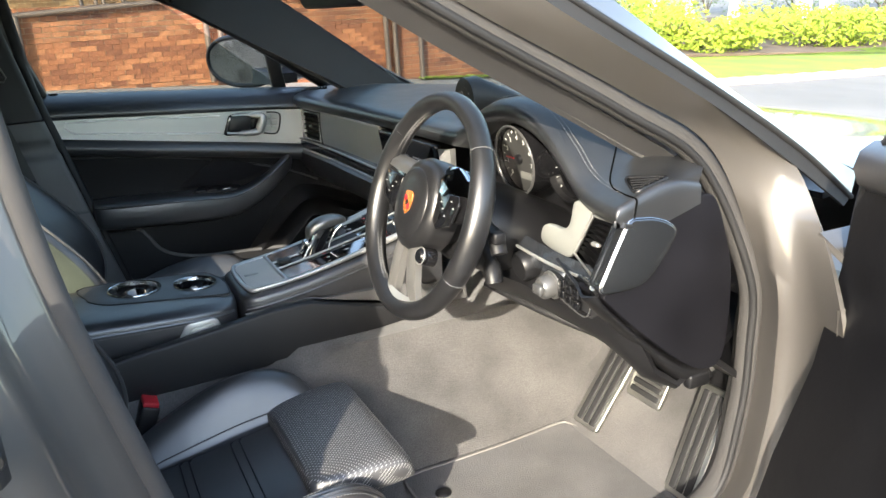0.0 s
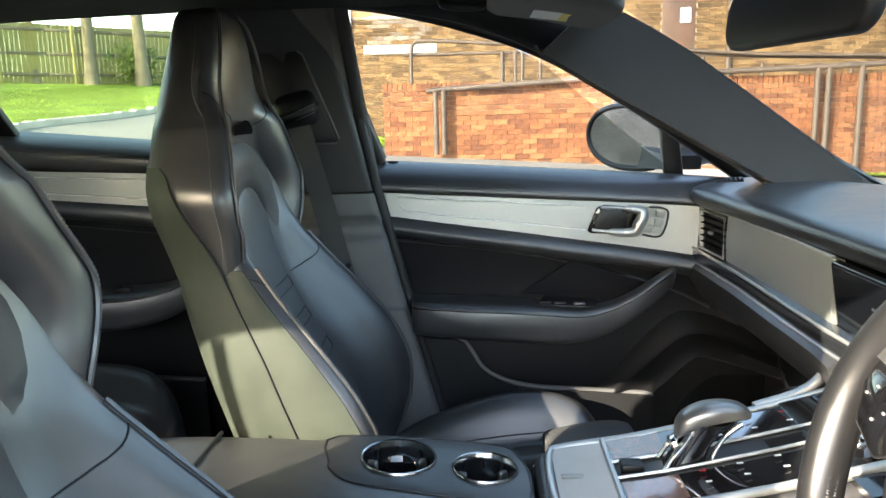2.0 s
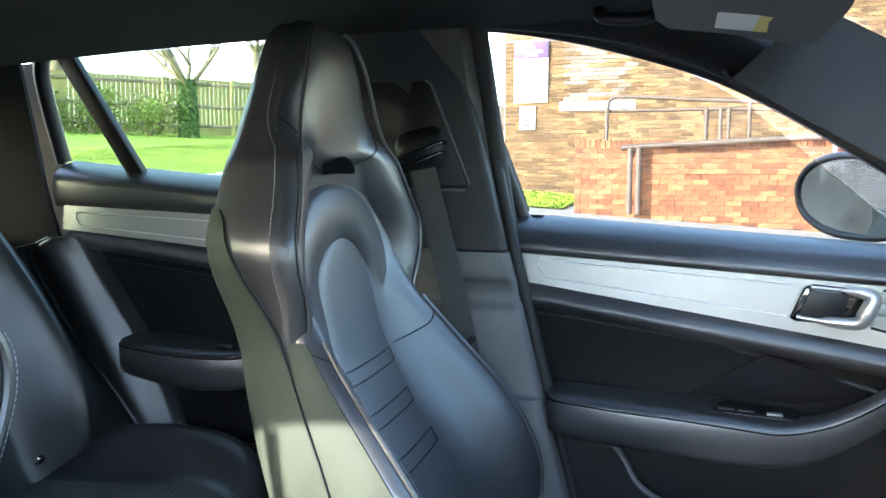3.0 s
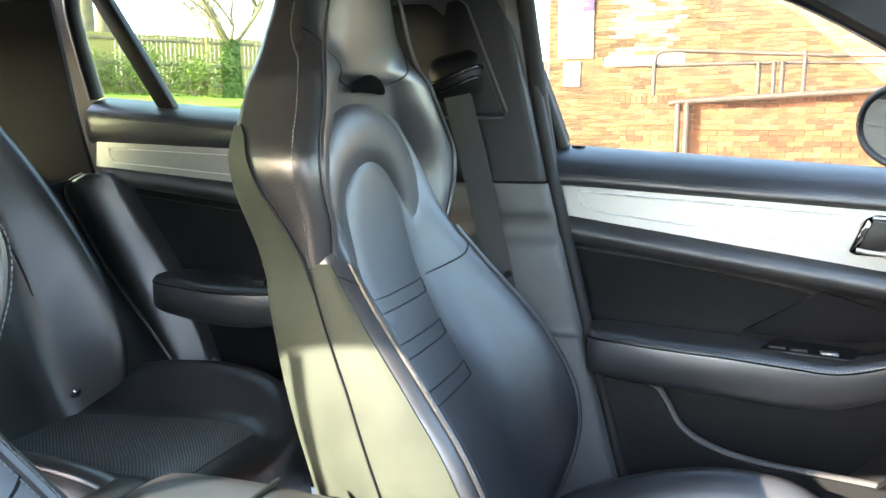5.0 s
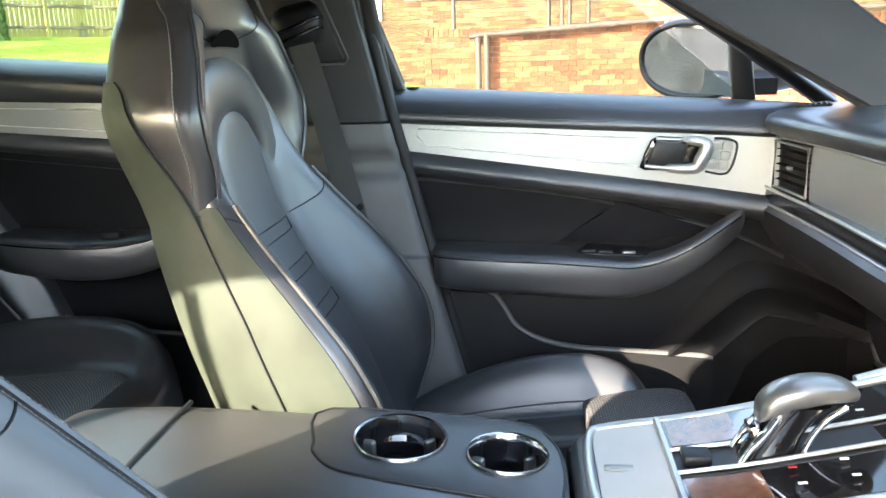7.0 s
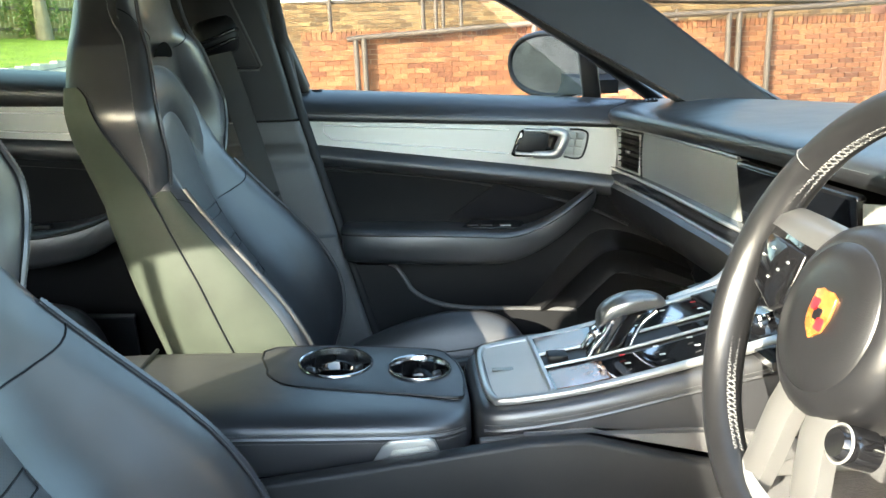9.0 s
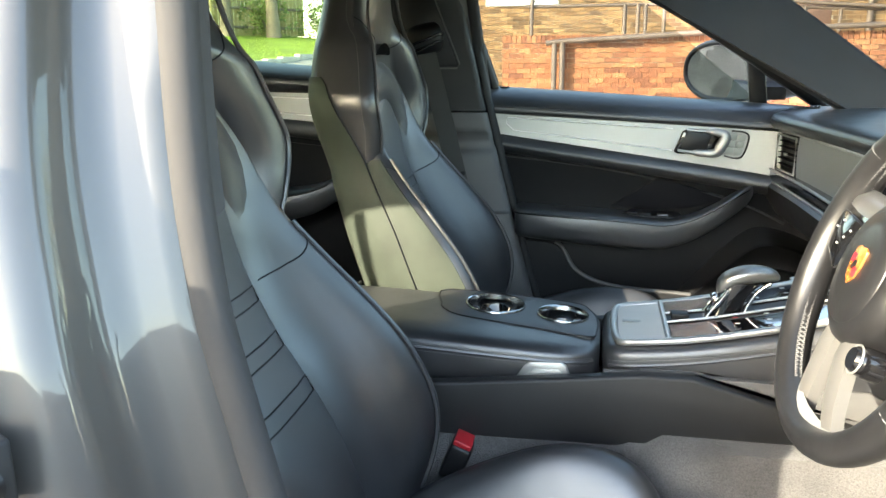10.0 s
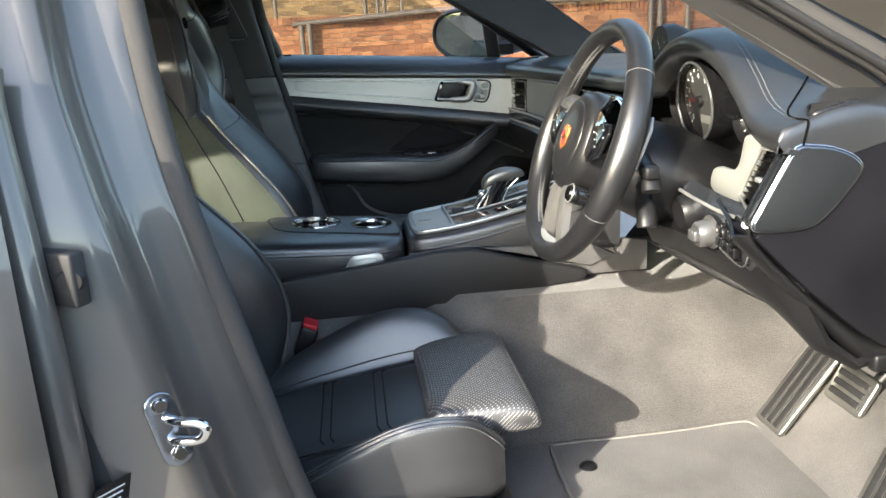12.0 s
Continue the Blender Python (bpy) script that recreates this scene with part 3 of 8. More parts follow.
# rear quarter, parcel shelf, rear end of the cabin
for s in (1, -1):
    a = [(-1.13, s * 0.69, 1.24), (-1.12, s * 0.71, 1.10), (-1.11, s * 0.73, 0.95), (-1.06, s * 0.74, 0.75), (-0.98, s * 0.74, 0.45), (-0.92, s * 0.74, 0.30)]
    b = [(-1.45, s * 0.56, 1.22), (-1.50, s * 0.60, 1.08), (-1.55, s * 0.62, 0.95), (-1.45, s * 0.64, 0.75), (-1.4, s * 0.66, 0.45), (-1.4, s * 0.66, 0.30)]
    if s < 0:
        a = [(x - 0.09 * lerp([(0.75, 0.0), (1.0, 1.0)], z), y, z) for x, y, z in a]
    part("rear_quarter_trim", ribbon(a, b, 0.012), FABRIC_DARK, shell)
    a2 = [(x - 0.02, s * (abs(y) + 0.09), z) for x, y, z in a]
    b2 = [(x - 0.5, s * (abs(y) + 0.24), z) for x, y, z in b]
    part("rear_quarter_skin", ribbon(a2, b2, 0.008), PAINT, shell)
rows = [[(x, y, 0.90) for y in (-0.64, -0.3, 0, 0.3, 0.64)] for x in (-1.28, -1.5, -1.8)]
part("parcel_shelf", sheet(rows, 0.02), CARPET_BLACK, shell)
rows = [[(-1.8, y, z) for y in (-0.7, -0.3, 0, 0.3, 0.7)] for z in (0.25, 0.6, 0.9)]
part("rear_bulkhead", sheet(rows, 0.02), CARPET_BLACK, shell)
rows = [[(-1.62 - 0.4 * k, y, 1.215 - 0.25 * k) for y in (-0.55, -0.25, 0, 0.25, 0.55)] for k in (0, 0.5, 1)]
rw = part("rear_window", sheet(rows, 0.004), GLASS_DARK, shell)
rw.visible_shadow = False
rows = [[(x, y, 0.16) for y in (-0.82, -0.4, 0, 0.4, 0.82)] for x in (-2.2, -1, 0, 1, 2.2)]
part("underbody", sheet(rows, 0.03), PLASTIC_DARK, shell)


# ---- passenger front door, shut ----
def zl(z0, z1, x0=-0.12, x1=0.53):
    return lambda x: z0 + (z1 - z0) * (x - x0) / (x1 - x0)


def strip(x0, x1, section, n=14, bm=None):
    """A bar along the door: section(x) gives its outline as (y, z)."""
    rings = []
    for i in range(n + 1):
        x = x0 + (x1 - x0) * i / n
        rings.append([(x, y, z) for y, z in section(x)])
    return merge(bm, loft(rings))


def rnd(pts, n=4):
    """Softens an outline of (y, z)."""
    return [(p.x, p.y) for p in spline([(a, b, 0) for a, b in pts], n, True)]


pdoor = thing("front_door", (0.25, 0.80, 0.3), "shut passenger door with black leather lining and aluminium strip", "car door")
BELT_Z = zl(0.938, 0.887, -0.14, 0.66)
T_TOP, T_BOT, LEDGE = zl(0.882, 0.845), zl(0.831, 0.740), zl(0.797, 0.703)
def bend(x):
    """How far the lining leans in towards the dashboard."""
    return -0.05 * max(0.0, (x - 0.35) / 0.3) ** 2


part("upper_pad", strip(-0.135, 0.62, lambda x: rnd([(0.80 + bend(x), BELT_Z(x) - 0.004), (0.775 + bend(x), BELT_Z(x) + 0.002), (0.738 + bend(x), BELT_Z(x) - 0.012), (0.714 + bend(x), BELT_Z(x) - 0.040),
     (0.716 + bend(x), T_TOP(x) - 0.002), (0.745 + bend(x), T_TOP(x) - 0.006), (0.80 + bend(x), T_TOP(x) - 0.002)])), LEATHER, pdoor, "black leather shoulder pad with a stitched seam")
part("pad_seam", stitches([(x, 0.7115 + bend(x), BELT_Z(x) - 0.040) for x in [-0.13 + 0.03 * i for i in range(26)]]), THREAD, pdoor)
part("lock_pin", lathe([(0.001, 0.004), (0.011, 0.004), (0.014, 0.0)], 16, axes((-0.10, 0.775, 0.935), (1, 0, 0), (0, 1, 0))), PLASTIC_DARK, pdoor)
part("aluminium_strip", strip(-0.120, 0.535, lambda x: [(0.745 + bend(x), T_TOP(x) - 0.004), (0.722 + bend(x), T_TOP(x) - 0.005), (0.718 + bend(x), (T_TOP(x) + T_BOT(x)) / 2), (0.715 + bend(x), T_BOT(x)), (0.745 + bend(x), T_BOT(x))]),
     ALU, pdoor, "brushed aluminium trim strip")
groove = [(-0.085, 0.868), (-0.09, 0.850), (-0.075, 0.840)]
part("strip_groove", tube([(0.30, 0.7165, T_TOP(0.30) - 0.014), (0.1, 0.718, T_TOP(0.1) - 0.013), (-0.085, 0.7185, T_TOP(-0.085) - 0.012), (-0.088, 0.718, T_TOP(-0.088) - 0.026), (-0.07, 0.717, T_BOT(-0.07) + 0.014),
     (0.1, 0.7165, T_BOT(0.1) + 0.018), (0.30, 0.7155, T_BOT(0.30) + 0.022)], 0.0013, 6), ALU_LINE, pdoor)
part("ledge", strip(-0.115, 0.52, lambda x: rnd([(0.745 + bend(x), T_BOT(x) - 0.002), (0.712 + bend(x), T_BOT(x) - 0.002), (0.698 + bend(x), T_BOT(x) - 0.016), (0.697 + bend(x), LEDGE(x) + 0.008), (0.71 + bend(x), LEDGE(x) - 0.006), (0.745 + bend(x), LEDGE(x) - 0.008)], 3)),
     LEATHER_SOFT, pdoor)
part("ledge_seam", stitches([(x, 0.6945 + bend(x), LEDGE(x) + 0.010) for x in [-0.11 + 0.03 * i for i in range(21)]]), THREAD, pdoor)
rows = []
for i in range(24):
    x = -0.13 + 0.80 * i / 23
    rows.append([(x, y + bend(x) * 0.6, z) for y, z in ((0.738, LEDGE(x) - 0.004), (0.742, 0.58 + 0.65 * (LEDGE(x) - 0.584)), (0.742, 0.58 + 0.3 * (LEDGE(x) - 0.584)), (0.735, 0.58), (0.722, 0.50), (0.718, 0.42), (0.722, 0.30))])
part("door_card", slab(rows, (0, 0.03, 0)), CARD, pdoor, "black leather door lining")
card_seam = [(-0.10, 0.7385, 0.778), (0.05, 0.7385, 0.762), (0.19, 0.7385, 0.742), (0.32, 0.738, 0.713), (0.46, 0.732, 0.675), (0.56, 0.72, 0.63)]
part("card_seam", stitches(spline(card_seam, 5)), THREAD, pdoor)
part("card_ridge", tube(spline([(x, y - 0.001, z - 0.004) for x, y, z in card_seam], 5), 0.0025, 6), LEATHER_SOFT, pdoor)

# armrest: level from the rear, then sweeping up to the dashboard
ARM = [(-0.060, 0.700, 0.627, 0.024, 0.030), (-0.045, 0.690, 0.625, 0.048, 0.036), (0.04, 0.686, 0.620, 0.056, 0.038), (0.15, 0.686, 0.614, 0.056, 0.039), (0.23, 0.684, 0.608, 0.050, 0.038), (0.29, 0.676, 0.607, 0.038, 0.034),
       (0.345, 0.668, 0.622, 0.026, 0.030), (0.395, 0.664, 0.650, 0.022, 0.027), (0.44, 0.668, 0.682, 0.020, 0.024), (0.468, 0.680, 0.700, 0.016, 0.019), (0.482, 0.70, 0.706, 0.008, 0.010)]
rings = []
for x, y, z, a, b in table(ARM, 4):
    rings.append([(x, y + a * math.copysign(abs(math.cos(q)) ** 0.42, math.cos(q)), z + b * math.copysign(abs(math.sin(q)) ** 0.42, math.sin(q))) for q in [2 * math.pi * k / 28 for k in range(28)]])
arm = part("armrest", loft(rings), LEATHER, pdoor, "padded black leather armrest", sharp=60)
part("armrest_seam", stitches([(x, y - a * 0.945 - 0.0012, z + b * 0.80) for x, y, z, a, b in table(ARM, 4)][3:-4], 0.006, 0.004, 0.0007), THREAD, arm)
part("armrest_groove", tube([(x, y - a * 0.970 - 0.0002, z + b * 0.66) for x, y, z, a, b in table(ARM, 4)][2:-4], 0.0013, 6), SHADOWED, arm)
part("switch_plate", prism([(0.19, -0.02), (0.335, -0.018), (0.325, 0.03), (0.215, 0.034)], 0.005, axes((0, 0.688, 0.6565), (1, 0, -0.05), (0, 1, 0.1)), 0.002), PLASTIC_DARK, pdoor)
for i, (x, c2) in enumerate(((0.215, PLASTIC_DARK), (0.245, PLASTIC_DARK), (0.285, GRIP))):
    part("window_switch", box((x, 0.682, 0.651 - 0.05 * (x - 0.19)), (0.024, 0.013, 0.007), 0.002), c2, pdoor)
part("grille_triangle", prism([(0.165, 0.655), (0.275, 0.728), (0.44, 0.680), (0.33, 0.652)], 0.004, axes((0, 0.737, 0), (1, 0, 0), (0, 0, 1)) , 0.002), SIDE_PAD, pdoor, "black perforated speaker triangle")
part("triangle_edge", tube([(0.165, 0.7325, 0.655), (0.275, 0.7325, 0.728)], 0.0015, 5), PLASTIC_DARK, pdoor)

# map pocket and loudspeaker
lip = spline([(-0.05, 0.705, 0.575), (0.035, 0.700, 0.567), (0.06, 0.698, 0.545), (0.085, 0.696, 0.505), (0.13, 0.695, 0.478), (0.20, 0.694, 0.462), (0.32, 0.692, 0.455), (0.44, 0.690, 0.447)], 6)
rows = [[p, p + Vector((0, 0.004, -0.07)), Vector((p.x, p.y + 0.012, 0.30))] for p in lip]
part("map_pocket", sheet(rows, 0.012), PLASTIC, pdoor, "black plastic map pocket with a grey lip")
part("pocket_lip", tube(lip[6:], 0.0065, 8), PLASTIC_GREY, pdoor)
part("lower_card", strip(-0.12, 0.03, lambda x: [(0.74, 0.595), (0.706, 0.590), (0.704, 0.45), (0.71, 0.30), (0.74, 0.30)]), PLASTIC, pdoor)
hood = spline([(0.335, 0.692, 0.430), (0.378, 0.686, 0.474), (0.430, 0.682, 0.528), (0.480, 0.679, 0.573), (0.514, 0.676, 0.588), (0.550, 0.672, 0.586), (0.60, 0.665, 0.572), (0.68, 0.650, 0.537)], 6)
rows = [[p, p + Vector((-0.006, 0.030, 0.022)), p + Vector((-0.010, 0.070, 0.030))] for p in hood]
part("speaker_hood", sheet(rows, 0.012), PLASTIC, pdoor)
inner = spline([(0.352, 0.700, 0.362), (0.397, 0.697, 0.412), (0.445, 0.694, 0.462), (0.488, 0.692, 0.506), (0.515, 0.690, 0.530), (0.545, 0.688, 0.536), (0.60, 0.682, 0.524), (0.70, 0.668, 0.494)], 6)
rows = [[p, p + (q - p) * 0.5 + Vector((0.004, 0.012, -0.004)), q, q + Vector((0.0, 0.025, -0.01))] for p, q in zip(hood, inner)]
part("speaker_surround", sheet(rows, 0.008), PLASTIC_DARK, pdoor)
part("surround_ridge", tube([p + (q - p) * 0.22 + Vector((0, 0.001, 0)) for p, q in zip(hood, inner)], 0.0035, 6), PLASTIC, pdoor)
part("surround_ridge", tube([q + Vector((0, -0.001, 0)) for q in inner], 0.0045, 6), PLASTIC, pdoor)
rows = [[q + Vector((0.01, 0.02, -0.01)), Vector((q.x + 0.06, q.y + 0.03, max(0.30, q.z - 0.12))), Vector((q.x + 0.10, q.y + 0.04, 0.28))] for q in inner]
part("speaker_grille", sheet(rows, 0.008), mat("black_mesh", (0.012, 0.012, 0.013), 0.6, bump=1.0, scale=1400, vary=0.1), pdoor, "black loudspeaker mesh")

# release handle and memory buttons
hb = prism([(0.303, 0.792), (0.322, 0.840), (0.335, 0.846), (0.425, 0.838), (0.415, 0.792), (0.405, 0.784), (0.312, 0.787)], 0.006, axes((0, 0.717, 0), (1, 0, 0), (0, 0, 1)), 0.004)
bezel = part("handle_bezel", hb, GLOSS, pdoor)
part("handle_well", prism([(0.315, 0.796), (0.330, 0.837), (0.385, 0.833), (0.375, 0.793)], 0.003, axes((0, 0.7105, 0), (1, 0, 0), (0, 0, 1)), 0.002), PLASTIC_DARK, pdoor)
handle = spline([(0.312, 0.706, 0.796), (0.335, 0.702, 0.793), (0.392, 0.698, 0.791), (0.405, 0.697, 0.806), (0.413, 0.698, 0.828), (0.400, 0.701, 0.837), (0.350, 0.706, 0.841), (0.330, 0.708, 0.842)], 6)
part("release_handle", tube(handle, [0.0035] * 8 + [0.0075 + 0.005 * math.sin(math.pi * k / 24) for k in range(25)] + [0.003] * (len(handle) - 33), 8), SILVER, pdoor, "satin silver pull handle")
for r in range(3):
    for q in range(2):
        part("memory_button", prism(rounded(0.017, 0.015, 0.003, 3), 0.004, axes((0.425 + 0.019 * q + 0.003 * r, 0.7125 + bend(0.43), 0.796 + 0.0165 * r - 0.002 * q), (1, 0, -0.1), (0, 0, 1)), 0.001), ALU_DARK, pdoor)
part("button_frame", tube(spline([(0.415, 0.709, 0.784), (0.452, 0.708, 0.781), (0.466, 0.708, 0.825), (0.455, 0.708, 0.838), (0.428, 0.709, 0.841)], 5), 0.0022, 6), PLASTIC_DARK, pdoor)

# outside of the door, window frame, pane and mirror
rows = [[(x, y, z) for y, z in ((0.815, BELT_Z(x) - 0.01), (0.86, 0.86), (0.90, 0.74), (0.905, 0.6), (0.89, 0.45), (0.86, 0.30))] for x in [-0.16 + 0.1 * i for i in range(11)]]
part("door_skin", sheet(rows, 0.008), PAINT, pdoor)
frame_p = spline([(-0.125, 0.765, 0.935), (-0.165, 0.742, 1.05), (-0.215, 0.715, 1.17), (-0.228, 0.705, 1.222), (-0.205, 0.695, 1.252), (-0.10, 0.688, 1.242), (0.05, 0.682, 1.206), (0.22, 0.688, 1.145), (0.41, 0.712, 1.035), (0.58, 0.752, 0.925), (0.64, 0.765, 0.885)], 6)
part("window_frame", tube(frame_p, 0.013, 8), PLASTIC_DARK, pdoor)
part("window_seal", tube([p + Vector((-0.004, 0.012, 0.006)) for p in frame_p], 0.016, 8), RUBBER, pdoor)
rows = [[(x, 0.795 - 0.30 * (z - BELT_Z(x)), z) for z in [BELT_Z(x) - 0.01 + (max(BELT_Z(x) + 0.01, min(1.235, 1.235 - 0.46 * max(0, x - 0.02) - 0.35 * max(0, x - 0.2))) - BELT_Z(x)) * k / 4 for k in range(5)]] for x in [-0.18 + 0.04 * i for i in range(19)]]
g = part("window_pane", sheet(rows, 0.004), GLASS, pdoor)
g.visible_shadow = False
part("quarter_bar", prism([(0.475, 0.895), (0.515, 0.895), (0.498, 1.02), (0.458, 1.03)], 0.02, axes((0, 0.805, 0), (1, 0, 0), (0, 0, 1)), 0.004), PLASTIC_DARK, pdoor)
def mirror_loop(x0, a, b, y0=1.0, n=36):
    """An outline of the mirror: blunt towards the car, tapering outwards."""
    out = []
    for k in range(n):
        c, w = math.cos(2 * math.pi * k / n), math.sin(2 * math.pi * k / n)
        u = a * (c ** 0.95 if c > 0 else -(-c) ** 0.62)
        out.append(Vector((x0 - 0.70 * (y0 + u - 1.0), y0 + u, 0.969 + 0.004 * c + b * math.copysign(abs(w) ** (0.9 if c > 0 else 0.72), w))))
    return out


mir = [mirror_loop(*r) for r in ((0.436, 0.104, 0.073), (0.462, 0.108, 0.076, 0.998), (0.500, 0.104, 0.074, 0.990), (0.555, 0.090, 0.064, 0.975), (0.605, 0.062, 0.045, 0.955), (0.635, 0.022, 0.018, 0.94))]
mhouse = part("door_mirror", loft(mir), PAINT, pdoor, "dark grey door mirror", sharp=60)
part("mirror_rim", tube([p + Vector((-0.004, 0, 0)) for p in mir[0]], 0.0075, 8, closed=True), PLASTIC_DARK, mhouse)
gl = bmesh.new()
gl.faces.new([gl.verts.new(p + Vector((0.0, 0, 0))) for p in mirror_loop(0.430, 0.098, 0.067)])
bmesh.ops.solidify(gl, geom=gl.faces[:], thickness=0.003)
part("mirror_glass", gl, MIRROR_DIM, mhouse)
part("mirror_foot", loft([[(0.49, 0.82, 0.905), (0.56, 0.82, 0.905), (0.56, 0.82, 0.935), (0.49, 0.82, 0.935)], [(0.44, 0.91, 0.905), (0.55, 0.91, 0.90), (0.56, 0.91, 0.95), (0.46, 0.91, 0.945)], [(0.46, 0.97, 0.91), (0.55, 0.97, 0.90), (0.55, 0.97, 0.96), (0.46, 0.97, 0.95)]]), PLASTIC_DARK, mhouse)


# ---- passenger rear door, shut ----
rdoor = thing("rear_door", (-0.7, 0.80, 0.3), "shut rear door with black leather lining and aluminium strip", "car door")
RB, RT, RU, RL = zl(1.030, 0.965, -1.11, -0.30), zl(0.942, 0.915, -1.09, -0.35), zl(0.893, 0.835, -1.09, -0.35), zl(0.865, 0.79, -1.09, -0.35)
part("upper_pad", strip(-1.105, -0.36, lambda x: rnd([(0.80, RB(x) - 0.004), (0.782, RB(x)), (0.750, RB(x) - 0.012), (0.730, RB(x) - 0.036), (0.735, RT(x) + 0.002), (0.76, RT(x) - 0.004), (0.80, RT(x))])), LEATHER, rdoor)
part("pad_seam", stitches([(x, 0.7275, RB(x) - 0.037) for x in [-1.09 + 0.03 * i for i in range(24)]]), THREAD, rdoor)
part("aluminium_strip", strip(-1.085, -0.36, lambda x: [(0.76, RT(x)), (0.736, RT(x)), (0.733, (RT(x) + RU(x)) / 2), (0.73, RU(x)), (0.76, RU(x))]), ALU, rdoor, "brushed aluminium trim strip")
part("strip_groove", tube([(-0.40, 0.732, RT(-0.4) - 0.013), (-0.8, 0.732, RT(-0.8) - 0.012), (-1.05, 0.7325, RT(-1.05) - 0.012), (-1.053, 0.732, RT(-1.05) - 0.024), (-1.04, 0.731, RU(-1.04) + 0.012), (-0.8, 0.73, RU(-0.8) + 0.014), (-0.40, 0.7295, RU(-0.4) + 0.016)], 0.0013, 6), ALU_LINE, rdoor)
part("ledge", strip(-1.065, -0.36, lambda x: rnd([(0.76, RU(x) - 0.002), (0.727, RU(x) - 0.003), (0.715, RU(x) - 0.012), (0.716, RL(x) + 0.006), (0.73, RL(x) - 0.004), (0.76, RL(x) - 0.006)], 3)), LEATHER_SOFT, rdoor)
rows = [[(x, y, z) for y, z in ((0.748, RL(x) - 0.002), (0.752, 0.76), (0.75, 0.66), (0.738, 0.52), (0.735, 0.28))] for x in [-1.06 + 0.1 * i for i in range(8)]]
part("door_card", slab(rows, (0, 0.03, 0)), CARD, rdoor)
part("card_seam", stitches([(x, 0.7475, RL(x) - 0.022) for x in [-1.04 + 0.03 * i for i in range(23)]]), THREAD, rdoor)
RARM = [(-0.915, 0.725, 0.660, 0.018, 0.02), (-0.895, 0.705, 0.655, 0.05, 0.034), (-0.82, 0.695, 0.65, 0.062, 0.038), (-0.72, 0.69, 0.646, 0.066, 0.04), (-0.63, 0.69, 0.65, 0.06, 0.038), (-0.55, 0.695, 0.67, 0.05, 0.034), (-0.46, 0.71, 0.72, 0.03, 0.024)]
rings = []
for x, y, z, a, b in table(RARM, 4):
    rings.append([(x, y + a * math.copysign(abs(math.cos(q)) ** 0.42, math.cos(q)), z + b * math.copysign(abs(math.sin(q)) ** 0.42, math.sin(q))) for q in [2 * math.pi * k / 24 for k in range(24)]])
rarm = part("armrest", loft(rings), LEATHER, rdoor, "padded black leather armrest", sharp=60)
part("armrest_groove", tube([(x, y - a * 0.970 - 0.0002, z + b * 0.66) for x, y, z, a, b in table(RARM, 4)][3:-3], 0.0013, 6), SHADOWED, rarm)
part("window_switch", box((-0.66, 0.665, 0.690), (0.035, 0.02, 0.012), 0.003), PLASTIC_DARK, rdoor)
lip = spline([(-0.90, 0.728, 0.60), (-0.86, 0.722, 0.55), (-0.80, 0.718, 0.505), (-0.70, 0.714, 0.485), (-0.52, 0.712, 0.475)], 5)
part("map_pocket", sheet([[p, p + Vector((0, 0.005, -0.08)), Vector((p.x, p.y + 0.012, 0.28))] for p in lip], 0.012), PLASTIC, rdoor)
part("pocket_lip", tube(lip, 0.006, 8), PLASTIC_GREY, rdoor)
fr = spline([(-1.115, 0.775, 1.03), (-1.122, 0.755, 1.12), (-1.118, 0.73, 1.215), (-1.085, 0.722, 1.255), (-0.98, 0.716, 1.272), (-0.80, 0.706, 1.288), (-0.60, 0.70, 1.290), (-0.36, 0.695, 1.275), (-0.33, 0.70, 1.245), (-0.30, 0.735, 1.06), (-0.27, 0.765, 0.955)], 6)
part("window_frame", tube(fr, 0.016, 8), PLASTIC_DARK, rdoor)
part("quarter_bar", prism([(-0.945, 1.04), (-0.905, 1.04), (-1.022, 1.294), (-1.062, 1.289)], 0.02, axes((0, 1.0325, 0), (1, 0, 0), (0, -0.25, 1)), 0.004), PLASTIC_DARK, rdoor)
rows = [[(x, 0.798 - 0.32 * (z - RB(x)), z) for z in [RB(x) - 0.01 + (1.255 - RB(x)) * k / 3 for k in range(4)]] for x in [-1.11 + 0.1 * i for i in range(9)]]
g = part("window_pane", sheet(rows, 0.004), GLASS_DARK, rdoor)
g.visible_shadow = False
rows = [[(x, y, z) for y, z in ((0.815, RB(x) - 0.01), (0.87, 0.92), (0.905, 0.76), (0.905, 0.6), (0.89, 0.45), (0.86, 0.30))] for x in [-1.15 + 0.1 * i for i in range(10)]]
part("door_skin", sheet(rows, 0.008), PAINT, rdoor)


# ---- driver-side doors, swung open ----
odoor = thing("front_door", (0.80, -0.845, 0.3), "driver's front door swung wide open, black inside", "car door")
rows = [[(0.80 - u, -0.845 + w, z) for u in (0.0, 0.25, 0.55, 0.85, 1.05)] for w, z in ((0.14, 0.26), (0.15, 0.34), (0.12, 0.46), (0.075, 0.60), (0.05, 0.74), (0.035, 0.88))]
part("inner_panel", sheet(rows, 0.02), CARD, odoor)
rows = [[(0.80 - u, -0.845 + w, z) for u in (-0.02, 0.25, 0.55, 0.85, 1.08)] for w, z in ((-0.05, 0.28), (-0.09, 0.5), (-0.085, 0.7), (-0.04, 0.88), (-0.01, 0.91))]
part("door_skin", sheet(rows, 0.008), PAINT, odoor)
rows = [[(0.80 - u, -0.845 + w, z) for w in (0.04, -0.02, -0.08)] for u, z in ((0.0, 0.28), (-0.012, 0.5), (-0.012, 0.7), (0.0, 0.90))]
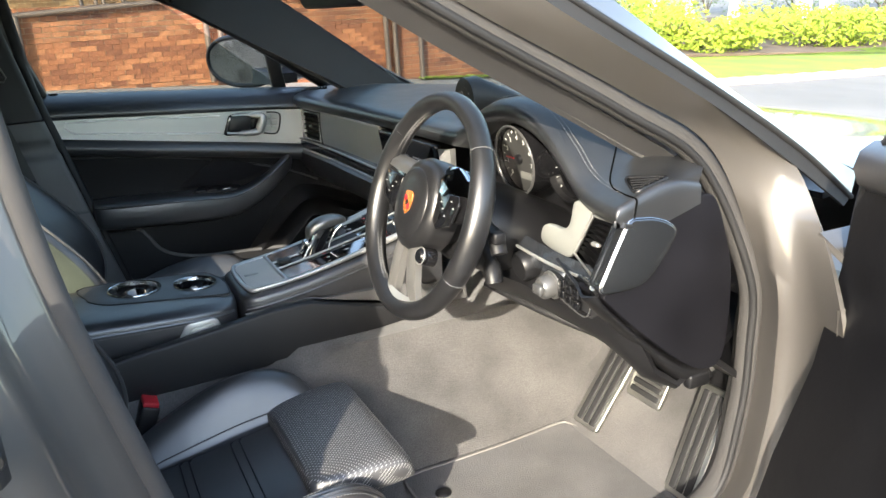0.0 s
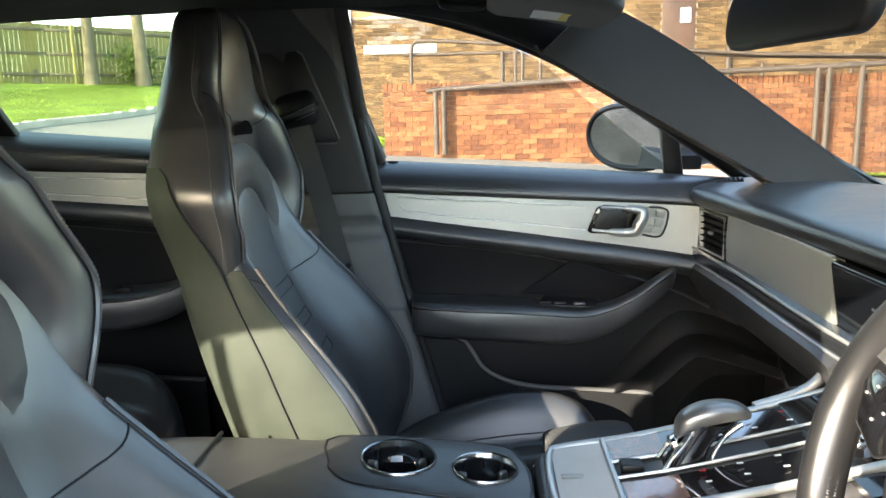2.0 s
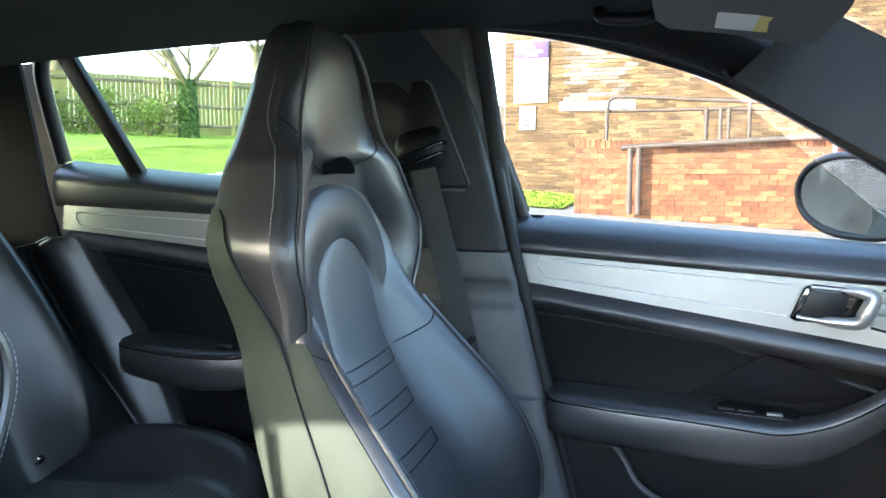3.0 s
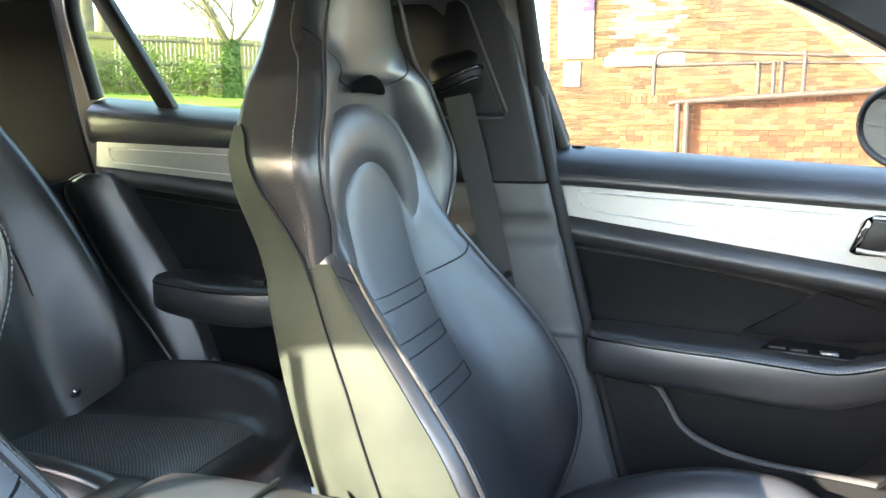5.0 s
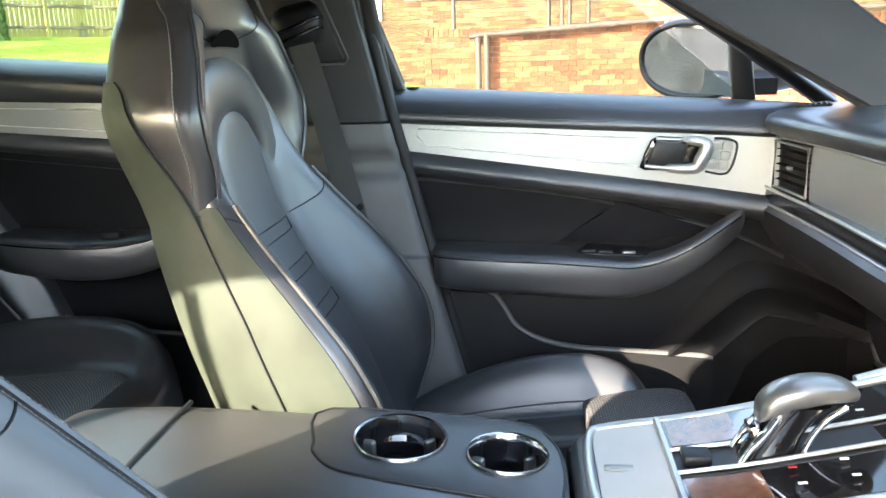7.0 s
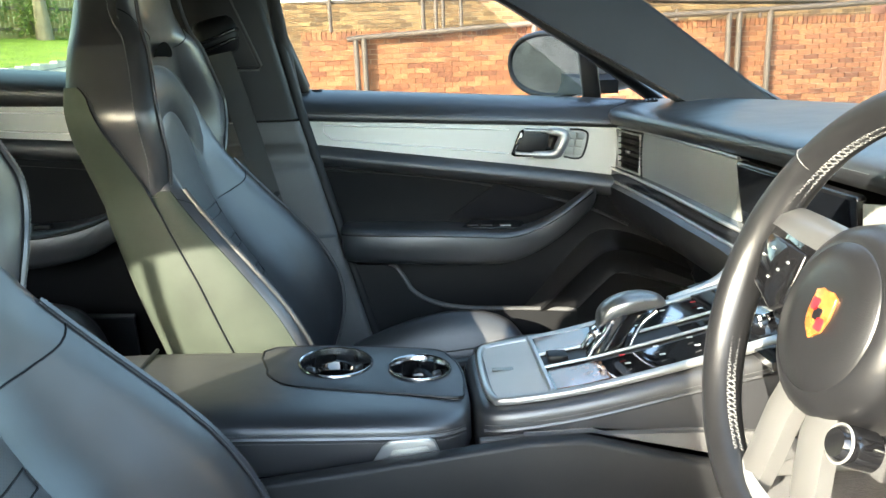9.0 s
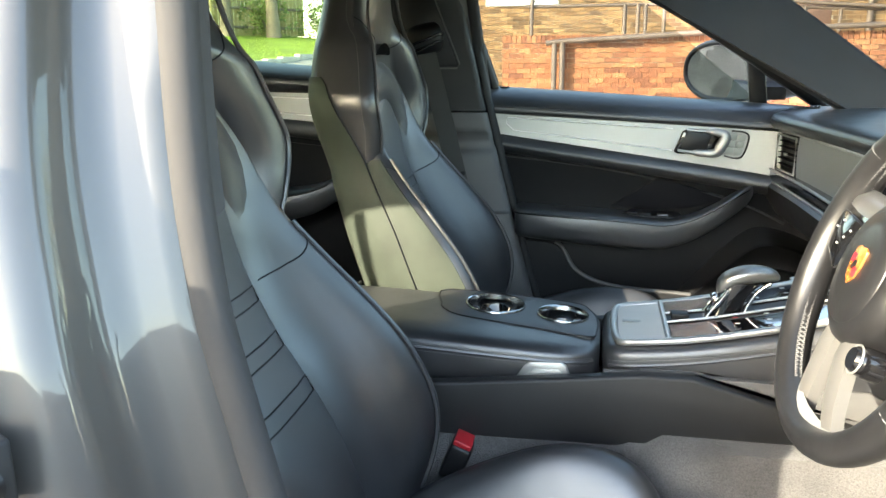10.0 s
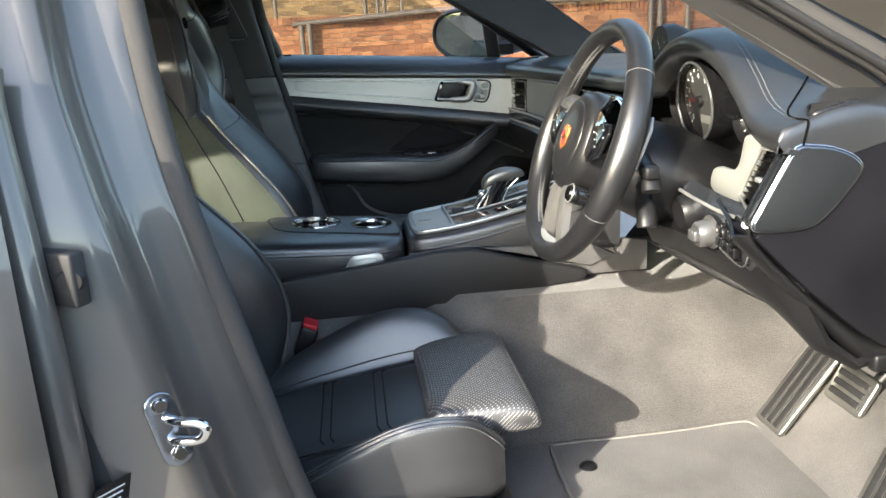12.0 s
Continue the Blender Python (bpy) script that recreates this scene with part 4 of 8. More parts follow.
part("door_end", sheet(rows, 0.008), RUBBER, odoor)
part("door_edge_seal", tube(spline([(0.805, -0.80, 0.32), (0.815, -0.80, 0.5), (0.812, -0.80, 0.7), (0.79, -0.80, 0.86), (0.72, -0.80, 0.95), (0.60, -0.80, 1.03)], 6), 0.016, 8), RUBBER, odoor)
part("upper_pad", tube([(0.78, -0.80, 0.885), (0.4, -0.80, 0.91), (-0.2, -0.80, 0.94)], 0.035, 10), LEATHER, odoor)
part("hinge", box((0.80, -0.81, 0.735), (0.05, 0.028, 0.045), 0.005), PLASTIC_DARK, odoor)
odoor.matrix_basis = Matrix.Translation((0.86, -0.87, 0.3)) @ Matrix.Rotation(radians(64), 4, "Z")

orear = thing("rear_door", (-0.235, -0.845, 0.3), "rear side door standing open, grey metallic with a bright belt strip", "car door")
def rskin(u, z):
    return (-0.235 - u, -0.845 + lerp([(0.25, 0.05), (0.45, -0.03), (0.62, -0.055), (0.70, -0.05), (0.90, -0.005), (0.93, 0.01)], z) - 0.012 * min(1, u / 0.03), z)


rows = [[rskin(u, z) for u in (0.0, 0.008, 0.03, 0.3, 0.6, 0.9, 1.0)] for z in (0.27, 0.36, 0.45, 0.55, 0.62, 0.66, 0.70, 0.76, 0.82, 0.88, 0.925)]
part("door_skin", sheet(rows, -0.01), PAINT, orear, "dark grey metallic door skin", sharp=60)
part("belt_strip", prism(rounded(1.0, 0.022, 0.008), 0.012, axes((-0.735, -0.832, 0.938), (-1, 0, 0.02), (0, 0, 1)), 0.003), CHROME, orear)
part("door_end", sheet([[rskin(0.0, z), (-0.225, -0.80, z), (-0.23, -0.76, z)] for z in (0.27, 0.45, 0.62, 0.70, 0.80, 0.93)], 0.008), PAINT, orear)
# rounded front edge of the door, in the body paint
part("edge_seal", tube(spline([(-0.222, -0.838 + 0.03, 0.28), (-0.218, -0.86, 0.55), (-0.218, -0.868, 0.66), (-0.222, -0.845, 0.80), (-0.228, -0.815, 0.92), (-0.225, -0.80, 0.955)], 6), 0.017, 10), PAINT, orear)
rows = [[(-0.235 - u, -0.78, z) for u in (0.0, 0.3, 0.6, 1.0)] for z in (0.28, 0.5, 0.7, 0.93)]
part("inner_panel", sheet(rows, 0.02), PLASTIC_DARK, orear)
part("window_frame", tube(spline([(-0.235, -0.80, 0.945), (-0.262, -0.765, 1.06), (-0.29, -0.72, 1.20), (-0.34, -0.70, 1.25), (-0.6, -0.69, 1.27), (-0.95, -0.71, 1.25), (-1.15, -0.76, 1.1)], 6), 0.018, 8), PLASTIC_DARK, orear)
rows = [[(-0.25 - 0.12 * k - u, -0.815 + 0.085 * k, 0.945 + 0.30 * k) for u in (0, 0.3, 0.6, 0.85)] for k in (0, 0.33, 0.66, 1)]
g = part("window_pane", sheet(rows, 0.004), pane("privacy_glass", (0.6, 0.62, 0.62), 4.0), orear)
g.visible_shadow = False
orear.matrix_basis = Matrix.Translation((-0.243, -0.822, 0.3)) @ Matrix.Rotation(radians(22), 4, "Z")

# ---- front seats ----
from mathutils.bvhtree import BVHTree
# height, centre front, ridge front, half width, rear of the side
BACK = [(0.36, -0.085, -0.115, 0.190, -0.222), (0.42, -0.098, -0.085, 0.215, -0.243), (0.50, -0.128, -0.062, 0.232, -0.264), (0.57, -0.158, -0.066, 0.236, -0.284), (0.64, -0.198, -0.098, 0.232, -0.308),
        (0.70, -0.236, -0.142, 0.222, -0.328), (0.78, -0.274, -0.210, 0.199, -0.354), (0.84, -0.291, -0.255, 0.180, -0.364), (0.90, -0.303, -0.285, 0.176, -0.372), (0.95, -0.309, -0.300, 0.168, -0.374), (0.99, -0.314, -0.310, 0.15, -0.372), (1.008, -0.320, -0.318, 0.125, -0.365), (1.014, -0.330, -0.330, 0.09, -0.350)]
# the same, with the share of the half width at which the wing rises
WING = [(0.800, -0.300, -0.262, 0.182, -0.360, 0.72), (0.83, -0.308, -0.262, 0.187, -0.371, 0.72), (0.87, -0.316, -0.257, 0.199, -0.381, 0.68), (0.905, -0.318, -0.257, 0.214, -0.387, 0.62), (0.935, -0.317, -0.259, 0.217, -0.390, 0.57),
        (0.96, -0.316, -0.264, 0.206, -0.391, 0.53), (0.99, -0.314, -0.270, 0.187, -0.391, 0.48), (1.026, -0.309, -0.278, 0.168, -0.389, 0.40), (1.036, -0.304, -0.282, 0.160, -0.388, 0.38), (1.055, -0.303, -0.290, 0.144, -0.386, 0.35),
        (1.09, -0.300, -0.297, 0.126, -0.380, 0.4), (1.13, -0.298, -0.299, 0.107, -0.372, 0.4), (1.17, -0.300, -0.303, 0.086, -0.364, 0.4), (1.197, -0.306, -0.310, 0.064, -0.358, 0.4), (1.21, -0.318, -0.321, 0.038, -0.350, 0.4)]
# where the back shell meets the side leather, by height
SHELL_LINE = [(0.38, -0.120), (0.582, -0.179), (0.694, -0.224), (0.76, -0.258), (0.803, -0.280), (0.844, -0.299), (0.876, -0.314), (0.92, -0.335), (0.964, -0.357), (0.985, -0.385)]


def wing_front(row):
    z, xc, xr, hw, xb, u0 = row
    g = 0.93 - u0
    wing = [(0.0, xc), (u0, xc + 0.002), (u0 + 0.22 * g, xc + 0.34 * (xr - xc)), (u0 + 0.55 * g, xc + 0.84 * (xr - xc)), (0.93, xr), (1.0, xr - 0.014)]
    # above the wings the head pad is gently rounded
    pad = [(0.0, xc), (0.40, xc - 0.0015), (0.62, xc - 0.004), (0.80, xc - 0.008), (0.94, xc - 0.014), (1.0, xc - 0.026)]
    w = min(max((xr - xc) / 0.016, 0.0), 1.0)
    return [(a[0] * w + b[0] * (1 - w), a[1] * w + b[1] * (1 - w)) for a, b in zip(wing, pad)]


def wing_ring(row):
    z, xc, xr, hw, xb, u0 = row
    half = wing_front(row) + [(1.0, 0.7 * xr + 0.3 * xb), (0.95, 0.35 * xr + 0.65 * xb), (0.80, xb), (0.5, xb - 0.026), (0.0, xb - 0.040)]
    pts = [(x, u * hw, z) for u, x in half] + [(x, -u * hw, z) for u, x in half[-2:0:-1]]
    return spline(pts, 3, True)


def back_ring(row, hollow=0.0):
    z, xc, xr, hw, xb = row
    half = [(0.0, xc), (0.40, xc + 0.002), (0.62, xc + 0.30 * (xr - xc)), (0.80, xc + 0.82 * (xr - xc)), (0.93, xr), (1.0, xr - 0.014), (1.0, 0.7 * xr + 0.3 * xb), (0.95, 0.35 * xr + 0.65 * xb), (0.80, xb), (0.5, xb - 0.026), (0.0, xb - 0.040)]
    pts = [(x, u * hw, z) for u, x in half] + [(x, -u * hw, z) for u, x in half[-2:0:-1]]
    return spline(pts, 3, True)


def shell_arc(ring, x_edge, lift, n=26):
    """The rear of a section of the seat, from edge to edge, lifted off its surface."""
    m = len(ring)
    keep = [i for i in range(m // 4, m - m // 4 + 1) if ring[i].x < x_edge]
    a, b = keep[0], keep[-1]
    cross = lambda p, q: p + (q - p) * ((x_edge - p.x) / (q.x - p.x))
    pts = [cross(ring[a - 1], ring[a])] + [ring[i] for i in range(a, b + 1)] + [cross(ring[b], ring[(b + 1) % m])]
    run = [0.0]
    for p, q in zip(pts, pts[1:]):
        run.append(run[-1] + (q - p).length)
    out = []
    for k in range(n):
        u = run[-1] * k / (n - 1)
        i = max(j for j in range(len(run) - 1) if run[j] <= u + 1e-9)
        d = (pts[i + 1] - pts[i]).normalized()
        out.append(pts[i] + d * (u - run[i]) + Vector((d.y, -d.x, 0)) * lift)
    return out


def edge_line(rows, u, side, dx=0.0):
    """A line up the seat back at the share u of its half width."""
    out = []
    for z, xc, xr, hw, xb in rows:
        x = lerp([(0, xc), (0.40, xc), (0.62, xc + 0.3 * (xr - xc)), (0.8, xc + 0.82 * (xr - xc)), (0.93, xr), (1.0, xr - 0.014)], u)
        out.append(Vector((x + dx, side * u * hw, z)))
    return out


def surface_point(obs, y, z, base):
    """The foremost point of the given meshes at y, z, for seams that follow the padding."""
    best = None
    for ob in obs:
        tree = BVHTree.FromPolygons([v.co for v in ob.data.vertices], [tuple(p.vertices) for p in ob.data.polygons])
        hit = tree.ray_cast(Vector((0.3, y, z)) - base, Vector((-1, 0, 0)))[0]
        if hit is not None and (best is None or hit.x > best.x):
            best = hit
    return best + base if best is not None else None


def make_front_seat(longer=0.0, outer=0.0):
    seat = thing("front_seat", (0, 0, 0.22), "black leather sports seat with integrated headrest and side bolsters", "car seat", "front seats")
    back = part("backrest", loft([back_ring(r) for r in table(BACK, 4)]), LEATHER, seat, sharp=70)
    head = part("headrest", loft([wing_ring(r) for r in table(WING, 4)]), LEATHER, seat, "black leather headrest with wrap-round wings", sharp=70)
    # shade of the slot below the head pad, laid on as a black disc, not cut
    slot = []
    for k in range(28):
        q = 2 * math.pi * k / 28
        slot.append((-0.3055 + 0.004 * math.sin(q), 0.050 * math.cos(q), 1.016 + 0.011 * math.sin(q) + 0.010 * math.sin(q) ** 2))
    bm = bmesh.new()
    bm.faces.new([bm.verts.new((x + 0.005, y, z)) for x, y, z in slot])
    bmesh.ops.solidify(bm, geom=bm.faces[:], thickness=0.004)
    part("belt_slot", bm, SHADOWED, head, "black disc standing in for the shade of the headrest's slot")
    # raised centre panel with an arched top and three flutes
    rows = table(BACK, 4)
    pan = []
    outline = [(z, 0.092 * lerp([(0.43, 0.80), (0.6, 0.98), (0.75, 1.0)], z)) for z in [0.43 + 0.0208 * k for k in range(21)]]
    outline += [(0.846 + 0.085 * math.sin(q), 0.092 * math.cos(q)) for q in [radians(6 + 8 * k) for k in range(11)]]
    for z, w in outline:
        x = lerp([(r[0], r[1]) for r in rows], z)
        drop = 0.006 * max(0.0, 1 - w / 0.06)
        pan.append([(x - drop + 0.0052 + 0.003 * (1 - u * u) - 0.008 * abs(u) ** 8, u * w, z) for u in [-1 + 0.125 * j for j in range(17)]])
    panel = part("centre_panel", slab(pan, (-0.03, 0, 0)), PERFORATED_FINE, back, "perforated leather centre panel with sewn flutes", sharp=70)
    # padded roll arching over the panel
    front = [(r[0], r[1]) for r in rows]
    arch = [(-0.120 - 0.0015 * k, 0.60 + 0.04 * k) for k in range(6)] + [(-0.130 * math.cos(q), 0.845 + 0.118 * math.sin(q)) for q in [math.pi * k / 16 for k in range(17)]] + [(0.1275 - 0.0015 * k, 0.80 - 0.04 * k) for k in range(6)]
    arch = [(p.x, p.y) for p in spline([(a, b, 0) for a, b in arch], 2)]
    rings = []
    for i, (y, z) in enumerate(arch):
        a, b = arch[max(i - 1, 0)], arch[min(i + 1, len(arch) - 1)]
        d = Vector((b[0] - a[0], b[1] - a[1])).normalized()
        k = min(1.0, min(i, len(arch) - 1 - i) / 14)
        wy, h = 0.044, 0.002 + 0.017 * k
        rings.append([(lerp(front, z + d.x * wy * math.cos(q)) - 0.005 + h * math.sin(q), y - d.y * wy * math.cos(q), z + d.x * wy * math.cos(q)) for q in [2 * math.pi * j / 16 for j in range(16)]])
    roll = part("shoulder_roll", loft(rings), LEATHER, back, sharp=75)
    for s in (1, -1):
        path = [surface_point((back, head, roll, panel), s * p.x, p.y, Vector((0, 0, 0.22))) for p in spline([(0.198, 0.845, 0), (0.188, 0.815, 0), (0.165, 0.790, 0), (0.130, 0.772, 0), (0.095, 0.764, 0)], 5)]
        part("shoulder_seam", tube([p + Vector((0.0003, 0, 0)) for p in path if p is not None], 0.0012, 6), PLASTIC_DARK, back)
        path = [surface_point((head, back), s * p.x, p.y, Vector((0, 0, 0.22))) for p in spline([(0.046, 1.022, 0), (0.075, 1.030, 0), (0.105, 1.048, 0), (0.125, 1.072, 0), (0.132, 1.092, 0)], 5)]
        part("head_seam", tube([p + Vector((0.0003, 0, 0)) for p in path if p is not None], 0.0011, 6), PLASTIC_DARK, head)
    # smooth shell round the back, stitched to the side leather
    sect = [(r[0], back_ring(r)) for r in table(BACK, 4) if 0.37 < r[0] < 0.80] + [(r[0], wing_ring(r)) for r in table(WING, 4) if 0.825 < r[0] < 0.978]
    skin_out = [shell_arc(ring, lerp(SHELL_LINE, z), 0.0030) for z, ring in sect]
    skin_in = [shell_arc(ring, lerp(SHELL_LINE, z), -0.004) for z, ring in sect]
    if (skin_out[0][13] - skin_in[0][13]).x > 0:
        skin_out, skin_in = [shell_arc(ring, lerp(SHELL_LINE, z), -0.0030) for z, ring in sect], [shell_arc(ring, lerp(SHELL_LINE, z), 0.004) for z, ring in sect]
    shell_back = part("back_shell", loft([a + b[::-1] for a, b in zip(skin_out, skin_in)]), SHELL, seat, "smooth charcoal leather back shell", sharp=50)
    low_sect = [(r[0], back_ring(r)) for r in table(BACK, 4) if 0.39 < r[0] < 0.835]
    for sy in (1, -1):
        rings = []
        for z, ring in low_sect:
            m = len(ring)
            ids = range(m // 4, m // 2) if sy > 0 else range(m - m // 4, m // 2, -1)
            edge = lerp(SHELL_LINE, z)
            run = [ring[i] for i in ids if ring[i].x > edge + 0.002]
            last = run[-1]
            nxt = ring[(m // 4 + len(run)) if sy > 0 else (m - m // 4 - len(run))]
            run.append(last + (nxt - last) * ((edge - last.x) / (nxt.x - last.x)))
            ln = [0.0]
            for p, q in zip(run, run[1:]):
                ln.append(ln[-1] + (q - p).length)
            pts = []
            for k in range(9):
                u = ln[-1] * k / 8
                i = max(j for j in range(len(ln) - 1) if ln[j] <= u + 1e-9)
                pts.append(run[i] + (run[i + 1] - run[i]).normalized() * (u - ln[i]))
            rings.append([p + Vector((0, sy * 0.0018, 0)) for p in pts] + [p - Vector((0, sy * 0.006, 0)) for p in pts[::-1]])
        part("side_panel", loft(rings), SHELL, back, "smooth charcoal leather side of the bolster", sharp=50)
    for k, sy in ((0, 1), (-1, -1)):
        path = [r[k] + Vector((0.0008, 0, 0)) for r in skin_out]
        part("shell_seam", tube(path, 0.0013, 6), PLASTIC_DARK, shell_back)
        part("shell_stitching", stitches([p + Vector((0.0055, sy * 0.0004, 0)) for p in path if p.z > 0.84]), THREAD, shell_back)
    for z, x in ((0.762, -0.259), (0.705, -0.223), (0.648, -0.177)):
        loop = []
        for u, o in ((-1, 0.0), (-0.5, 0.0), (0, 0.0), (0.5, 0.0), (0.985, 0.0), (1, 0.003), (0.96, 0.0165), (0.93, 0.0175), (0.5, 0.0175), (0, 0.0175), (-0.5, 0.0175), (-0.93, 0.0175), (-0.96, 0.0165), (-1, 0.003)):
            zz = z - o
            loop.append((lerp([(r[0], r[1]) for r in rows], zz) + 0.0085 - 0.004 * abs(u) ** 6, 0.078 * u, zz))
        part("flute", tube(loop, 0.0012, 6, closed=True), PLASTIC_DARK, panel)
    for s in (1, -1):
        up = [r for r in rows if r[0] > 0.40]
        path = edge_line([r for r in up if r[0] < 0.83], 0.93, s, 0.002)
        part("bolster_piping", tube(path, 0.0036, 6), LEATHER, back)
        part("bolster_seam", stitches([p + Vector((0.0035, s * 0.003, 0)) for p in path]), THREAD, back)
        part("bolster_seam", stitches([p + Vector((0.003, -s * 0.007, 0)) for p in path]), THREAD, back)
        wr = table(WING, 4)
        path = [Vector((r[2] + 0.002, s * 0.93 * r[3], r[0])) for r in wr[2:-2]]
        part("wing_piping", tube(path, 0.0032, 6), LEATHER, head)
        part("wing_seam", stitches([p + Vector((0.001, s * 0.006, 0)) for p in path]), THREAD, head)
        # stitching behind the headrest's front edge
        part("wing_stitching", stitches([Vector((wing_front(r)[-1][1] - 0.010, s * (r[3] + 0.0024), r[0])) for r in table(WING, 4) if 0.82 < r[0] < 1.18], 0.0062, 0.0042, 0.0008), THREAD, head)
        # seam running down beside the panel, and the join below the wing
        low = [Vector((x, y, 0.812)) for x, y, z in wing_ring(wr[2])]
        ring = [p for p in low if p.y * s > 0.11 and p.x > -0.292]
        ring.sort(key=lambda p: math.atan2(p.x + 0.31, s * p.y - 0.10))
        part("wing_join", stitches([p + Vector((0.0, s * 0.004, 0.006)) for p in ring]), THREAD, head)
        part("wing_groove", tube([p + Vector((0.0005, s * 0.001, -0.002)) for p in ring], 0.0026, 6), PLASTIC_DARK, head)
        # seat base side cover
        part("side_cover", prism([(-0.24, 0.30), (0.22, 0.30), (0.25, 0.33), (0.20, 0.352), (0.0, 0.372), (-0.15, 0.385), (-0.24, 0.39)], 0.02, axes((0, s * 0.211 + 0.010, 0), (1, 0, 0), (0, 0, 1)), 0.005), PLASTIC_DARK, seat)
    # cushion
    far = lambda x: x + longer * max(0.0, min(1.0, (x - 0.0) / 0.2))
    CUSH = [(-0.17, 0.370, 0.35, 0.165), (-0.12, 0.378, 0.390, 0.180), (-0.05, 0.390, 0.435, 0.194), (0.04, 0.402, 0.475, 0.202), (0.11, 0.412, 0.495, 0.205), (0.17, 0.420, 0.496, 0.204), (0.215, 0.424, 0.482, 0.198), (0.245, 0.424, 0.455, 0.186), (0.262, 0.415, 0.425, 0.168)]
    CUSH = [(far(x), a, b, c) for x, a, b, c in CUSH]
    rings = []
    for x, zc, zr, hw in table(CUSH, 4):
        half = [(0.0, zc), (0.52, zc), (0.62, zc + 0.16 * (zr - zc)), (0.73, zc + 0.72 * (zr - zc)), (0.83, zr - 0.001), (0.92, zr - 0.002), (0.965, zr - 0.010), (0.995, zr - 0.040), (1.0, zr * 0.5 + 0.17), (0.98, 0.335), (0.6, 0.32), (0.0, 0.32)]
        ease = lambda u, z: z - outer * lerp([(-0.05, 1.7), (0.2, 0.9)], x) * max(0.0, min(1.0, (u - 0.45) / 0.3)) * max(0.0, min(1.0, (z - 0.36) / 0.08))
        # the driver's outer bolster rises to a sewn edge
        side = half if not outer else [(0.0, zc), (0.52, zc), (0.64, zc + 0.13 * (zr - zc)), (0.76, zc + 0.42 * (zr - zc)), (0.87, zc + 0.78 * (zr - zc)), (0.935, zr - 0.002), (0.965, zr - 0.001), (0.99, zr - 0.010), (1.0, zr - 0.045), (1.0, zr * 0.5 + 0.17), (0.98, 0.335), (0.6, 0.32), (0.0, 0.32)]
        rings.append(spline([(x, u * hw, z) for u, z in half] + [(x, -u * hw, ease(u, z)) for u, z in side[-2:0:-1]], 3, True))
    cush = part("cushion", loft(rings), LEATHER, seat, sharp=70)
    for s in (1, -1):
        path = spline([(x, s * hw * 0.955, zr - 0.008 - (outer * lerp([(-0.05, 1.7), (0.2, 0.9)], x) * min(1.0, max(0.0, (zr - 0.36) / 0.08)) if s < 0 else 0)) for x, zc, zr, hw in CUSH[1:]], 5)
        if outer and s < 0:
            path = [p + Vector((0, 0, 0.0075)) for p in path]
            part("cushion_piping", tube([p + Vector((0, 0.009, -0.0005)) for p in path], 0.0030, 6), LEATHER, cush)
            part("cushion_seam", stitches([p + Vector((0, -0.0075, -0.0035)) for p in path], 0.0052, 0.0036, 0.0008), THREAD, cush)
            part("cushion_seam", stitches([p + Vector((0, 0.016, -0.0005)) for p in path], 0.0052, 0.0036, 0.0007), THREAD, cush)
        else:
            part("cushion_seam", stitches([p + Vector((0, s * 0.005, -0.001)) for p in path]), THREAD, cush)
            part("cushion_seam", stitches([p + Vector((0, -s * 0.006, 0.001)) for p in path]), THREAD, cush)
        part("cushion_piping", tube(path, 0.0034, 6), LEATHER, cush)
        path = spline([(x, s * hw * 0.63, zc + 0.20 * (zr - zc) + 0.001 - (outer * 0.27 if s < 0 else 0)) for x, zc, zr, hw in CUSH[1:-1]], 5)
        part("panel_seam", tube(path, 0.0016, 5), PLASTIC_DARK, cush)
    pan = [[(x, u * 0.120, lerp([(a, b) for a, b, c, d in CUSH], x) + 0.006 - 0.008 * abs(u) ** 8) for u in [-1 + 0.125 * j for j in range(17)]] for x in [-0.15 + 0.02 * k for k in range(18)]]
    insert = part("cushion_panel", slab(pan, (0, 0, -0.03)), PERFORATED_FINE, cush, "perforated leather seat panel", sharp=70)
    for x in (-0.01, 0.005, 0.075, 0.09):
        z = lerp([(a, b) for a, b, c, d in CUSH], x) + 0.0075
        part("flute", tube([(x + 0.005, -0.105, z - 0.003), (x, -0.096, z), (x, 0.096, z), (x + 0.005, 0.105, z - 0.003)], 0.0014, 6), PLASTIC_DARK, insert)
    # thigh support
    TH = [(0.158, 0.440, 0.405, 0.128), (0.166, 0.449, 0.395, 0.134), (0.20, 0.456, 0.400, 0.142), (0.25, 0.461, 0.400, 0.150), (0.285, 0.461, 0.402, 0.153), (0.306, 0.456, 0.405, 0.153), (0.318, 0.443, 0.408, 0.150), (0.322, 0.425, 0.412, 0.144)]
    TH = [(far(x), a, b, c) for x, a, b, c in TH]
    rings = []
    for x, zt, zb, hw in table(TH, 4):
        rings.append([(x, hw * math.copysign(abs(math.cos(q)) ** 0.35, math.cos(q)), (zt + zb) / 2 + (zt - zb) / 2 * math.copysign(abs(math.sin(q)) ** 0.5, math.sin(q))) for q in [2 * math.pi * k / 36 for k in range(36)]])
    th = part("thigh_support", loft(rings), PERFORATED, seat, "perforated extending thigh support", sharp=70)
    part("front_seam", stitches([(0.3085 + longer, -0.14 + 0.01 * k, 0.4560) for k in range(29)]), THREAD, th)
    for s in (1, -1):
        part("seat_rail", box((-0.02, s * 0.17, 0.262), (0.50, 0.045, 0.035), 0.006), PLASTIC_DARK, seat)
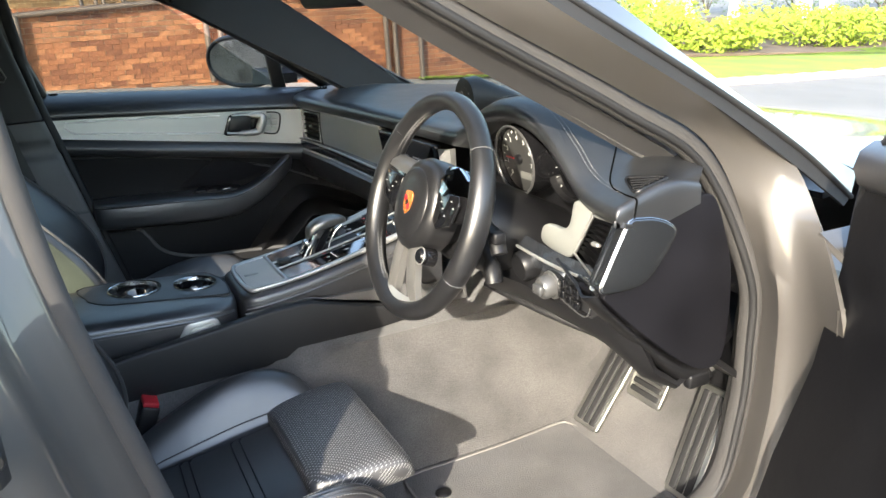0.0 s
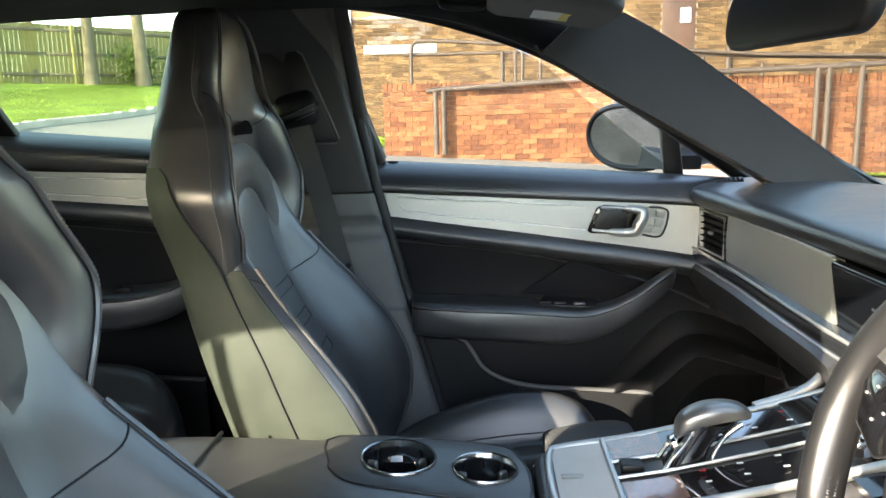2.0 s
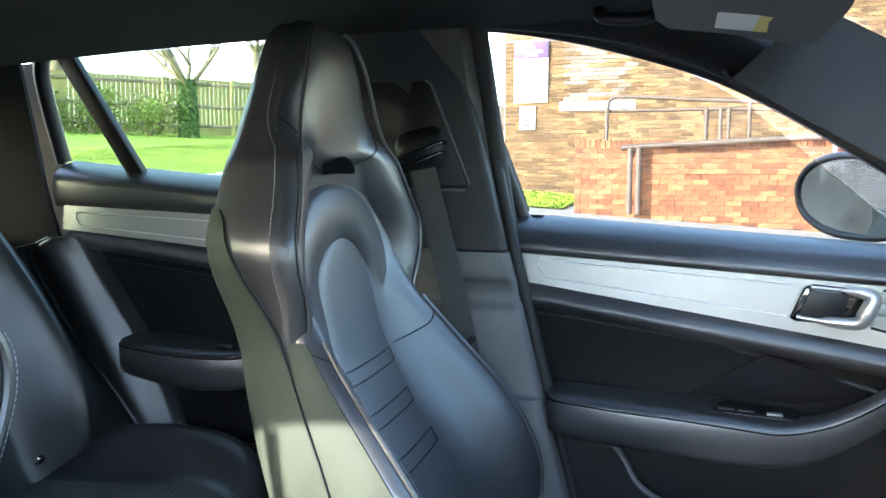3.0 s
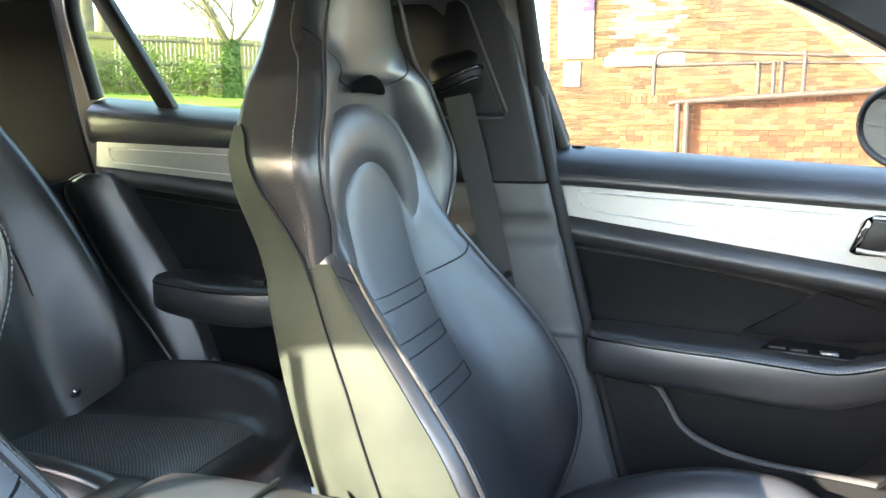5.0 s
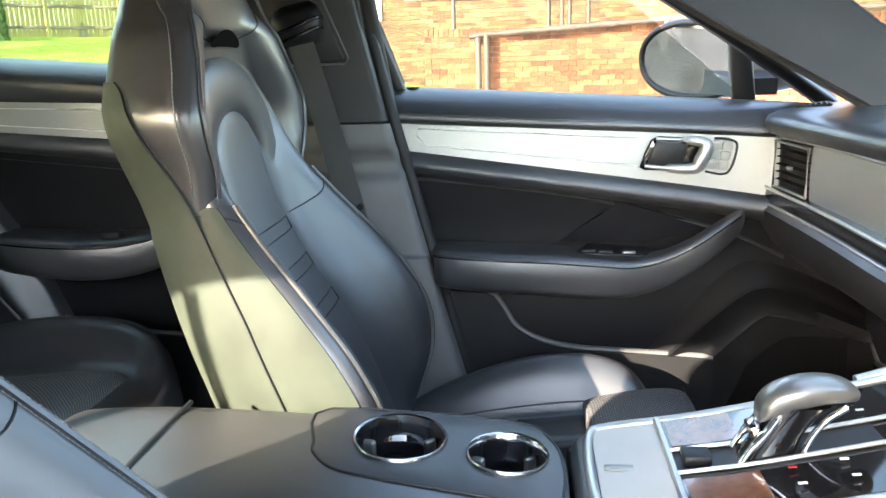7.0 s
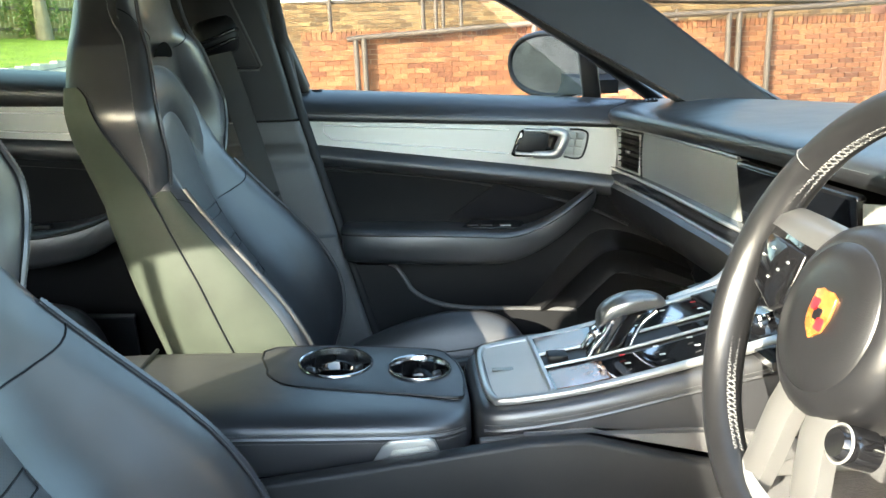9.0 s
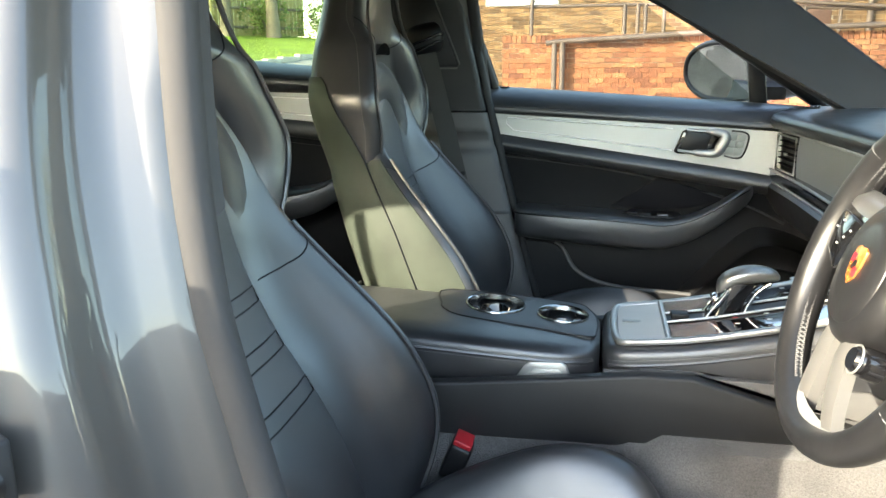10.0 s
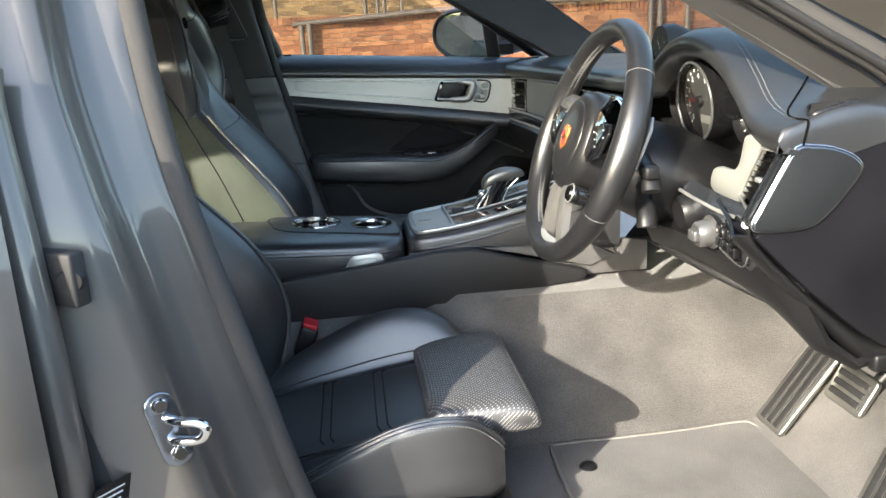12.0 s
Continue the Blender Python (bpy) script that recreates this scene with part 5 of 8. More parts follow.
    part("seat_pan", box((0.03, 0, 0.305), (0.46, 0.40, 0.045), 0.012), PLASTIC_DARK, seat)
    return seat


front_seat = make_front_seat(0.05)
front_seat.location = (0, 0.395, 0.22)
driver_seat = make_front_seat(-0.012, 0.030)
driver_seat.location = (-0.012, -0.372, 0.22)
for ob in driver_seat.children:
    if ob.name.split(".")[0] in ("backrest", "headrest", "back_shell"):
        ob.location = (-0.010, 0, -0.030)  # set lower than the passenger's

# ---- rear seats ----
def make_rear_seat(yc):
    s = thing("rear_seat", (-0.9, yc, 0.22), "black leather rear bucket seat with perforated panels", "car seat", "rear seats")
    cush = [(-1.00, 0.43, 0.46, 0.20), (-0.95, 0.455, 0.50, 0.225), (-0.87, 0.465, 0.532, 0.245), (-0.76, 0.475, 0.546, 0.25), (-0.66, 0.485, 0.546, 0.245), (-0.59, 0.482, 0.530, 0.235), (-0.55, 0.46, 0.495, 0.22), (-0.53, 0.43, 0.45, 0.20)]
    rings = []
    for x, zc, zr, hw in table(cush, 4):
        half = [(0.0, zc), (0.45, zc), (0.60, zc + 0.3 * (zr - zc)), (0.80, zr), (0.94, zr - 0.014), (1.02, zr - 0.06), (1.0, 0.30), (0.6, 0.28), (0, 0.28)]
        rings.append(spline([(x, yc + u * hw, z) for u, z in half] + [(x, yc - u * hw, z) for u, z in half[-2:0:-1]], 3, True))
    c = part("cushion", loft(rings), LEATHER, s, sharp=70)
    pan = [[(x, yc + u * 0.115, lerp([r[:2] for r in cush], x) + 0.006 - 0.008 * abs(u) ** 8) for u in [-1 + 0.125 * j for j in range(17)]] for x in [-0.95 + 0.02 * k for k in range(20)]]
    part("cushion_panel", slab(pan, (0, 0, -0.03)), PERFORATED, c, "perforated leather seat panel")
    for sd in (1, -1):
        path = spline([(x, yc + sd * hw * 0.90, zr - 0.006) for x, zc, zr, hw in cush[1:-1]], 5)
        part("cushion_piping", tube(path, 0.0034, 6), LEATHER, c)
        part("cushion_seam", stitches([p + Vector((0, sd * 0.006, -0.002)) for p in path]), THREAD, c)
    rings = []
    for z, xc, xr, hw in table([(0.42, -0.96, -0.93, 0.18), (0.48, -0.99, -0.905, 0.195), (0.58, -1.03, -0.905, 0.205), (0.70, -1.08, -0.955, 0.21), (0.82, -1.13, -1.03, 0.205), (0.92, -1.165, -1.10, 0.19), (1.02, -1.19, -1.16, 0.15), (1.10, -1.21, -1.205, 0.10), (1.125, -1.23, -1.235, 0.06)], 4):
        half = [(0.0, xc), (0.45, xc), (0.65, xc + 0.4 * (xr - xc)), (0.85, xr), (0.97, xr - 0.016), (1.03, xr - 0.08), (1.0, -1.27), (0.5, -1.29), (0, -1.29)]
        rings.append(spline([(x, yc + u * hw, z) for u, x in half] + [(x, yc - u * hw, z) for u, x in half[-2:0:-1]], 3, True))
    b = part("backrest", loft(rings), LEATHER, s, sharp=70)
    part("panel_seam", tube(spline([(-0.985, yc - 0.12, 0.50), (-1.030, yc - 0.12, 0.62), (-1.085, yc - 0.11, 0.76), (-1.125, yc - 0.07, 0.86), (-1.145, yc, 0.89), (-1.125, yc + 0.07, 0.86), (-1.085, yc + 0.11, 0.76), (-1.030, yc + 0.12, 0.62), (-0.985, yc + 0.12, 0.50)], 5), 0.0025, 6), PLASTIC_DARK, b)
    return s


rear_left = make_rear_seat(0.40)
rear_right = make_rear_seat(-0.40)
side_bolster = thing("side_bolster", (-0.98, 0.67, 0.3), "black leather bolster with piping beside the rear seat", "upholstery")
inner_edge = spline([(-1.085, 0.692, 0.878), (-1.118, 0.690, 0.862), (-1.126, 0.688, 0.832), (-1.075, 0.686, 0.752), (-1.020, 0.684, 0.675), (-0.936, 0.682, 0.580), (-0.862, 0.680, 0.490)], 6)
outer_edge = spline([(-1.030, 0.705, 0.880), (-1.018, 0.708, 0.868), (-1.000, 0.712, 0.835), (-0.965, 0.716, 0.780), (-0.895, 0.716, 0.680), (-0.845, 0.712, 0.590), (-0.800, 0.710, 0.490)], 6)
rows = []
for a, b in zip(inner_edge, outer_edge):
    rows.append([a + (b - a) * (k / 10) + Vector((0, -0.011 * math.sin(math.pi * (k / 10) ** 0.8), 0)) for k in range(11)])
part("pad", slab(rows, (0.0, 0.045, 0.0)), LEATHER, side_bolster, sharp=70)
part("piping", tube(inner_edge, 0.0042, 6), LEATHER_SOFT, side_bolster)
side_panel = thing("seat_side_panel", (-1.05, 0.66, 0.3), "matt charcoal leather panel between rear seat and bolster", "upholstery")
rows = [[a + Vector((-0.004, 0.004, 0.0)), a + Vector((-0.020, -0.040, -0.01)), a + Vector((-0.050, -0.100, -0.02)), a + Vector((-0.120, -0.150, -0.02))] for a in inner_edge[4:]]
rows.append([r + Vector((0.05, 0, -0.12)) for r in rows[-1]])
part("panel", slab(rows, (-0.02, 0.02, 0)), LEATHER_SOFT, side_panel, sharp=70)
rbuckle = thing("isofix_badge", (-1.0, 0.52, 0.55), "small round metal fixing badge on the rear seat", "badge")
part("disc", lathe([(0.001, 0.004), (0.008, 0.004), (0.011, 0.0)], 18, axes((-0.945, 0.50, 0.50), (0, 1, 0), (0.4, 0, 1))), CHROME, rbuckle)

# ---- belts ----
belt = thing("seat_belt", (-0.28, 0.70, 0.7), "black webbing seat belt hanging from its upper guide", "seat belt")
rings = []
for z, hw, dp in ((1.014, 0.030, 0.012), (1.020, 0.038, 0.026), (1.040, 0.043, 0.035), (1.062, 0.043, 0.034), (1.076, 0.038, 0.025), (1.083, 0.028, 0.012)):
    arc = [(math.copysign(abs(math.cos(q)) ** 0.6, math.cos(q)), math.sin(q) ** 0.8) for q in [math.pi * k / 14 for k in range(15)]]
    rings.append([(-0.272 + hw * c + 0.1 * (1.05 - z), 0.654 - dp * d, z + 0.006 * c) for c, d in arc] + [(-0.272 - hw, 0.662, z), (-0.272 + hw, 0.662, z)])
guide = part("guide_cover", loft(rings), PLASTIC_DARK, belt, "rounded black plastic belt guide", sharp=60)
for dz, r in ((0.0, 0.0042), (-0.016, 0.0034)):
    part("guide_lip", tube(spline([(-0.314, 0.648, 1.030 + dz), (-0.308, 0.626, 1.033 + dz), (-0.285, 0.618, 1.040 + dz), (-0.255, 0.618, 1.051 + dz), (-0.236, 0.626, 1.060 + dz), (-0.230, 0.648, 1.062 + dz)], 5), r, 8), GLOSS, guide)
web = [Vector((-0.259 + (0.995 - z) * 0.247, lerp([(0.60, 0.632), (0.88, 0.644), (1.03, 0.634)], z), z)) for z in [0.50 + 0.045 * k for k in range(13)]]
part("webbing", sheet([[p + Vector((-0.022, 0.001, -0.004)), p, p + Vector((0.022, 0.001, 0.004))] for p in web], 0.0016), BELT, belt)
part("belt_stop", lathe([(0.001, 0.005), (0.006, 0.005), (0.007, 0)], 12, axes((-0.181, 0.6375, 0.742), (1, 0, 0), (0, 0, 1))), PLASTIC_DARK, belt)
# unseen strip, added only to throw the leaning shadow band on the passenger seat
shadow_strip = thing("seat_belt", (-1.07, -0.66, 0.6), "unseen black webbing strip added to cast a band of shadow", "seat belt")
web = [Vector((-1.069 - 0.23 * (z - 1.149), -0.66, z)) for z in [0.62 + 0.06 * k for k in range(11)]]
part("webbing", sheet([[p + Vector((-0.017, 0.004, 0)), p, p + Vector((0.017, 0.004, 0))] for p in web], 0.0016), BELT, shadow_strip)
inset = thing("pillar_recess", (-0.28, 0.70, 1.0), "recessed black panel behind the belt guide on the pillar", "trim panel")
lean_back = axes((0, 0.6545, 1.06), (1, 0, 0), (0, -0.09, 1))
part("panel", prism([(-0.392, 0.100), (-0.262, 0.102), (-0.252, 0.094), (-0.192, -0.066), (-0.198, -0.074), (-0.318, -0.074)], 0.004, lean_back, 0.0025), PLASTIC_DARK, inset, "matt black pillar panel")
part("panel_edge", tube([lean_back @ Vector((a, b, 0.004)) for a, b in ((-0.262, 0.102), (-0.252, 0.095), (-0.191, -0.066), (-0.197, -0.075), (-0.318, -0.075))], 0.0022, 6), PLASTIC_GREY, inset)
part("slider_plate", prism([(-0.352, 0.004), (-0.226, 0.008), (-0.198, -0.066), (-0.318, -0.070)], 0.0025, lean_back @ Matrix.Translation((0, 0, 0.004)), 0.001), PLASTIC, inset)
buckle = thing("belt_buckle", (-0.05, -0.145, 0.40), "black seat belt buckle with a red release button", "seat belt buckle")
bm = box((-0.054, -0.140, 0.437), (0.032, 0.052, 0.058), 0.005, rot=Matrix.Rotation(radians(22), 4, "Y"))
bk = part("casing", bm, PLASTIC_DARK, buckle)
part("release_button", box((-0.043, -0.140, 0.4665), (0.027, 0.046, 0.009), 0.002, rot=Matrix.Rotation(radians(22), 4, "Y")), RED, bk, "red release button")
part("stalk", box((-0.080, -0.140, 0.375), (0.012, 0.036, 0.08), 0.004, rot=Matrix.Rotation(radians(24), 4, "Y")), PLASTIC_DARK, buckle)

# ---- dashboard ----
dash = thing("dashboard", (0.7, 0, 0.5), "black leather dashboard with satin grey fascia and silver trim", "dashboard")
def dash_edge(y):
    return lerp([(-0.74, 0.56), (-0.62, 0.545), (-0.2, 0.56), (0.1, 0.535), (0.64, 0.485), (0.74, 0.50)], y)


def dash_front(y):
    return min(1.06 - 0.28 * (abs(y) / 0.66) ** 2, lerp([(-0.73, 0.645), (-0.66, 0.725), (-0.60, 0.79), (-0.55, 1.0)], y))


# the leading edge: it arches up over the dials
EDGE = [(-0.728, 0.842, 0.507), (-0.66, 0.838, 0.525), (-0.605, 0.848, 0.535), (-0.56, 0.878, 0.540), (-0.51, 0.910, 0.543), (-0.455, 0.930, 0.545), (-0.395, 0.936, 0.545), (-0.335, 0.926, 0.548), (-0.28, 0.903, 0.550), (-0.235, 0.876, 0.550),
        (-0.195, 0.866, 0.553), (-0.12, 0.866, 0.552), (0.10, 0.868, 0.540), (0.40, 0.868, 0.522), (0.64, 0.867, 0.503), (0.71, 0.866, 0.508)]
lead = [(p.x, p.y, p.z) for p in spline(EDGE, 6)]
rows = []
for y, z, e in lead:
    f = dash_front(y)
    up = lerp([(-0.72, 0.014), (-0.5, 0.020)], y)
    zb = lerp([(-0.73, 0.864), (-0.56, 0.884), (0.6, 0.890), (0.72, 0.884)], y)
    row = [(e + 0.040, y, z - 0.024), (e + 0.008, y, z - 0.016), (e, y, z), (e + 0.006, y, z + up * 0.65), (e + 0.024, y, z + up)]
    for k in range(1, 10):
        u = k / 9
        row.append((e + 0.024 + (f - e - 0.024) * u, y, z + up + (zb - z - up) * u * u * (3 - 2 * u) + 0.012 * math.sin(math.pi * u)))
    rows.append(row)
def dash_top(x, y):
    """Height of the dashboard's upper pad."""
    e, z, f = lerp([(a, c) for a, b, c in lead], y), lerp([(a, b) for a, b, c in lead], y), dash_front(y)
    up, zb = lerp([(-0.72, 0.014), (-0.5, 0.020)], y), lerp([(-0.73, 0.864), (-0.56, 0.884), (0.6, 0.890), (0.72, 0.884)], y)
    u = min(max((x - e - 0.024) / (f - e - 0.024), 0), 1)
    return z + up + (zb - z - up) * u * u * (3 - 2 * u) + 0.012 * math.sin(math.pi * u)


# the outer end turns down over the side pad
end = rows[0]
for dy, u in ((0.0035, 0.12), (0.005, 0.4), (0.005, 1.0)):
    rows.insert(0, [(x, y - dy, min(z, z + (lerp([(0.497, 0.824), (0.535, 0.829), (0.583, 0.818), (0.655, 0.838)], x) - z) * u)) for x, y, z in end])
part("upper_pad", sheet(rows, 0.006), DASH_LEATHER, dash, "black leather dashboard top arching over the dials", sharp=75)
part("pad_seam", stitches([(e + 0.0005, y, z + 0.003) for y, z, e in lead if y > -0.15]), THREAD, dash)
for o in (0.030, 0.037):
    part("hood_seam", stitches([(e + o, y, z + lerp([(-0.72, 0.014), (-0.5, 0.020)], y) + 0.0032) for y, z, e in lead if -0.70 < y < -0.2]), THREAD, dash)
part("end_fold_seam", tube(spline([(0.541, -0.722, dash_top(0.541, -0.722) + 0.0006), (0.540, -0.7315, 0.857), (0.537, -0.7335, 0.846), (0.534, -0.7338, 0.832)], 5), 0.0014, 6), SHADOWED, dash)
part("end_fold_seam", tube([(p.x, p.y, dash_top(p.x, p.y) + 0.0006) for p in spline([(0.72, -0.500, 0), (0.655, -0.555, 0), (0.585, -0.622, 0), (0.562, -0.655, 0), (0.550, -0.69, 0), (0.541, -0.722, 0)], 6)], 0.0013, 6), SHADOWED, dash)
body = [[(dash_edge(y) + 0.11, y, 0.835) for y in (-0.69, -0.3, 0.0, 0.35, 0.70)], [(dash_edge(y) + 0.11, y, 0.70) for y in (-0.69, -0.3, 0.0, 0.35, 0.70)], [(0.70, y, 0.60) for y in (-0.69, -0.3, 0.0, 0.35, 0.70)], [(0.80, y, 0.52) for y in (-0.69, -0.3, 0.0, 0.35, 0.70)], [(1.0, y, 0.55) for y in (-0.69, -0.3, 0.0, 0.35, 0.70)]]
part("dash_body", sheet(body, 0.01), PLASTIC_DARK, dash)
# small outer demister vents at the ends
def demister(corners, n):
    """Three-cornered slatted vent lying in the pad; slats run along the first side."""
    a, b, c = [Vector((x, y, 0)) for x, y in corners]
    m = (a + b + c) / 3
    loop = []
    for p, q, r in ((c, a, b), (a, b, c), (b, c, a)):
        for k in range(5):
            w = k / 4
            loop.append((q + (p - q) * 0.22) * (1 - w) ** 2 + q * (2 * w * (1 - w)) + (q + (r - q) * 0.22) * w * w)

    def lay(p, d):
        return Vector((p.x, p.y, dash_top(p.x, p.y) + d))
    v = part("demister_vent", loft([[lay(p, -0.004) for p in loop], [lay(p, 0.0016) for p in loop], [lay(m + (p - m) * 0.97, 0.0028) for p in loop], [lay(m + (p - m) * 0.90, 0.0022) for p in loop], [lay(m + (p - m) * 0.88, 0.0008) for p in loop]]), PLASTIC_DARK, dash, "black slatted demister vent")
    # flat black plate in place of the shade between the slats
    part("vent_well", loft([[lay(m + (p - m) * 0.87, 0.0004) for p in loop], [lay(m + (p - m) * 0.87, 0.0012) for p in loop]]), SHADOWED, v)
    for k in range(n):
        u = 0.10 + 0.74 * k / (n - 1)
        p, q = a + (c - a) * u, b + (c - b) * u
        p, q = m + (p + (q - p) * 0.12 - m) * 0.94, m + (q - (q - p) * 0.08 - m) * 0.94
        part("slat", tube([lay(p, 0.002), lay((p + q) / 2, 0.002), lay(q, 0.002)], 0.0016, 6), PLASTIC, v)


demister(((0.592, -0.640), (0.612, -0.718), (0.548, -0.716)), 6)
demister(((0.592, 0.640), (0.612, 0.708), (0.548, 0.700)), 6)

# passenger fascia: vent at the outer end, satin panel, gloss strip beneath
def fascia(y):
    return lerp([(0.10, 0.550), (0.60, 0.536), (0.72, 0.530)], y)


rows = [[(fascia(y) - 0.002 * math.sin(math.pi * k / 5), y, 0.756 + 0.088 * k / 5) for k in range(6)] for y in [0.150 + 0.0405 * i for i in range(11)]]
part("fascia_panel", slab(rows, (0.012, 0, 0)), ALU_DARK, dash, "satin grey fascia panel")
part("upper_trim", tube(spline([(fascia(0.7) - 0.003, 0.70, 0.843), (fascia(0.5) - 0.003, 0.5, 0.8475), (fascia(0.15) - 0.003, 0.150, 0.848)], 8), 0.0028, 8), SILVER, dash)
low = [(0.514, 0.720, 0.744), (0.520, 0.60, 0.744), (0.524, 0.45, 0.745), (0.526, 0.30, 0.744), (0.530, 0.15, 0.742), (0.538, 0.03, 0.740), (0.540, -0.12, 0.738)]
rows = [[p + Vector((0.020, 0, 0.016)), p + Vector((0.002, 0, 0.012)), p, p + Vector((0.004, 0, -0.014)), p + Vector((0.02, 0, -0.018))] for p in spline(low, 8)]
part("gloss_strip", sheet(rows, 0.004), DARK_CHROME, dash, "dark chrome strip under the fascia")
part("strip_edge", tube(spline([Vector(p) + Vector((0.001, 0, 0.013)) for p in low], 8), 0.0030, 8), SILVER, dash)
part("strip_lower_edge", tube(spline([Vector(p) + Vector((0.003, 0, -0.015)) for p in low], 8), 0.0024, 8), SILVER, dash)
rows = [[p + Vector((0.012, 0, -0.016)), p + Vector((0.0, 0, -0.026)), p + Vector((0.004, 0, -0.046)), p + Vector((0.030, 0, -0.085)), p + Vector((0.08, 0, -0.125)), p + Vector((0.20, 0, -0.165))] for p in spline(low[:5] + [(0.532, 0.10, 0.736)], 8)]
part("glove_box", sheet(rows, 0.006), LEATHER_SOFT, dash, "black leather glove box")
part("glove_seam", stitches([p + Vector((0.0005, 0, -0.044)) for p in spline(low[:5], 8)]), THREAD, dash)


def vent(name, corners, n, parent):
    """Upright louvre vent; corners: lower outer, lower inner, upper inner, upper outer."""
    a, b, c, d = [Vector(p) for p in corners]
    v = part(name, tube(spline([a, b, c, d], 1, True), 0.0024, 8, closed=True), SILVER, parent, "black louvred air vent in a silver frame")
    nrm = (b - a).cross(d - a).normalized()
    if nrm.x < 0:
        nrm = -nrm
    bm = bmesh.new()
    bm.faces.new([bm.verts.new(p + nrm * 0.012) for p in (a, b, c, d)])
    bmesh.ops.solidify(bm, geom=bm.faces[:], thickness=0.004)
    part("vent_back", bm, PLASTIC_DARK, v)
    for k in range(1, n + 1):
        u = k / (n + 1)
        p, q = a + (d - a) * u, b + (c - b) * u
        w = (q - p).normalized() * 0.003
        bm = bmesh.new()
        pts = [p + w, q - w, q - w + nrm * 0.010 + Vector((0, 0, 0.002)), p + w + nrm * 0.010 + Vector((0, 0, 0.002))]
        bm.faces.new([bm.verts.new(x) for x in pts])
        bmesh.ops.solidify(bm, geom=bm.faces[:], thickness=0.0022)
        part("louvre", bm, PLASTIC_DARK, v)
    m = (a + b + c + d) / 4
    part("vent_tab", box(m, (0.008, 0.015, 0.006), 0.002, rot=Matrix.Identity(4)), SILVER, v)
    return v


vent("outer_vent", ((0.526, 0.697, 0.760), (0.533, 0.562, 0.762), (0.533, 0.562, 0.838), (0.526, 0.697, 0.836)), 5, dash)

# centre: screen, centre vents, flowing down to the console
scr = part("display_bezel", prism(rounded(0.282, 0.094, 0.006), 0.012, axes((0.561, 0.004, 0.800), (0.02, -1, 0), (-0.16, 0, 1)), 0.002), GLOSS, dash, "gloss black display surround")
part("display", prism(rounded(0.262, 0.080, 0.003), 0.0012, axes((0.5487, 0.006, 0.800), (0.02, -1, 0), (-0.16, 0, 1)), 0), SCREEN, scr, "dark navigation display, switched to a dim menu")
for k in range(3):
    part("menu_row", prism(rounded(0.05, 0.004, 0.001, 1), 0.0006, axes((0.5468, 0.09 - 0.07 * k, 0.806), (0.02, -1, 0), (-0.16, 0, 1)), 0), mat("dim_menu", (0.05, 0.055, 0.07), 0.3, vary=0.1), scr)
part("display_side", loft([[(0.545, -0.150, 0.84), (0.560, -0.170, 0.84), (0.575, -0.165, 0.84)], [(0.552, -0.148, 0.78), (0.566, -0.165, 0.78), (0.578, -0.160, 0.78)], [(0.56, -0.14, 0.735), (0.572, -0.155, 0.735), (0.582, -0.15, 0.735)]]), SILVER, dash, "satin silver upright beside the display")
for s in (1, -1):
    vent("centre_vent", ((0.545, s * 0.115, 0.685), (0.545, s * 0.02, 0.685), (0.556, s * 0.02, 0.738), (0.556, s * 0.115, 0.738)), 4, dash)
part("centre_surround", sheet([[(0.560, y, 0.748), (0.562, y, 0.715), (0.556, y, 0.68), (0.52, y, 0.668), (0.47, y, 0.655)] for y in (-0.14, -0.07, 0.0, 0.07, 0.14)], 0.01), GLOSS, dash)

# sports clock on the dashboard top
ck = part("clock_hood", loft([[(0.635, -0.098 + 0.040 * math.cos(q), 0.924 + 0.040 * math.sin(q)) for q in [radians(-40 + 260 * k / 15) for k in range(16)]],
     [(0.66, -0.098 + 0.043 * math.cos(q), 0.924 + 0.043 * math.sin(q)) for q in [radians(-40 + 260 * k / 15) for k in range(16)]],
     [(0.74, -0.105 + 0.050 * math.cos(q), 0.906 + 0.024 * math.sin(q)) for q in [radians(-40 + 260 * k / 15) for k in range(16)]],
     [(0.82, -0.115 + 0.05 * math.cos(q), 0.890 + 0.004 * math.sin(q)) for q in [radians(-40 + 260 * k / 15) for k in range(16)]]]), PLASTIC, dash, "hooded clock pod on the dashboard top")
part("clock_face", lathe([(0.001, 0.004), (0.026, 0.004), (0.030, 0.007), (0.032, 0.0)], 28, axes((0.642, -0.098, 0.924), (0, -1, 0), (0.1, 0, 1))), GLOSS, ck)
for k in range(12):
    q = radians(30 * k)
    part("clock_mark", box((0.6355, -0.098 + 0.021 * math.cos(q), 0.924 + 0.021 * math.sin(q)), (0.001, 0.0018, 0.0045), 0, rot=Matrix.Rotation(q - math.pi / 2, 4, "X")), WHITE, ck)
part("clock_pointer", box((0.6352, -0.093, 0.930), (0.001, 0.0012, 0.02), 0, rot=Matrix.Rotation(radians(-35), 4, "X")), WHITE, ck)

# instrument hood and dials
HY = -0.385
arc = [p for p in lead if -0.60 < p[0] < -0.192]
def within(k, x):
    return [(x, HY + (y - HY) * k, 0.80 + (z - 0.80) * k) for y, z, e in arc]


rows = [[(e + 0.016, HY + (y - HY) * 0.985, 0.80 + (z - 0.80) * 0.90) for y, z, e in arc], within(0.86, 0.60), within(0.80, 0.66)]
part("hood_lining", sheet(rows, -0.004), PLASTIC_DARK, dash)
bm = bmesh.new()
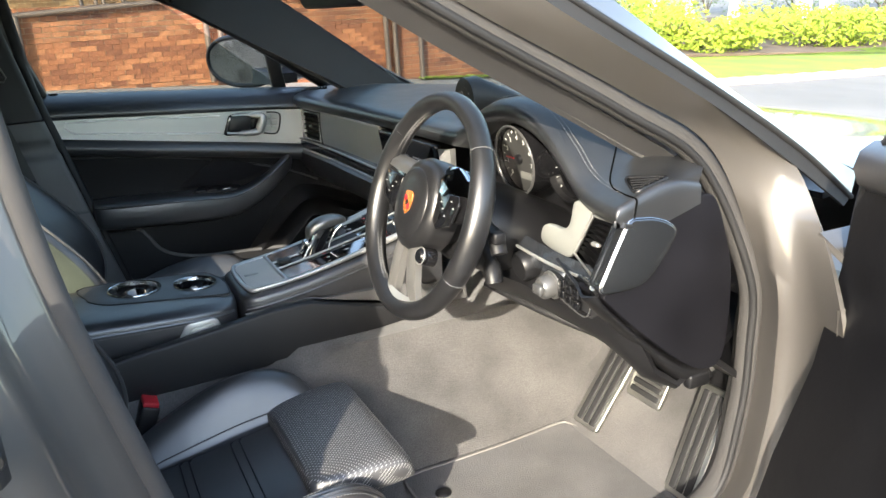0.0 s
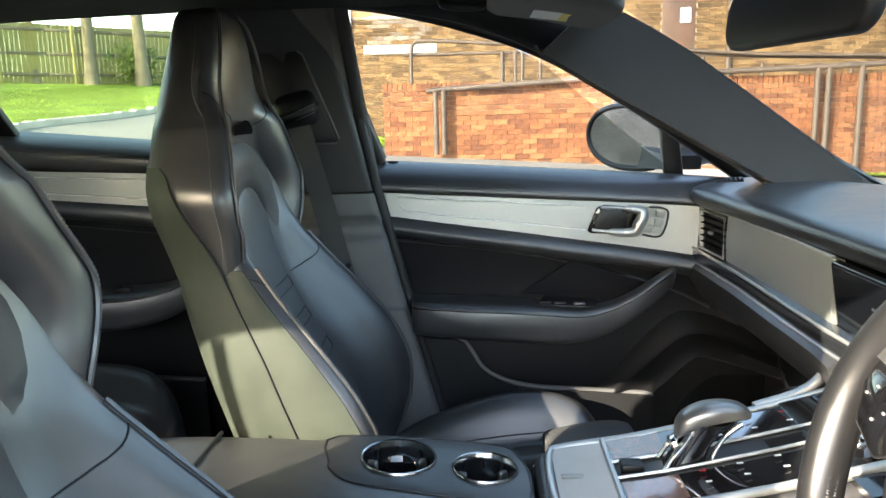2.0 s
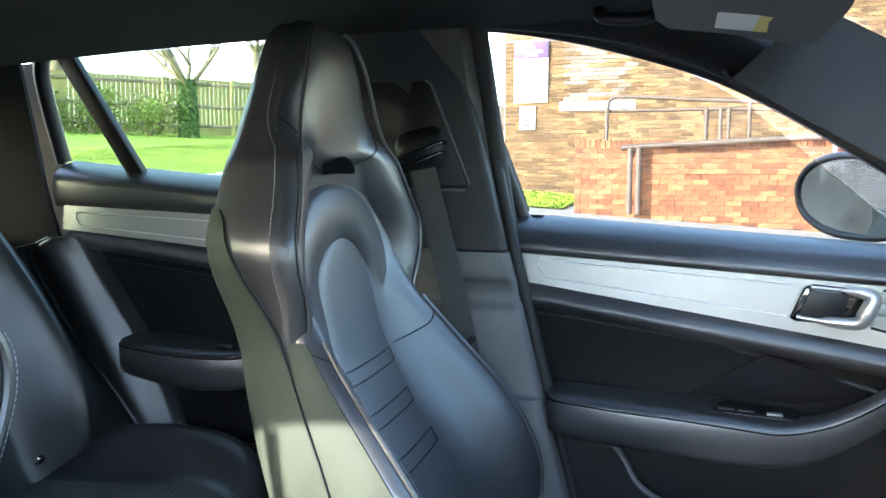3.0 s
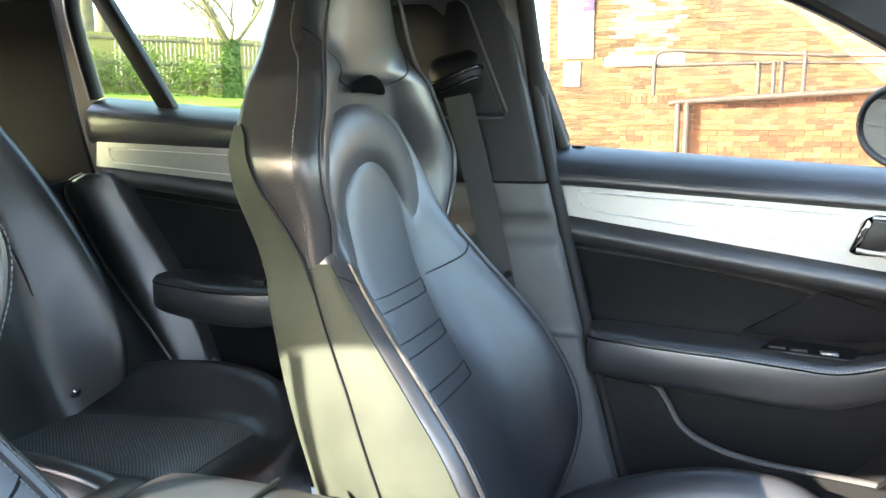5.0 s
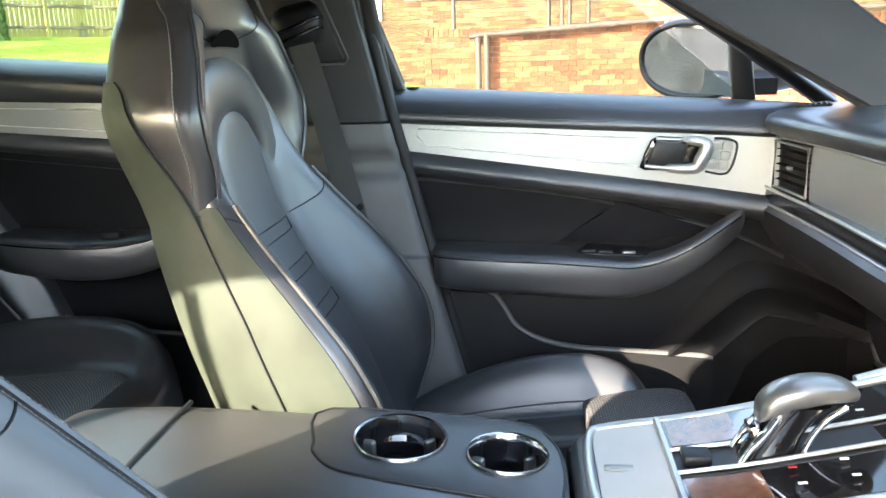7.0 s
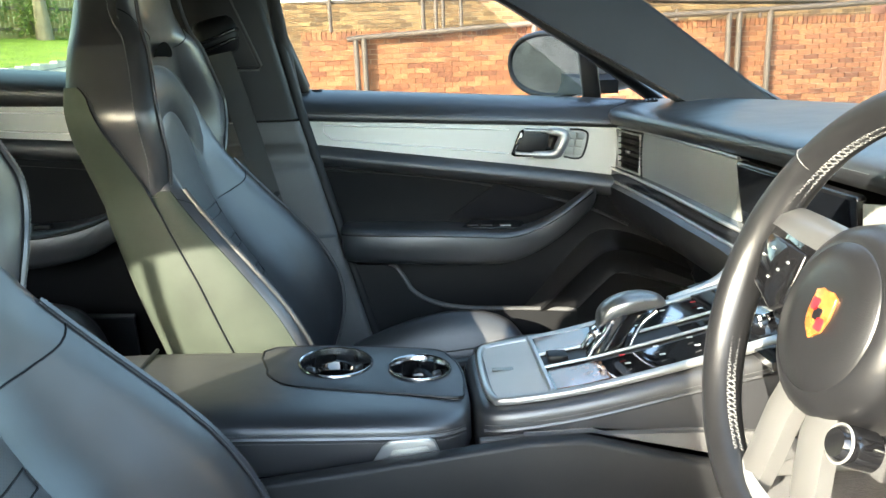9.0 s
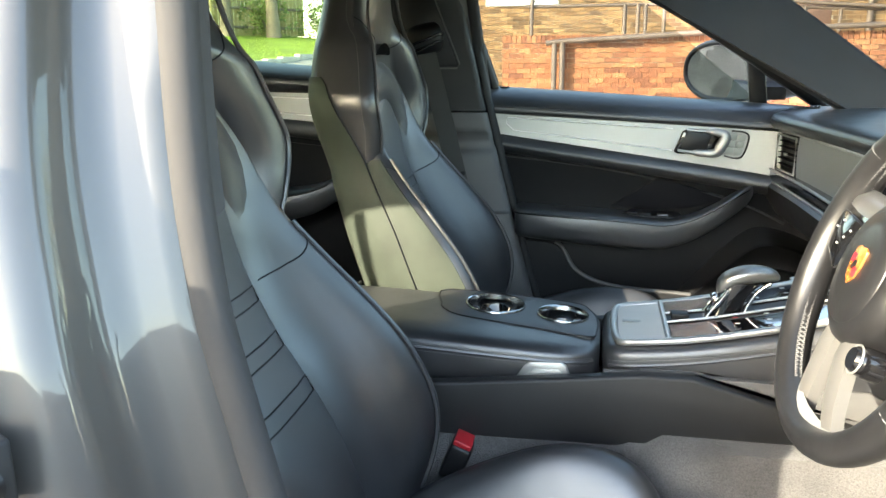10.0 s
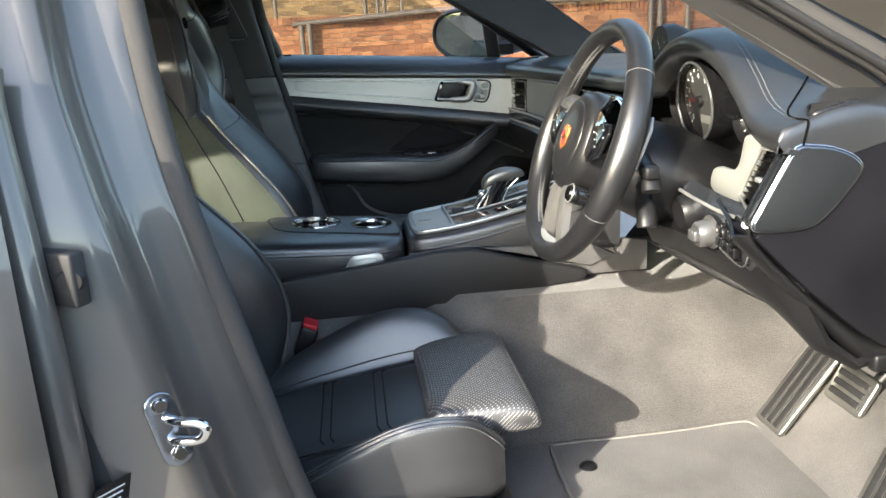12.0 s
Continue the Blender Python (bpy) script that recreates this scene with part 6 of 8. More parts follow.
bm.faces.new([bm.verts.new(p) for p in within(0.83, 0.658) + [(0.658, -0.24, 0.77), (0.658, -0.54, 0.77)]])
bmesh.ops.solidify(bm, geom=bm.faces[:], thickness=0.006)
part("dial_carrier", bm, PLASTIC_DARK, dash)


def dial(y, z, r, x, ring, name, marks, label):
    fm = axes((x, y, z), (0, -1, 0), (-0.12, 0, 1))
    d = part(name, lathe([(0.001, 0.0), (r * 0.93, 0.0), (r * 0.95, 0.012), (r, 0.013), (r * 1.02, 0.006), (r * 1.02, -0.03)], 36, fm), ring, dash, label)
    part("dial_face", lathe([(0.001, 0.002), (r * 0.92, 0.002), (r * 0.92, 0.0)], 36, fm), DIAL_GREY if r > 0.05 else GLOSS, d)
    for k in range(marks):
        q = radians(225 - 270 * k / (marks - 1))
        p = fm @ Vector((r * 0.78 * math.cos(q), r * 0.78 * math.sin(q), 0.003))
        part("dial_mark", box(p, (0.001, 0.0012, 0.0042), 0, rot=Matrix.Rotation(math.pi / 2 - q, 4, "X")), WHITE, d)
    return d, fm


dial(-0.225, 0.835, 0.036, 0.630, PLASTIC_DARK, "left_dial", 9, "small round black dial")
dial(-0.290, 0.845, 0.047, 0.618, PLASTIC_DARK, "speed_dial", 15, "round black dial with white marks")
tach, fm = dial(-0.385, 0.852, 0.060, 0.585, GLOSS, "rev_counter", 17, "large rev counter in a silver ring")
part("dial_ring", tube([fm @ Vector((0.0585 * math.cos(q), 0.0585 * math.sin(q), 0.013)) for q in [2 * math.pi * k / 40 for k in range(40)]], 0.0022, 8, closed=True), DARK_METAL, tach)
part("pointer", box(fm @ Vector((-0.018, 0.0, 0.005)), (0.0012, 0.042, 0.003), 0.0005, 1), RED, tach, "red pointer")
for k in range(8):
    q = radians(225 - 270 * k / 8)
    fc = bpy.data.curves.new("numeral", "FONT")
    fc.body, fc.size, fc.extrude, fc.align_x, fc.align_y = str(k), 0.011, 0.0003, "CENTER", "CENTER"
    ob = new("numeral", fc)
    dg = bpy.context.evaluated_depsgraph_get()
    me = bpy.data.meshes.new_from_object(ob.evaluated_get(dg))
    bpy.data.objects.remove(ob)
    bm = bmesh.new()
    bm.from_mesh(me)
    bm.transform(axes(fm @ Vector((0.037 * math.cos(q), 0.037 * math.sin(q), 0.0035)), (0, -1, 0), (-0.12, 0, 1)))
    part("numeral", bm, WHITE, tach)
part("hub_cap", lathe([(0.001, 0.009), (0.008, 0.008), (0.009, 0.0)], 16, fm), PLASTIC_DARK, tach)
part("readout", prism(rounded(0.034, 0.012, 0.002, 2), 0.001, axes(fm @ Vector((0.018, -0.026, 0.0035)), (0, -1, 0), (-0.12, 0, 1)), 0), mat("readout", (0.16, 0.16, 0.15), 0.3, vary=0.05), tach)
dial(-0.480, 0.838, 0.045, 0.618, PLASTIC_DARK, "right_dial", 11, "round black dial with white marks")

# driver's outer fascia
part("fascia_corner", prism([(p.x, p.y) for p in spline([(-0.505, 0.744, 0), (-0.507, 0.768, 0), (-0.525, 0.777, 0), (-0.560, 0.778, 0), (-0.578, 0.790, 0), (-0.588, 0.822, 0), (-0.600, 0.828, 0), (-0.632, 0.824, 0), (-0.622, 0.800, 0), (-0.598, 0.760, 0), (-0.578, 0.738, 0), (-0.550, 0.736, 0)], 3, True)], 0.010, axes((0.545, 0, 0), (0, 1, 0), (0, 0, 1)), 0.003), ALU_DARK, dash, "satin grey fascia piece beside the vent")
vent("outer_vent", ((0.500, -0.705, 0.745), (0.532, -0.610, 0.755), (0.537, -0.647, 0.819), (0.530, -0.714, 0.821)), 8, dash)
cap_o = [(0.527, 0.831), (0.545, 0.832), (0.566, 0.829), (0.590, 0.820), (0.604, 0.808), (0.601, 0.795), (0.584, 0.772), (0.565, 0.752), (0.547, 0.742), (0.520, 0.740), (0.490, 0.742), (0.482, 0.749), (0.490, 0.766), (0.508, 0.800)]
cap_o = [(p.x, p.y) for p in spline([(a, b, 0) for a, b in cap_o], 3, True)]
cap = part("end_cap", prism(cap_o, 0.030, axes((0, -0.706, 0), (1, 0, 0), (0, 0, 1)), 0.005, 3), SMOKED, dash, "smoked chrome end cap edged in silver", sharp=60)
part("end_cap_edge", tube([(x, -0.7325, z) for x, z in cap_o], 0.0022, 8, closed=True), POLISHED, cap)
part("vent_surround", tube(spline([(0.484, -0.716, 0.746), (0.494, -0.695, 0.742), (0.505, -0.66, 0.739)], 6), 0.0045, 10), POLISHED, cap, "satin silver edge under the air vent")
rows = [[p + Vector((0.014, 0, 0.016)), p, p + Vector((0.006, 0, -0.020)), p + Vector((0.02, 0, -0.026))] for p in spline([(0.505, -0.500, 0.742), (0.505, -0.560, 0.738), (0.510, -0.62, 0.734), (0.520, -0.700, 0.735)], 6)]
part("gloss_strip", sheet(rows, 0.006), DARK_CHROME, dash)
part("strip_edge", tube(spline([(0.503, -0.500, 0.744), (0.503, -0.56, 0.740), (0.508, -0.62, 0.736), (0.518, -0.70, 0.736)], 6), 0.0025, 8), SILVER, dash)
sw = part("switch_panel", prism([(-0.505, 0.725), (-0.50, 0.695), (-0.535, 0.680), (-0.66, 0.672), (-0.685, 0.688), (-0.69, 0.715)], 0.012, axes((0.522, 0, 0), (0, 1, 0), (0, 0, 1)), 0.003), LEATHER_SOFT, dash, "stitched leather switch panel")
fm = axes((0.510, -0.585, 0.704), (0, -1, 0), (-0.1, 0, 1))
kn = part("light_switch", lathe([(0.001, 0.022), (0.014, 0.022), (0.017, 0.018), (0.018, 0.004), (0.022, 0.002), (0.022, 0.0)], 28, fm), DARK_METAL, sw, "satin metal rotary light switch")
part("switch_grip", box(fm @ Vector((0, 0, 0.024)), (0.010, 0.022, 0.015), 0.003), DARK_METAL, kn)
for r in range(2):
    for q in range(3):
        part("light_button", box((0.507, -0.615 - 0.017 * q, 0.700 + 0.016 * r - 0.003 * q), (0.008, 0.0145, 0.0135), 0.002), GLOSS, sw)
part("button_trim", tube(spline([(0.512, -0.603, 0.688), (0.512, -0.66, 0.678), (0.514, -0.672, 0.70), (0.514, -0.668, 0.722)], 4), 0.0011, 6), DARK_METAL, sw)
# lower panel curving to the kick panel, and the side pad
rows = []
for p in spline([(0.50, -0.40, 0.675), (0.512, -0.50, 0.682), (0.525, -0.60, 0.674), (0.535, -0.68, 0.680), (0.55, -0.712, 0.70)], 6):
    k = lerp([(-0.712, 0.35), (-0.58, 1.0)], p.y)
    rows.append([p + Vector((0.015, 0, 0.01)), p, p + Vector((0.012, 0, -0.025)), p + Vector((0.06 * k, -0.005, -0.055)), p + Vector((0.13 * k, -0.005, -0.10)), p + Vector((0.24 * k, -0.005, -0.13)), p + Vector((0.40 * k, 0, -0.11))])
part("knee_panel", sheet(rows, 0.008), PLASTIC_DARK, dash, "black plastic knee panel")
part("lower_lip", tube(spline([(0.51, -0.385, 0.645), (0.55, -0.52, 0.625), (0.62, -0.63, 0.595), (0.66, -0.67, 0.585)], 6), 0.007, 8), PLASTIC, dash)
pad_o = spline([(x, z, 0) for x, z in ((0.492, 0.738), (0.545, 0.748), (0.598, 0.80), (0.580, 0.824), (0.615, 0.836), (0.655, 0.846), (0.676, 0.838), (0.694, 0.80), (0.713, 0.735), (0.715, 0.66), (0.706, 0.595), (0.676, 0.583), (0.632, 0.604), (0.558, 0.666), (0.503, 0.719))], 4, True)
part("side_pad", prism([(p.x, p.y) for p in pad_o], 0.060, axes((0, -0.671, 0), (1, 0, 0), (0, 0, 1)), 0.010, 4), SIDE_PAD, dash, "smooth black pad on the dashboard's end", sharp=60)
inner, outer_l = spline([(0.486, 0, 0.741), (0.500, 0, 0.718), (0.557, 0, 0.661), (0.632, 0, 0.599), (0.690, 0, 0.578)], 6), spline([(0.476, 0, 0.729), (0.489, 0, 0.712), (0.562, 0, 0.640), (0.652, 0, 0.556), (0.700, 0, 0.548)], 6)
rows = []
for p, q in zip(inner, outer_l):
    m = (p + q) / 2
    rows.append([(p.x + 0.004, -0.700, p.z + 0.004), (p.x, -0.724, p.z), (p.x * 0.75 + q.x * 0.25, -0.7275, p.z * 0.75 + q.z * 0.25), (m.x, -0.7265, m.z), (q.x, -0.708, q.z + 0.002), (q.x + 0.001, -0.698, q.z), (q.x + 0.012, -0.670, q.z + 0.008), (q.x + 0.03, -0.60, q.z + 0.02)])
part("lower_roll", sheet(rows, 0.004), PLASTIC_DARK, dash, "black rolled edge under the side pad", sharp=75)
part("end_bracket", box((0.668, -0.722, 0.566), (0.040, 0.016, 0.022), 0.004), PLASTIC_DARK, dash)

# steering column shroud with stalks
col = part("column_shroud", loft([[(0.445 + 0.02 * math.sin(q), -0.39 + a * math.cos(q), 0.775 + b * math.sin(q)) if k == 0 else (x + 0.02 * math.sin(q), -0.39 + a * math.cos(q), z + b * math.sin(q)) for q in [2 * math.pi * j / 24 for j in range(24)]] for k, (x, z, a, b) in enumerate(((0.445, 0.775, 0.07, 0.055), (0.455, 0.772, 0.085, 0.065), (0.52, 0.745, 0.095, 0.075), (0.60, 0.70, 0.10, 0.08), (0.70, 0.66, 0.09, 0.07)))]), PLASTIC_DARK, dash, "black steering column shroud", sharp=60)
part("column_lever", tube(spline([(0.465, -0.455, 0.79), (0.452, -0.50, 0.785), (0.445, -0.535, 0.775), (0.442, -0.55, 0.755)], 4), [0.010] * 6 + [0.013] * 7, 10, squash=0.7), PLASTIC_DARK, dash)
part("column_lever", tube(spline([(0.465, -0.455, 0.755), (0.455, -0.495, 0.735), (0.45, -0.515, 0.715), (0.448, -0.522, 0.70)], 4), [0.010] * 6 + [0.014] * 7, 10, squash=0.7), PLASTIC_DARK, dash)
part("lever_end", box((0.441, -0.548, 0.780), (0.020, 0.018, 0.018), 0.004), PLASTIC_DARK, dash)
part("ignition_barrel", lathe([(0.001, 0.010), (0.020, 0.010), (0.024, 0.004), (0.024, -0.02)], 20, axes((0.505, -0.515, 0.715), (0, -1, 0), (-0.15, 0, 1))), PLASTIC_DARK, dash)

# ---- steering wheel ----
W0 = Vector((0.398, -0.390, 0.803))
TILT = radians(20)
WX, WY = Vector((0, -1, 0)), Vector((math.sin(TILT), 0, math.cos(TILT)))
WZ = WX.cross(WY)
if WZ.x > 0:
    WZ = -WZ
def on_wheel(u, v, h=0.0):
    """u to the driver's right, v up the wheel, h towards the driver."""
    return W0 + WX * u + WY * v + WZ * h


wheel = thing("steering_wheel", tuple(W0), "black leather three-spoke steering wheel with cross stitching", "steering wheel")
R = 0.171
pts = [on_wheel(R * math.sin(q), R * math.cos(q) * 0.99, 0) for q in [2 * math.pi * k / 72 for k in range(72)]]
rad = [0.0150 + 0.0022 * max(0, math.cos(2 * (2 * math.pi * k / 72) - math.pi)) for k in range(72)]
rings = []
for k, p in enumerate(pts):
    out = (p - W0).normalized()
    rings.append([p + out * (rad[k] * math.cos(a)) + WZ * (rad[k] * 1.18 * math.sin(a)) for a in [2 * math.pi * j / 16 for j in range(16)]])
rings.append(rings[0])
bm = loft(rings, True, False)
bmesh.ops.remove_doubles(bm, verts=bm.verts, dist=1e-6)
rimp = part("rim", bm, RIM, wheel, "worn black leather rim")
for a0, a1 in ((205, 338), (22, 155)):
    bm = bmesh.new()
    for k in range(a0, a1, 2):
        q = radians(k)
        for sgn in (1, -1):
            p, q2 = on_wheel((R - 0.0155) * math.sin(q), (R - 0.0155) * math.cos(q), 0.004 * sgn), on_wheel((R - 0.0155) * math.sin(q + 0.025), (R - 0.0155) * math.cos(q + 0.025), -0.004 * sgn)
            bm = tube([p, q2], 0.0009, 4, bm=bm)
    part("cross_stitch", bm, THREAD, rimp)
for deg in (-52, 52, -118, 118):
    q = radians(deg)
    out = (on_wheel(math.sin(q), math.cos(q)) - W0).normalized()
    c = on_wheel(R * math.sin(q), R * math.cos(q))
    part("rim_seam", tube([c + out * (0.0158 * math.cos(a)) + WZ * (0.0187 * math.sin(a)) for a in [2 * math.pi * j / 18 for j in range(18)]], 0.0004, 5, closed=True), THREAD, rimp)
fmw = Matrix((WX, WY, WZ)).transposed().to_4x4()
fmw.translation = W0
hub = part("airbag_cover", lathe([(0.001, 0.028), (0.034, 0.027), (0.052, 0.024), (0.053, 0.0225), (0.056, 0.0225), (0.067, 0.015), (0.072, 0.002), (0.070, -0.03)], 40, fmw, sx=1.0, sy=1.06), RIM, wheel, "round black airbag cover", sharp=50)
shield = [(-0.013, 0.016), (-0.006, 0.019), (0, 0.018), (0.006, 0.019), (0.013, 0.016), (0.0135, 0.0), (0.010, -0.011), (0.0, -0.019), (-0.010, -0.011), (-0.0135, 0.0)]
bd = part("badge", prism(shield, 0.0025, fmw @ Matrix.Translation((0, 0, 0.0272)), 0.0008), BADGE, hub, "gold and red shield badge")
for u, v, m2 in ((-0.0065, 0.006, RED), (0.0065, -0.006, RED), (0.0, 0.0, PLASTIC_DARK)):
    part("badge_field", prism(rounded(0.009, 0.009, 0.001, 1), 0.0008, fmw @ Matrix.Translation((u, v, 0.0295)), 0), m2, bd)
for s in (1, -1):
    # side spokes with switch pods
    sp = part("side_spoke", loft([[on_wheel(s * u, v, h) for v, h in ((v0 + w, hh), (v0, hh + 0.004), (v0 - w, hh), (v0 - w, hh - 0.012), (v0, hh - 0.016), (v0 + w, hh - 0.012))] for u, v0, w, hh in ((0.045, 0.012, 0.034, 0.006), (0.075, 0.014, 0.032, 0.010), (0.115, 0.022, 0.026, 0.006), (0.150, 0.032, 0.024, 0.0), (0.166, 0.036, 0.024, -0.004))]), GLOSS, wheel, "gloss black spoke")
    part("spoke_cover", loft([[on_wheel(s * u, v0 + dv, h + dh) for dv, dh in ((w, -0.011), (0.0, 0.001), (-w, 0.003), (-w, -0.006), (w, -0.016))] for u, v0, w, h in ((0.050, 0.050, 0.012 if s < 0 else 0.022, 0.010), (0.085, 0.052, 0.012 if s < 0 else 0.023, 0.014), (0.125, 0.054, 0.011 if s < 0 else 0.017, 0.010), (0.160, 0.052, 0.009 if s < 0 else 0.011, 0.000))]), DARK_METAL if s < 0 else CHROME, wheel, "polished metal spoke cover")
    pod = part("switch_pod", prism([(s * 0.066, 0.032), (s * 0.128, 0.037), (s * 0.136, 0.024), (s * 0.124, -0.008), (s * 0.085, -0.022), (s * 0.068, -0.012)], 0.006, fmw @ Matrix.Translation((0, 0, 0.010)), 0.002), GLOSS, wheel, "gloss black switch pod")
    for k in range(5):
        u, v = 0.084 + 0.010 * k, 0.020 - 0.011 * (k % 3) + 0.002 * k
        part("thumb_button", box(on_wheel(s * u, v, 0.0165), (0.002, 0.0034, 0.0024), 0.0006, 1, Matrix.Rotation(TILT, 4, "Y")), SILVER, pod)
    part("shift_paddle", prism([(s * 0.075, 0.035), (s * 0.130, 0.062), (s * 0.140, 0.045), (s * 0.135, -0.01), (s * 0.09, -0.012)], 0.005, fmw @ Matrix.Translation((0, 0, -0.040)), 0.0015), SILVER, wheel, "silver shift paddle")
    # forked lower spoke
    part("lower_spoke", loft([[on_wheel(s * u + du, v, h + dh) for du, dh in ((-0.016, 0.0), (0.0, 0.004), (0.016, 0.0), (0.016, -0.012), (-0.016, -0.012))] for u, v, h in ((0.022, -0.050, 0.008), (0.025, -0.085, 0.010), (0.033, -0.125, 0.004), (0.046, -0.158, -0.004))]), SPOKE, wheel, "satin silver spoke")
part("spoke_foot", loft([[on_wheel(u, v + 0.010, h) , on_wheel(u, v, h + 0.005), on_wheel(u, v - 0.010, h), on_wheel(u, v, h - 0.010)] for u, v, h in ((-0.055, -0.150, -0.002), (-0.03, -0.155, 0.002), (0.0, -0.156, 0.003), (0.03, -0.155, 0.002), (0.055, -0.150, -0.002))]), SILVER, wheel)
md = part("mode_switch", lathe([(0.001, 0.012), (0.010, 0.012), (0.013, 0.008), (0.0145, 0.0), (0.0145, -0.015)], 24, fmw @ Matrix.Translation((0.052, -0.072, 0.002))), GLOSS, wheel, "rotary mode switch")
part("mode_ring", tube([(fmw @ Matrix.Translation((0.052, -0.072, 0.010))) @ Vector((0.0135 * math.cos(q), 0.0135 * math.sin(q), 0)) for q in [2 * math.pi * k / 24 for k in range(24)]], 0.0010, 6, closed=True), SILVER, md)
part("wheel_boss", lathe([(0.05, -0.012), (0.06, -0.03), (0.055, -0.06), (0.04, -0.075)], 28, fmw), PLASTIC_DARK, wheel)

# ---- centre console ----
con = thing("centre_console", (0.1, 0.01, 0.25), "black leather centre console with cup holders and silver edging", "console")
CY = 0.012
def con_ring(x, hw, zt, zb, r=0.5):
    return [(x, CY + hw * math.copysign(abs(math.cos(q)) ** r, math.cos(q)), (zt + zb) / 2 + (zt - zb) / 2 * math.copysign(abs(math.sin(q)) ** 0.32, math.sin(q))) for q in [2 * math.pi * k / 40 for k in range(40)]]


rings = [con_ring(*r) for r in table([(-0.40, 0.098, 0.610, 0.535), (-0.395, 0.108, 0.618, 0.53), (-0.30, 0.114, 0.621, 0.53), (-0.15, 0.116, 0.615, 0.53), (0.0, 0.115, 0.606, 0.53), (0.08, 0.112, 0.601, 0.53), (0.115, 0.104, 0.598, 0.532), (0.135, 0.088, 0.595, 0.535), (0.145, 0.06, 0.590, 0.54)], 3)]
lid = part("armrest_lid", loft(rings), LEATHER, con, "padded black leather armrest lid", sharp=60)
for zz in (0.585,):
    path = [(x, CY - hw * 0.992, zt - 0.026) for x, hw, zt, zb in table([(-0.38, 0.108, 0.619, 0.53), (-0.30, 0.114, 0.622, 0.53), (-0.15, 0.116, 0.617, 0.53), (0.0, 0.115, 0.609, 0.53), (0.08, 0.112, 0.605, 0.53), (0.115, 0.104, 0.603, 0.53), (0.135, 0.088, 0.600, 0.53)], 5)]
    part("lid_piping", tube(path, 0.0030, 6), LEATHER, lid)
    part("lid_seam", stitches([Vector(p) + Vector((0, -0.0015, 0.005)) for p in path]), THREAD, lid)
    part("lid_seam", stitches([Vector(p) + Vector((0, -0.0015, -0.005)) for p in path]), THREAD, lid)
part("lid_gap", tube([(-0.275, CY - 0.105, 0.6190), (-0.275, CY, 0.6212), (-0.275, CY + 0.105, 0.6190)], 0.003, 6), PLASTIC_DARK, lid)
cup_o = [(-0.112, CY + 0.106), (-0.112, CY + 0.03), (-0.103, CY + 0.004), (-0.080, CY - 0.018), (-0.04, CY - 0.028), (0.05, CY - 0.042), (0.128, CY - 0.054), (0.139, CY - 0.03), (0.141, CY + 0.02), (0.130, CY + 0.07), (0.09, CY + 0.105)]
cp = part("cup_holder_plate", prism([(p.x, p.y) for p in spline([(a, b, 0) for a, b in cup_o], 4, True)], 0.008, axes((0, 0, 0.5995), (1, 0, -0.058), (0, 1, 0)), 0.003), LEATHER_SOFT, con, "dark soft-touch cup holder plate")
part("plate_gap", tube(spline([(a, b, 0.6065 - 0.058 * a) for a, b in cup_o], 4, True), 0.0016, 6, closed=True), PLASTIC_DARK, cp)
for x, y, r in ((-0.025, 0.061, 0.050), (0.086, 0.044, 0.042)):
    for ob in (lid, cp):
        cut(ob, lathe([(r * 0.93, -0.085), (r * 0.93, 0.03)], 40, axes(Vector((x, y, 0.612 - 0.058 * x)) - Vector(con.location), (1, 0, -0.058), (0, 1, 0))))
for x, y, r in ((-0.025, 0.061, 0.050), (0.086, 0.044, 0.042)):
    z = 0.6082 - 0.058 * x
    fmc = axes((x, y, z), (1, 0, -0.058), (0, 1, 0))
    rg = part("cup_ring", lathe([(r * 0.90, -0.006), (r * 0.925, 0.0022), (r * 0.965, 0.0034), (r, 0.0015), (r, -0.002), (r * 0.95, -0.004), (r * 0.90, -0.006)], 40, fmc, caps=False), POLISHED, cp, "bright cup holder ring")
    part("cup_well", lathe([(0.001, -0.078), (r * 0.80, -0.078), (r * 0.83, -0.03), (r * 0.84, -0.026), (r * 0.92, -0.022), (r * 0.92, 0.0), (r * 0.925, 0.0), (r * 0.925, -0.080), (0.001, -0.081)], 36, fmc), GLOSS, rg)
    for k in range(3):
        q = radians(40 + 120 * k)
        part("cup_grip", box(fmc @ Vector((r * 0.74 * math.cos(q), r * 0.74 * math.sin(q), -0.022)), (0.014, 0.007, 0.020), 0.003, rot=Matrix.Rotation(q, 4, "Z")), GRIP, rg)
lev = part("lid_release", prism([(0.024, 0.549), (0.106, 0.554), (0.099, 0.574), (0.091, 0.580), (0.047, 0.578), (0.038, 0.572)], 0.008, axes((0, CY - 0.108, 0), (1, 0, 0), (0, 0, 1)), 0.002), SILVER, con, "satin silver lid release")
part("release_recess", prism([(0.041, 0.555), (0.095, 0.559), (0.089, 0.570), (0.050, 0.568)], 0.002, axes((0, CY - 0.1155, 0), (1, 0, 0), (0, 0, 1)), 0.0008), ALU, lev)
part("pedestal", loft([[(-0.42, CY - 0.105, 0.25), (-0.42, CY + 0.105, 0.25), (-0.42, CY + 0.10, 0.54), (-0.42, CY - 0.10, 0.54)], [(0.13, CY - 0.11, 0.25), (0.13, CY + 0.11, 0.25), (0.13, CY + 0.095, 0.535), (0.13, CY - 0.095, 0.535)]]), PLASTIC_DARK, con)
part("rear_air_unit", box((-0.44, CY, 0.52), (0.05, 0.18, 0.17), 0.012), PLASTIC_DARK, con)
